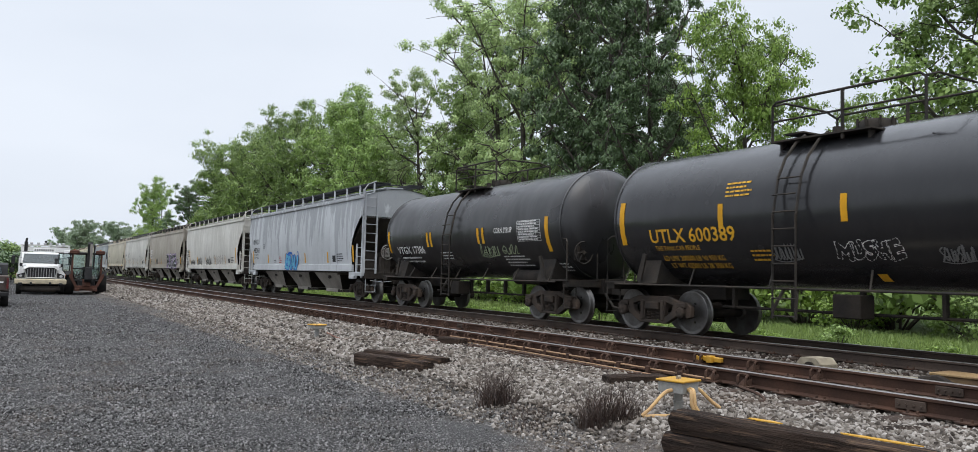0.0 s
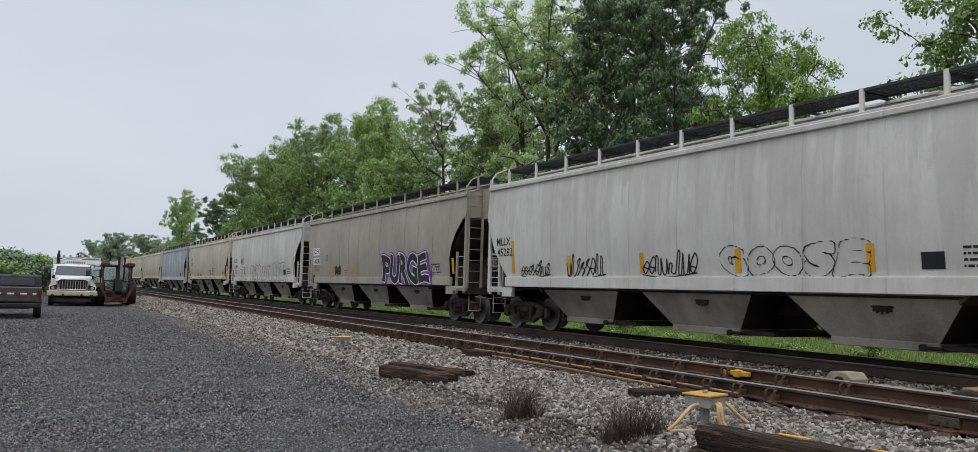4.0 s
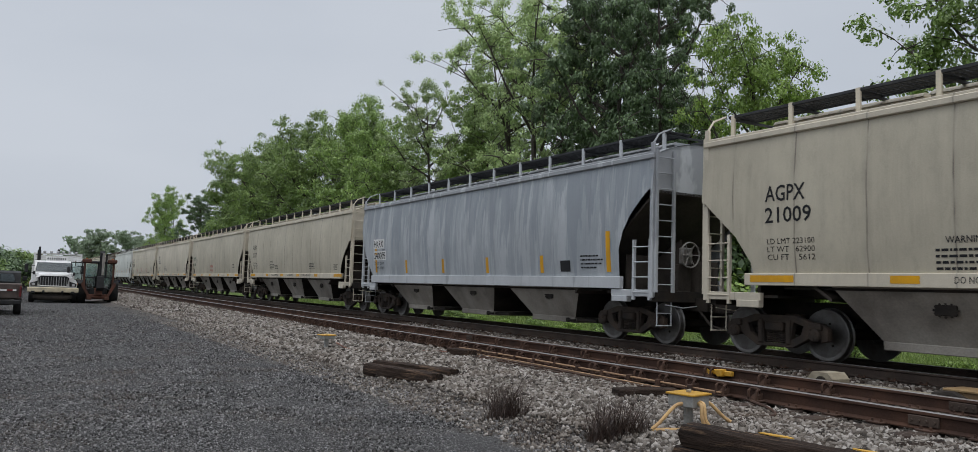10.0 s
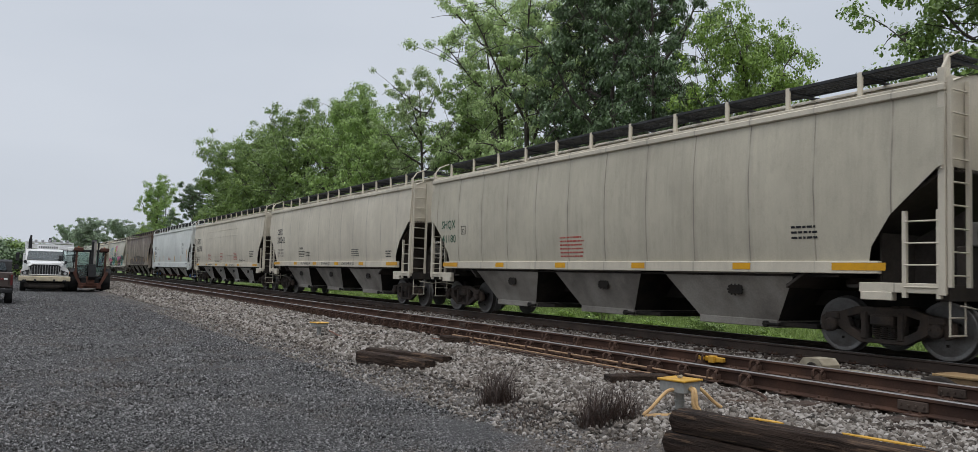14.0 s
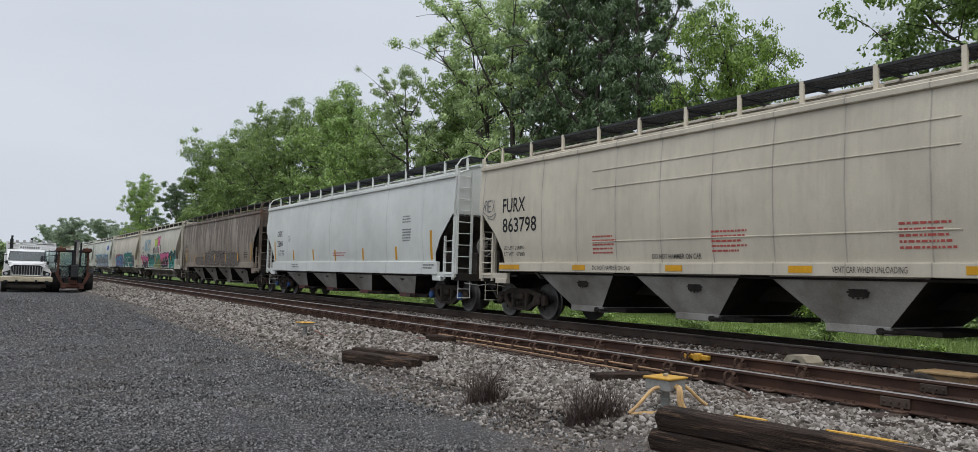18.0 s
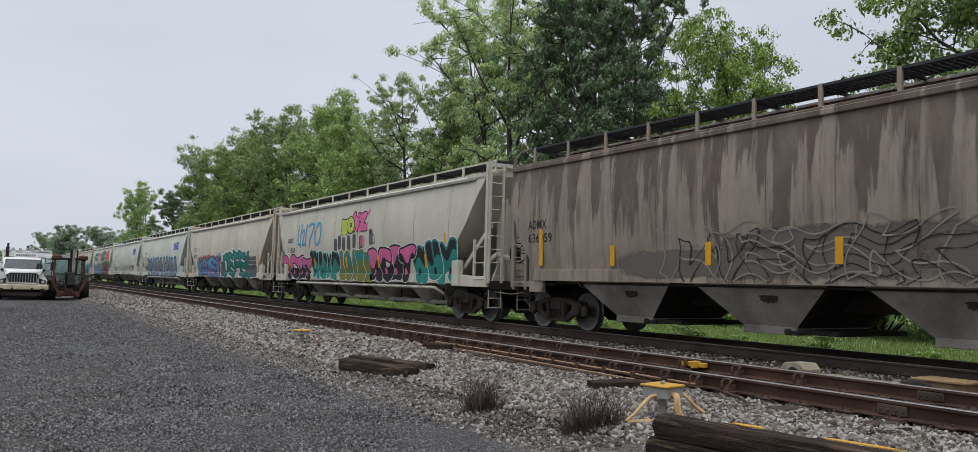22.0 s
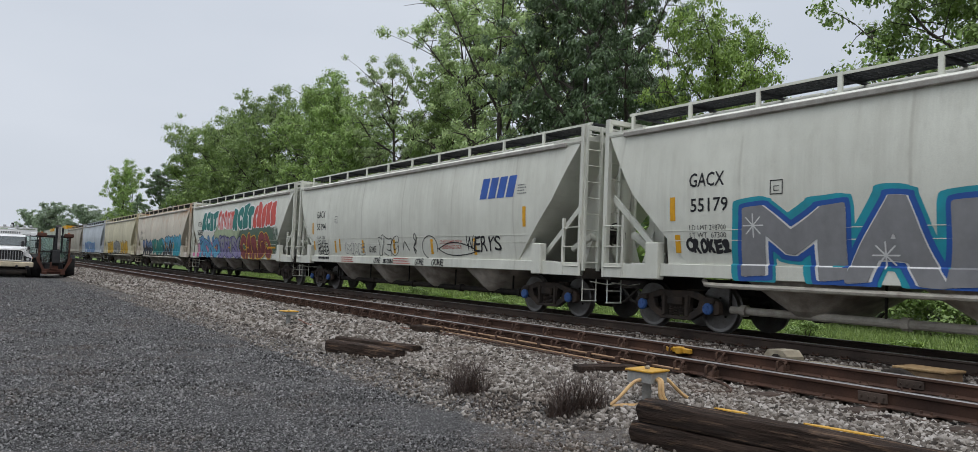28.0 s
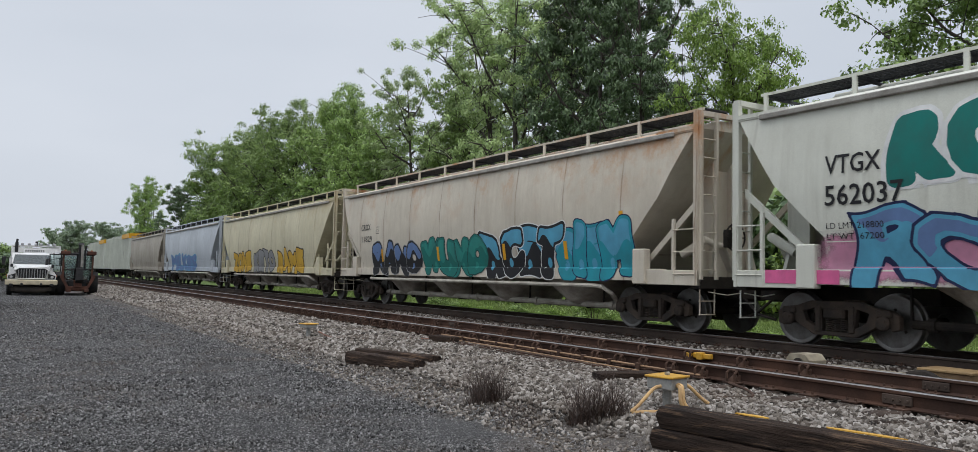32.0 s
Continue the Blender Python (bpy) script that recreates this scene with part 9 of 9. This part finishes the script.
# backhoe loader, its digging arm towards the camera
ob = thing("backhoe_loader", pose(4.22, 55, ground_z(4.25, 55)), "weathered backhoe loader with its digging arm folded up", "excavator")
for sx in (-1, 1):
    tyre(ob, sx * 0.90, 0.9, 0.70, 0.52, ORANGE_RUST)
    tyre(ob, sx * 0.80, 3.2, 0.45, 0.34, ORANGE_RUST)
    part("stabiliser", Shape().prism([(sx * 0.42, 0.36), (sx * 0.56, 0.36), (sx * 0.96, 1.12), (sx * 0.92, 1.30), (sx * 0.80, 1.22)], "y", -0.25, -0.08).box(min(sx * 0.36, sx * 0.62), max(sx * 0.36, sx * 0.62), -0.3, -0.05, 0.22, 0.40, 0.02), ORANGE_RUST, ob, "faded orange stabiliser leg")
    part("stabiliser_ram", Shape().tube([(sx * 0.30, -0.14, 0.95), (sx * 0.78, -0.14, 0.80)], 0.045, 8), DARK_TRIM, ob)
    part("fender", Shape().prism([(0.15, 1.20), (0.3, 1.44), (1.5, 1.44), (1.65, 1.20), (1.55, 1.20), (1.45, 1.38), (0.35, 1.38), (0.25, 1.20)], "x", min(sx * 0.66, sx * 1.14), max(sx * 0.66, sx * 1.14)), DARK_TRIM, ob)
part("chassis", Shape().box(-0.5, 0.5, 0.0, 3.4, 0.45, 0.9, 0.04), DARK_TRIM, ob)
part("arm_base", Shape().box(-0.55, 0.55, -0.2, 0.1, 0.34, 0.56, 0.03).box(-0.22, 0.22, -0.3, 0.0, 0.5, 0.95, 0.03), ORANGE_RUST, ob)
for x in (-0.80, 0.80):
    for y in (0.15, 1.7):
        part("cab_post", Shape().box(x - 0.05, x + 0.05, y - 0.05, y + 0.05, 0.9, 2.5), DARK_TRIM if y > 1 else ORANGE_RUST, ob)
part("cab_roof", Shape().box(-0.95, 0.95, 0.0, 1.9, 2.46, 2.60, 0.04), DARK_TRIM, ob)
for sx in (-1, 1):
    part("roof_lamp", Shape().box(min(sx * 0.45, sx * 0.98), max(sx * 0.45, sx * 0.98), -0.10, 0.02, 2.48, 2.72, 0.05), ORANGE_RUST, ob, "faded orange lamp housing")
    part("rear_window", Shape().box(min(sx * 0.16, sx * 0.72), max(sx * 0.16, sx * 0.72), 0.13, 0.15, 1.62, 2.42), WINDOW, ob)
    part("lower_window", Shape().prism([(sx * 0.20, 0.98), (sx * 0.62, 0.98), (sx * 0.74, 1.56), (sx * 0.20, 1.56)], "y", 0.13, 0.15), WINDOW, ob)
part("window_bar", Shape().box(-0.8, 0.8, 0.10, 0.17, 1.56, 1.62).box(-0.1, 0.1, 0.10, 0.17, 0.95, 2.46), DARK_TRIM, ob)
for x in (-0.82, 0.82):
    part("side_window", Shape().box(x - 0.01, x + 0.01, 0.22, 1.64, 1.2, 2.44), WINDOW, ob)
part("front_window", Shape().box(-0.72, 0.72, 1.7, 1.72, 1.2, 2.44), WINDOW, ob)
part("seat", Shape().box(-0.25, 0.25, 0.7, 1.15, 0.95, 1.7, 0.05), DARK_TRIM, ob)
part("engine_hood", Shape().box(-0.45, 0.45, 1.9, 3.6, 0.9, 1.35, 0.06), ORANGE_RUST, ob)
part("boom", Shape().prism([(-0.30, 0.85), (-0.02, 0.85), (0.02, 1.8), (0.0, 3.0), (-0.10, 3.22), (-0.26, 3.10), (-0.22, 1.8)], "x", -0.02, 0.24), DARK_TRIM, ob)
part("dipper_arm", Shape().prism([(-0.42, 1.75), (-0.30, 1.70), (-0.20, 2.9), (-0.36, 3.1)], "x", 0.10, 0.24), PIPE, ob, "pale scuffed dipper arm")
part("ram", Shape().tube([(0.34, -0.2, 1.6), (0.36, -0.2, 3.05)], 0.05, 8), DARK_TRIM, ob)
part("bucket", Shape().prism([(-0.60, 0.95), (-0.28, 0.75), (-0.22, 1.25), (-0.40, 1.70), (-0.52, 1.65)], "x", -0.14, 0.26), DARK_TRIM, ob)
for k in range(4):
    part("hose", Shape().tube([(0.0 + 0.04 * k, -0.1, 0.9), (-0.2 + 0.12 * k, -0.4, 1.3 + 0.1 * k), (0.05 + 0.04 * k, -0.3, 1.9 + 0.15 * k)], 0.018, 5), DARK_TRIM, ob)
door = part("open_door", Shape().box(-1.52, -1.47, 1.20, 1.26, 1.35, 2.52).box(-0.90, -0.85, 1.20, 1.26, 1.35, 2.52).box(-1.52, -0.85, 1.20, 1.26, 2.46, 2.52).box(-1.52, -0.85, 1.20, 1.26, 1.35, 1.42), DARK_TRIM, ob, "open glazed cab door")
part("pane", Shape().box(-1.47, -0.90, 1.22, 1.24, 1.42, 2.46), WINDOW, door)
part("wing_mirror", Shape().box(-1.72, -1.56, 1.1, 1.16, 1.6, 2.2, 0.03).tube([(-1.64, 1.13, 2.1), (-0.85, 1.4, 2.3)], 0.015, 5), DARK_TRIM, ob)
for x in (-0.72, 0.72):
    part("beacon", Shape().ring((x, 0.2, 2.60), (x, 0.2, 2.78), 0.07, 0.05, 10), AMBER, ob, "amber beacon")
part("loader_arm", Shape().box(-0.75, -0.6, 2.0, 4.4, 0.7, 1.0, 0.02).box(0.6, 0.75, 2.0, 4.4, 0.7, 1.0, 0.02), ORANGE_RUST, ob)
part("loader_bucket", Shape().prism([(4.0, 0.15), (5.0, 0.12), (4.9, 0.3), (4.3, 0.9), (4.1, 0.9)], "x", -1.3, 1.0), ORANGE_RUST, ob)

# dark pickup, its tail towards the camera
ob = thing("pickup_truck", pose(-0.88, 35.5, ground_z(-1, 35.5)), "dark pickup truck with a rusty bed parked on the gravel", "pickup truck")
part("bed", Shape().box(-0.98, 0.98, 0.0, 2.1, 0.62, 1.20, 0.03), RUSTY_BED, ob)
part("tailgate", Shape().box(-0.84, 0.84, -0.05, 0.0, 0.66, 1.19, 0.015), RUSTY_BED, ob)
tape = part("reflective_tape", Shape().box(-0.8, 0.8, -0.062, -0.051, 0.93, 0.99), WHITE_INK, ob)
for k in range(4):
    part("red_tape", Shape().box(-0.78 + 0.42 * k, -0.58 + 0.42 * k, -0.068, -0.063, 0.93, 0.99), RED_LENS, tape)
part("cab", Shape().prism([(2.1, 0.6), (2.1, 1.22), (2.25, 1.62), (2.5, 1.70), (3.9, 1.70), (4.7, 1.22), (5.9, 1.15), (5.95, 0.6)], "x", -0.92, 0.92), DARK_TRIM, ob)
part("rear_window", Shape().prism([(-0.74, 1.26), (-0.66, 1.58), (0.66, 1.58), (0.74, 1.26)], "y", 2.06, 2.12), WINDSHIELD, ob)
part("brake_lamp", Shape().box(-0.14, 0.14, 2.10, 2.19, 1.61, 1.65), RED_LENS, ob)
part("bumper", Shape().box(-0.98, 0.98, -0.22, -0.02, 0.42, 0.60, 0.03), DARK_TRIM, ob)
part("chassis", Shape().box(-0.6, 0.6, 0.1, 5.6, 0.38, 0.6), UNDER, ob)
for sx in (-1, 1):
    part("tail_lamp", Shape().box(min(sx * 0.90, sx * 0.97), max(sx * 0.90, sx * 0.97), -0.055, 0.0, 0.72, 1.12, 0.01), RED_LENS, ob)
    part("mirror", Shape().box(min(sx * 0.98, sx * 1.16), max(sx * 0.98, sx * 1.16), 3.9, 4.0, 1.3, 1.5, 0.02), DARK_TRIM, ob)
    tyre(ob, sx * 0.86, 0.95, 0.39, 0.27, CHROME)
    tyre(ob, sx * 0.86, 4.8, 0.39, 0.27, CHROME)

# distant lattice masts above the trees
for x, y, h in ((37.6, 260, 21.0), (39.5, 262, 20.5)):
    s = Shape()
    for dx, dy in ((-0.5, -0.5), (0.5, -0.5), (0.5, 0.5), (-0.5, 0.5)):
        s.tube([(dx, dy, 0), (dx * 0.5, dy * 0.5, h)], 0.09, 5)
    for k in range(14):
        z0, z1 = h * k / 14, h * (k + 1) / 14
        s.tube([(-0.45, -0.45, z0), (0.45, -0.45, z1)], 0.05, 4)
        s.tube([(0.45, -0.45, z0), (0.45, 0.45, z1)], 0.05, 4)
    whole("lattice_mast", s, surface("galvanised mast", (0.25, 0.26, 0.27)), "thin grey lattice mast far behind the trees", "mast", "distant masts", m=pose(x, y, ground_z(x, y)))


# ---- movement ----
def rolled(t):
    """How far the train has rolled after t seconds."""
    return DRAWN * (SPEED * t - 7.6e-6 * t * t - 3.67e-5 * t ** 3)


def motions():
    for car, y0 in TRAIN:
        walk(car, [(t, pose(FAR_TRACK, y0 - rolled(t), 0)) for t in (0, 4, 8, 12, 16, 20, 24, 28, 32)])
    times = [2 * i / FPS for i in range(16 * FPS + 1)]
    for w in WHEELSETS:
        y = w.location.y
        walk(w, [(t, pose(0, y, 0.457, math.degrees(rolled(t) / 0.457))) for t in times])


motions()
